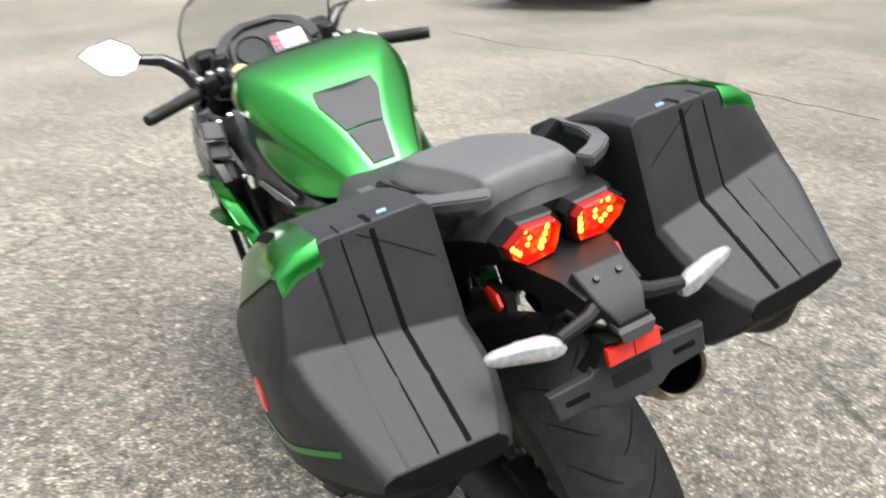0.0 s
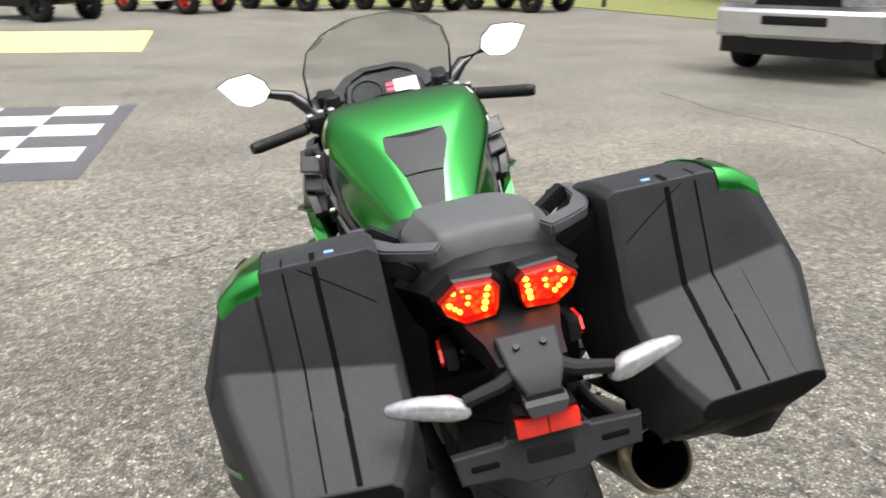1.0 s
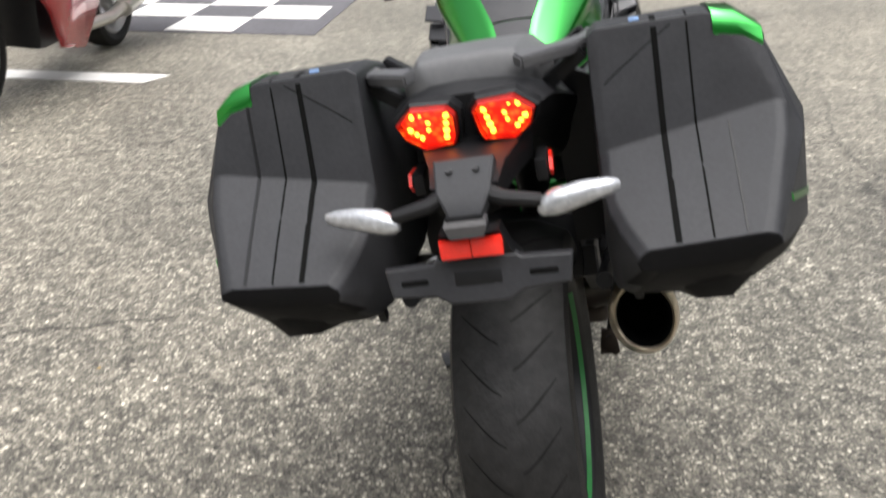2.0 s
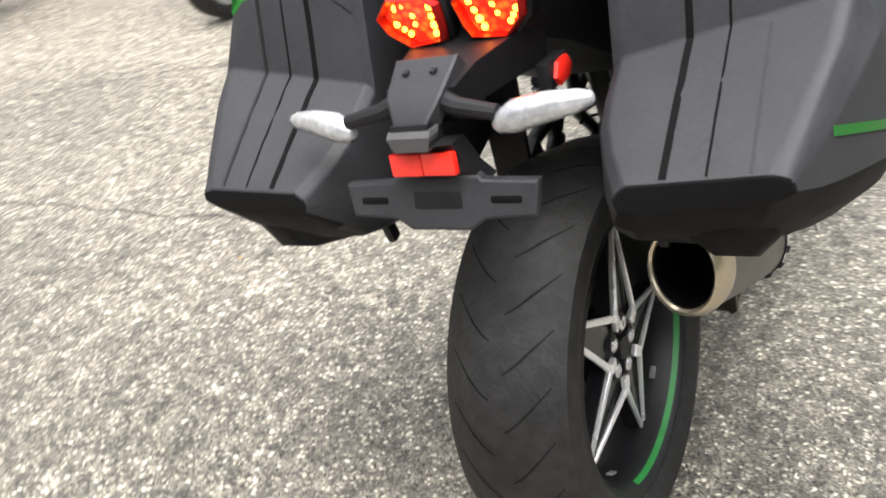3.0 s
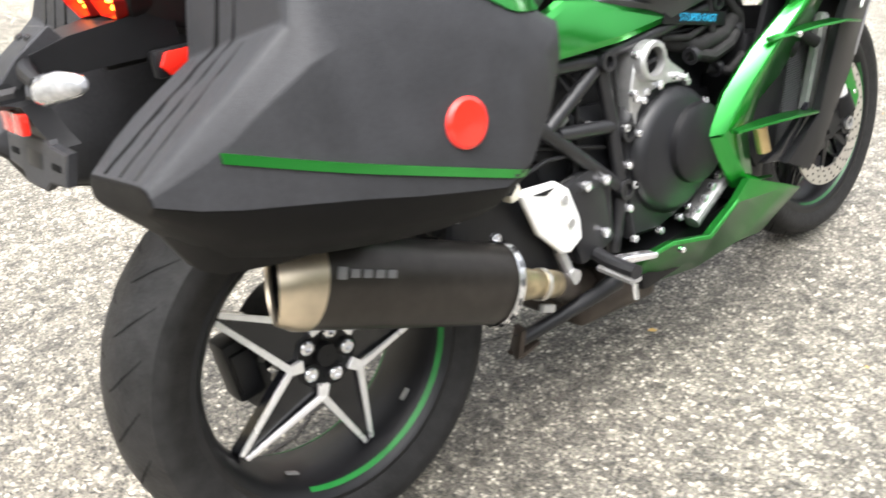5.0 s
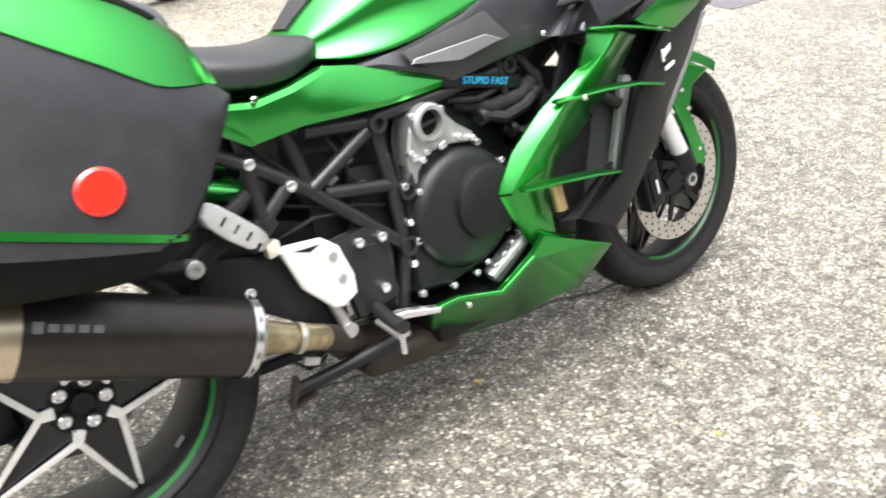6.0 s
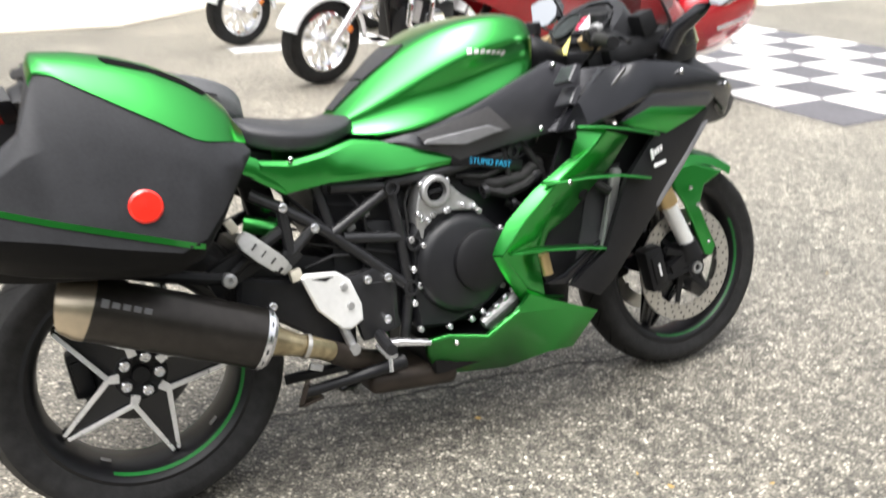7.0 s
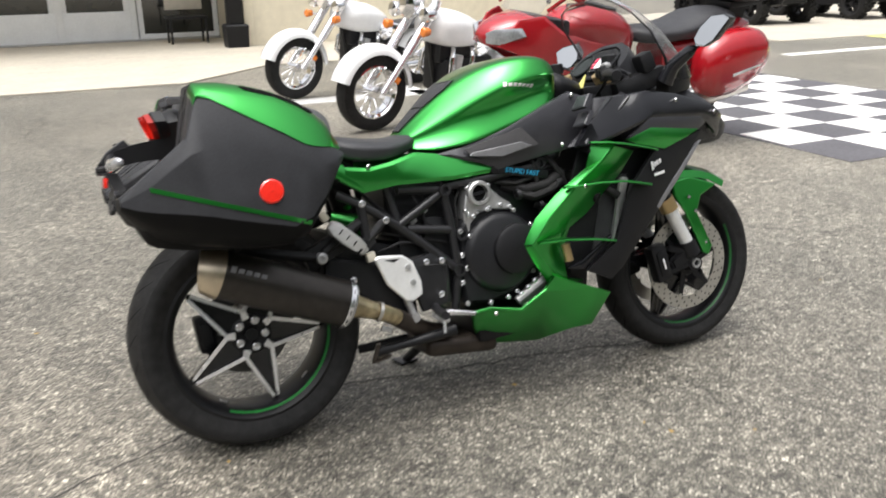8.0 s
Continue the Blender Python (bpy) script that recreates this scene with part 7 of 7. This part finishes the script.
    loft(bm, [oval_ring(*a) for a in ((0.46, 0.68, 0.76, 0.06, 0.9), (0.60, 0.62, 0.86, 0.16, 0.9), (0.80, 0.62, 0.93, 0.20, 0.9), (0.98, 0.64, 0.95, 0.20, 0.9), (1.09, 0.68, 0.92, 0.15, 0.9), (1.14, 0.73, 0.86, 0.08, 0.9))])
    part("fuel_tank", bm, WHITE_BODY, base, "white teardrop fuel tank", smooth=180, soft=1)
    bm = B()
    loft(bm, [oval_ring(*a) for a in ((-0.18, 0.70, 0.74, 0.09, 0.9), (0.05, 0.64, 0.74, 0.13, 0.9), (0.25, 0.62, 0.70, 0.17, 0.9), (0.45, 0.63, 0.72, 0.14, 0.9), (0.55, 0.66, 0.76, 0.08, 0.9))])
    part("seat", bm, VINYL_DARK, base, "black vinyl seat", smooth=180, soft=1)
    bm = B()
    block(bm, (0, 0.70, 0.40), (0.32, 0.54, 0.30), None, 0.05)
    block(bm, (0, 0.76, 0.60), (0.22, 0.50, 0.20), None, 0.05)
    for s in (1, -1):
        for k in range(6):
            lathe(bm, [(-0.008, 0.02), (-0.008, 0.085), (0.008, 0.085), (0.008, 0.02)], (0, 0.70 + s * (0.11 + 0.018 * k), 0.50 + 0.026 * k), axis=(0, s * 0.6, 1), up=(1, 0, 0), count=18)
    part("engine", bm, ENGINE, base, "black finned twin engine", smooth=30)
    for s in (1, -1):
        for dy in (0.0, 0.22):
            bm = B()
            tube(bm, [(s * 0.12, 0.66 + dy, 0.62), (s * 0.19, 0.72 + dy, 0.56), (s * 0.20, 0.74 + dy, 0.42), (s * 0.17, 0.62 + dy, 0.30)], 0.024, 12)
            part("header_pipe", bm, CHROME, base, "chrome header pipe")
        bm = B()
        lathe(bm, [(-0.03, 0.001), (-0.03, 0.085), (0.03, 0.09), (0.045, 0.075), (0.05, 0.001)], (s * 0.15, 0.60, 0.64), axis=(s, 0, 0), count=28)
        part("air_cleaner", bm, CHROME, base, "round chrome cover")
        bm = B()
        block(bm, (s * 0.165, 0.86, 0.50), (0.05, 0.07, 0.16), pose(0, 0, 0, 12, 0, 0), 0.012)
        part("rocker_cover", bm, CAST, base, "bright cover", smooth=30)
    for s in (1, -1):
        bm = B()
        lathe(bm, [(0, 0.001), (0, 0.11), (0.03, 0.10), (0.04, 0.07), (0.04, 0.001)], (s * 0.15, 0.66, 0.40), axis=(s, 0, 0), count=28)
        part("engine_cover", bm, CHROME, base, "chrome engine cover")
    bm = B()
    tube(bm, [(0.0, 1.10, 0.88), (0.0, 1.03, 0.60), (0.0, 0.95, 0.25), (0, 0.4, 0.22)], 0.018, 10)
    part("frame_tube", bm, SATIN, base)
    bm = B()
    rows_ = [[(x * k, 1.20 - 0.30 * (z - 0.95) - 0.35 * x * x, z) for x in (-0.26, -0.18, -0.09, 0, 0.09, 0.18, 0.26)] for z, k in ((0.98, 0.85), (1.15, 1.0), (1.30, 0.9), (1.40, 0.6))]
    loft(bm, rows_, caps=False, closed=False)
    ext = bmesh.ops.extrude_face_region(bm, geom=list(bm.faces))
    bmesh.ops.translate(bm, verts=[g for g in ext["geom"] if isinstance(g, bmesh.types.BMVert)], vec=(0, -0.004, 0))
    ws = part("windshield", bm, SCREEN, base, "clear windshield", smooth=50)
    ws.visible_shadow = False
    return base


cr = cruiser()
cr.matrix_basis = pose(-4.89, 3.50, 0, 0, -6, 197)
copy_thing(cr, pose(-6.98, 3.43, 0, 0, -6, 198))


def tourer():
    base = new("touring_motorcycle")
    tagged(base, "glossy red touring motorcycle with red side cases", "motorcycle", "parked motorcycles")
    F_, R_ = (0, 1.54, 0.30), (0, 0, 0.315)
    simple_wheel(base, F_, 0.30, 0.12, CAST, "cast", 5, 0.22)
    simple_wheel(base, R_, 0.315, 0.18, CAST, "cast", 5, 0.22)
    guard(base, "front_mudguard", F_, 0.325, 0.075, 30, 140, RED_BODY, "red front mudguard")
    for s in (1, -1):
        bm = B()
        tube(bm, [(s * 0.10, 1.54, 0.30), (s * 0.10, 1.30, 0.80)], 0.027, 12)
        part("fork_leg", bm, SATIN, base)
        side = [(0.20, 1.60, 0.96), (0.27, 1.47, 0.99), (0.31, 1.36, 0.90), (0.32, 1.18, 0.84), (0.30, 0.98, 0.79), (0.27, 0.78, 0.66), (0.26, 0.62, 0.42), (0.24, 0.80, 0.20), (0.27, 1.10, 0.27), (0.29, 1.22, 0.48), (0.29, 1.38, 0.64), (0.24, 1.55, 0.73), (0.16, 1.72, 0.80)]
        bm = B()
        shell(bm, [(s * x, y, z) for x, y, z in side], (-s * 0.02, 0, 0), 0.02, 0.012)
        part("side_fairing", bm, RED_BODY, base, "glossy red side fairing", smooth=30)
        bm = B()
        shell(bm, [(s * 0.292, 1.02, 0.74), (s * 0.31, 1.14, 0.82), (s * 0.312, 1.18, 0.66), (s * 0.30, 1.05, 0.52)], (-s * 0.004, 0, 0), 0.004, 0.002)
        part("side_vent", bm, MATTE, base, "black side vent")
        bm = B()
        shell(bm, [(s * 0.06, 1.762, 0.87), (s * 0.13, 1.735, 0.905), (s * 0.215, 1.625, 0.915), (s * 0.235, 1.60, 0.865), (s * 0.16, 1.71, 0.81), (s * 0.07, 1.762, 0.81)], (0, -0.03, 0), 0.010, 0.006)
        part("headlight", bm, LENS, base, "clear double headlight", smooth=40)
        case = new("side_case")
        case.parent = base
        tagged(case, "glossy red hard side case")
        bm = B()
        rows_ = []
        for y, zt, zb, o in ((0.16, 0.66, 0.46, 0.34), (0.10, 0.76, 0.38, 0.40), (-0.04, 0.83, 0.34, 0.42), (-0.24, 0.86, 0.38, 0.42), (-0.42, 0.84, 0.46, 0.40), (-0.50, 0.74, 0.54, 0.34)):
            rows_.append([(s * x, y, z) for x, z in ((0.19, zb + 0.04), (0.19, zt - 0.03), (0.24, zt), (o - 0.05, zt - 0.01), (o, (zt * 0.7 + zb * 0.3)), (o, (zt * 0.35 + zb * 0.65)), (o - 0.07, zb), (0.23, zb))])
        loft(bm, rows_)
        part("shell", bm, RED_BODY, case, "glossy red case shell", smooth=180, soft=1)
        bm = B()
        beam(bm, (s * 0.418, -0.06, 0.54), (s * 0.412, -0.34, 0.60), 0.012, 0.022, bevel=0.003, taper=0.6)
        part("trim_strip", bm, SILVER, case, "silver trim strip")
        bm = B()
        tube(bm, [(s * 0.16, 0.75, 0.28), (s * 0.19, 0.35, 0.27), (s * 0.21, 0.10, 0.32)], 0.035, 12)
        tube(bm, [(s * 0.21, 0.20, 0.30), (s * 0.24, -0.38, 0.42)], 0.055, 14)
        part("exhaust", bm, STEEL, base, "steel exhaust silencer")
        bm = B()
        tube(bm, [(s * 0.10, 1.18, 1.02), (s * 0.24, 1.12, 1.05), (s * 0.37, 1.00, 1.02)], 0.014, 10)
        part("handlebar", bm, SATIN, base)
        bm = B()
        tube(bm, [(s * 0.27, 1.45, 1.02), (s * 0.40, 1.40, 1.12)], 0.012, 8)
        block(bm, (s * 0.46, 1.39, 1.14), (0.17, 0.05, 0.09), pose(0, 0, 0, 0, s * 8, 0), 0.03, 3)
        part("mirror", bm, RED_BODY, base, "red faired mirror", smooth=40)
    bm = B()
    loft(bm, [oval_ring(*a) for a in ((1.40, 0.72, 0.96, 0.27, 0.9), (1.50, 0.75, 0.99, 0.24, 0.9), (1.62, 0.77, 0.97, 0.19, 0.85), (1.72, 0.79, 0.92, 0.12, 0.8), (1.77, 0.81, 0.87, 0.06, 0.8))])
    part("nose_cowl", bm, RED_BODY, base, "red nose cowl", smooth=60)
    bm = B()
    loft(bm, [oval_ring(*a) for a in ((0.58, 0.68, 0.84, 0.12, 0.9), (0.70, 0.68, 0.96, 0.20, 0.9), (0.88, 0.70, 1.03, 0.24, 0.9), (1.05, 0.74, 1.03, 0.23, 0.9), (1.18, 0.78, 0.98, 0.17, 0.9), (1.24, 0.80, 0.92, 0.10, 0.9))])
    part("fuel_tank", bm, RED_BODY, base, "glossy red fuel tank", smooth=180, soft=1)
    bm = B()
    loft(bm, [oval_ring(*a) for a in ((-0.34, 0.84, 0.92, 0.12, 0.95), (-0.26, 0.80, 0.97, 0.19, 0.95), (0.02, 0.78, 0.96, 0.21, 0.95), (0.12, 0.76, 0.88, 0.21, 0.95), (0.40, 0.74, 0.85, 0.19, 0.95), (0.60, 0.74, 0.87, 0.12, 0.95))])
    part("seat", bm, VINYL_DARK, base, "black stepped seat", smooth=180, soft=1)
    bm = B()
    loft(bm, [oval_ring(*a) for a in ((-0.52, 0.80, 0.86, 0.08, 0.9), (-0.40, 0.72, 0.90, 0.14, 0.9), (-0.20, 0.66, 0.86, 0.15, 0.9), (0.10, 0.56, 0.78, 0.15, 0.9), (0.35, 0.55, 0.76, 0.14, 0.9))])
    part("tail_cowl", bm, RED_BODY, base, "red tail cowl", smooth=40)
    bm = B()
    block(bm, (0, -0.40, 0.985), (0.26, 0.30, 0.05), pose(0, 0, 0, -4, 0, 0), 0.02)
    beam(bm, (0, -0.36, 0.86), (0, -0.38, 0.98), 0.16, 0.16)
    part("luggage_rack", bm, MATTE, base, "black luggage rack", smooth=30)
    bm = B()
    loft(bm, [oval_ring(*a) for a in ((-0.64, 1.06, 1.16, 0.16, 0.95), (-0.60, 1.02, 1.22, 0.22, 0.95), (-0.42, 1.01, 1.27, 0.24, 0.95), (-0.24, 1.01, 1.24, 0.22, 0.95), (-0.20, 1.05, 1.18, 0.17, 0.95))])
    part("top_case", bm, PLASTIC, base, "black hard top case", smooth=50)
    bm = B()
    block(bm, (0, 1.34, 0.90), (0.48, 0.20, 0.12), pose(0, 0, 0, 8, 0, 0), 0.03)
    part("cockpit", bm, MATTE, base, "black cockpit trim", smooth=30)
    for s in (1, -1):
        bm = B()
        shell(bm, [(s * 0.306, 1.06, 0.795), (s * 0.324, 1.24, 0.835), (s * 0.322, 1.30, 0.79), (s * 0.300, 1.12, 0.72)], (-s * 0.004, 0, 0), 0.003, 0.006)
        part("fairing_inset", bm, GREYPANEL, base, "dark grey fairing inset")
    bm = B()
    block(bm, (0, 0.78, 0.44), (0.34, 0.70, 0.40), None, 0.06)
    part("engine", bm, ENGINE, base, "dark engine", smooth=30)
    bm = B()
    rows_ = [[(x * k, 1.52 - 0.75 * (z - 1.0) - 0.9 * x * x, z) for x in (-0.24, -0.16, -0.08, 0, 0.08, 0.16, 0.24)] for z, k in ((0.99, 0.9), (1.10, 1.0), (1.22, 0.9), (1.32, 0.6))]
    loft(bm, rows_, caps=False, closed=False)
    ext = bmesh.ops.extrude_face_region(bm, geom=list(bm.faces))
    bmesh.ops.translate(bm, verts=[g for g in ext["geom"] if isinstance(g, bmesh.types.BMVert)], vec=(0, -0.004, 0))
    ws = part("windscreen", bm, SCREEN, base, "clear windscreen", smooth=50)
    ws.visible_shadow = False
    return base


tourer().matrix_basis = pose(-3.00, 3.87, 0, 0, -5, 184.5)


def buggy(body, rim, label):
    base = new("utility_buggy")
    tagged(base, label, "off-road buggy", "parked off-road buggies")
    for s in (1, -1):
        for y in (0.0, 2.0):
            simple_wheel(base, (s * 0.62, y, 0.33), 0.33, 0.24, rim, "knobby", 6, 0.18)
            bm = B()
            tube(bm, [(s * 0.18, y, 0.40), (s * 0.52, y, 0.34)], 0.03, 8)
            tube(bm, [(s * 0.22, y, 0.80), (s * 0.48, y, 0.36)], 0.035, 8)
            part("suspension_arm", bm, SATIN, base)
            guard(base, "mudguard", (s * 0.60, y, 0.36), 0.42, 0.15, 20, 160, MATTE, "black plastic mudguard")
        for pts in ([(s * 0.55, 1.35, 0.75), (s * 0.52, 0.95, 1.70), (s * 0.50, 0.05, 1.72), (s * 0.52, -0.15, 0.80)], [(s * 0.52, 0.30, 0.55), (s * 0.50, 0.25, 1.71)]):
            bm = B()
            tube(bm, pts, 0.026, 8)
            part("roll_bar", bm, SATIN, base, "black roll cage tube")
        bm = B()
        block(bm, (s * 0.27, 0.25, 0.72), (0.40, 0.45, 0.14), None, 0.04)
        block(bm, (s * 0.27, 0.02, 1.00), (0.40, 0.12, 0.55), pose(0, 0, 0, -10, 0, 0), 0.04)
        part("seat", bm, VINYL_DARK, base, "black bucket seat", smooth=30)
        bm = B()
        block(bm, (s * 0.38, 2.36, 0.72), (0.20, 0.05, 0.10), pose(0, 0, 0, 20, 0, 0), 0.02)
        part("headlight", bm, LENS, base, "headlight", smooth=30)
    bm = B()
    loft(bm, [[(-a, y, z0), (a, y, z0), (a, y, z1 - 0.05), (a * 0.85, y, z1), (-a * 0.85, y, z1), (-a, y, z1 - 0.05)] for y, a, z0, z1 in ((-0.45, 0.60, 0.55, 0.80), (-0.40, 0.62, 0.35, 0.86), (0.35, 0.60, 0.28, 0.62), (1.20, 0.58, 0.28, 0.66), (1.35, 0.56, 0.30, 0.92), (1.95, 0.48, 0.34, 0.86), (2.40, 0.36, 0.42, 0.72))])
    part("body", bm, body, base, "moulded buggy body", smooth=25)
    bm = B()
    block(bm, (0, 0.5, 1.74), (1.02, 1.00, 0.04), None, 0.015)
    part("roof", bm, MATTE, base, "black roof panel", smooth=30)
    bm = B()
    tube(bm, [(-0.32, 2.38, 0.40), (-0.30, 2.50, 0.62), (0.30, 2.50, 0.62), (0.32, 2.38, 0.40)], 0.024, 8)
    part("bumper", bm, SATIN, base, "black tube bumper")
    return base


RIM_RED = material("red_wheel_paint", (0.45, 0.02, 0.02), 0.35, vary=0.08)
dark = buggy(MATTE, MATTE, "black off-road buggy with knobby tyres")
dark.matrix_basis = pose(-6.6, 20.2, 0, 0, 0, 232)
for x, y, a in ((-0.9, 23.6, 226), (5.0, 22.6, 214), (-13.5, 13.25, 270), (-13.5, 15.9, 272), (-13.5, 18.6, 268)):
    copy_thing(dark, pose(x, y, 0, 0, 0, a))
buggy(WHITE_BODY, RIM_RED, "white off-road buggy with red wheels").matrix_basis = pose(-3.9, 22.6, 0, 0, 0, 232)
buggy(GREEN, MATTE, "green off-road buggy with knobby tyres").matrix_basis = pose(2.1, 23.0, 0, 0, 0, 220)


def pickup():
    base = new("pickup_truck")
    tagged(base, "white pickup truck with a silver front bumper", "truck")
    for s in (1, -1):
        for y in (0.0, -3.6):
            simple_wheel(base, (s * 0.84, y, 0.38), 0.38, 0.26, CAST, "cast", 6, 0.22)
            guard(base, "wheel_arch", (s * 0.86, y, 0.40), 0.47, 0.14, 5, 175, MATTE, "black wheel arch lining")
        bm = B()
        block(bm, (s * 0.68, 0.93, 0.95), (0.46, 0.10, 0.24), pose(0, 0, 0, 0, 0, -s * 12), 0.04, 3)
        part("headlight", bm, LENS, base, "clear headlight", smooth=40)
        bm = B()
        block(bm, (s * 0.88, 0.84, 0.90), (0.10, 0.16, 0.14), None, 0.03)
        part("corner_lamp", bm, ORANGE, base, "amber corner lamp", smooth=40)
        bm = B()
        block(bm, (s * 1.05, -0.95, 1.22), (0.20, 0.12, 0.22), None, 0.04)
        part("mirror", bm, MATTE, base, "black door mirror", smooth=40)
        bm = B()
        block(bm, (s * 0.955, -1.35, 0.85), (0.05, 1.15, 0.62), None, 0.02)
        part("door", bm, WHITE_BODY, base, "white door", smooth=30)
    bm = B()
    loft(bm, [[(-a, y, z0), (a, y, z0), (a, y, z1 - 0.10), (a * 0.92, y, z1), (-a * 0.92, y, z1), (-a, y, z1 - 0.10)] for y, a, z0, z1 in ((0.90, 0.86, 0.62, 1.02), (0.80, 0.92, 0.60, 1.10), (0.45, 0.95, 0.72, 1.16), (-0.45, 0.95, 0.72, 1.20), (-0.70, 0.95, 0.45, 1.24), (-2.7, 0.95, 0.45, 1.28), (-4.9, 0.95, 0.60, 1.28))])
    part("body", bm, WHITE_BODY, base, "white painted body", smooth=30)
    bm = B()
    loft(bm, [[(-a, y, 1.2), (a, y, 1.2), (a * 0.82, y2, 1.85), (-a * 0.82, y2, 1.85)] for y, y2, a in ((-0.55, -1.15, 0.88), (-2.5, -2.4, 0.88))])
    part("cab", bm, PANE, base, "dark glazed cab", smooth=25)
    bm = B()
    block(bm, (0, -1.75, 1.87), (1.45, 1.40, 0.06), None, 0.03)
    part("roof", bm, WHITE_BODY, base, "white cab roof", smooth=30)
    bm = B()
    block(bm, (0, 0.95, 0.95), (0.98, 0.06, 0.26), None, 0.02)
    grille = part("grille", bm, MATTE, base, "black grille with a silver bar", smooth=30)
    bm = B()
    block(bm, (0, 0.985, 0.945), (0.98, 0.03, 0.05), None, 0.01)
    part("grille_bar", bm, SILVER_BODY, grille, "silver bar", smooth=30)
    bm = B()
    loft(bm, [[(x, y + dy, z) for x, y in ((-0.96, 0.70), (-0.90, 0.98), (-0.5, 1.06), (0.5, 1.06), (0.90, 0.98), (0.96, 0.70), (0.86, 0.66), (-0.86, 0.66))] for dy, z in ((-0.03, 0.46), (0, 0.50), (0, 0.74), (-0.03, 0.78))])
    part("front_bumper", bm, SILVER_BODY, base, "silver front bumper", smooth=35)
    bm = B()
    block(bm, (0, 1.052, 0.66), (0.72, 0.03, 0.10), None, 0.01)
    part("bumper_slot", bm, MATTE, base, "black bumper slot", smooth=30)
    bm = B()
    loft(bm, [[(-a, y, 0.28), (a, y, 0.28), (a, y, 0.48), (-a, y, 0.48)] for y, a in ((0.60, 0.86), (0.96, 0.84), (1.03, 0.55))])
    part("air_dam", bm, MATTE, base, "black air dam", smooth=25)
    bm = B()
    block(bm, (0, -2.2, 0.42), (0.9, 5.0, 0.18), None, 0.02)
    part("chassis", bm, MATTE, base, "dark chassis", smooth=25)
    return base


pickup().matrix_basis = pose(5.88, 8.60, 0, 0, 0, 132)
bm = B()
tube(bm, [(8.3, 22.8, 0.0), (8.3, 22.8, 1.6)], 0.06, 10)
tagged(part("wooden_post", bm, PIPE), "brown wooden post on the verge", "post")
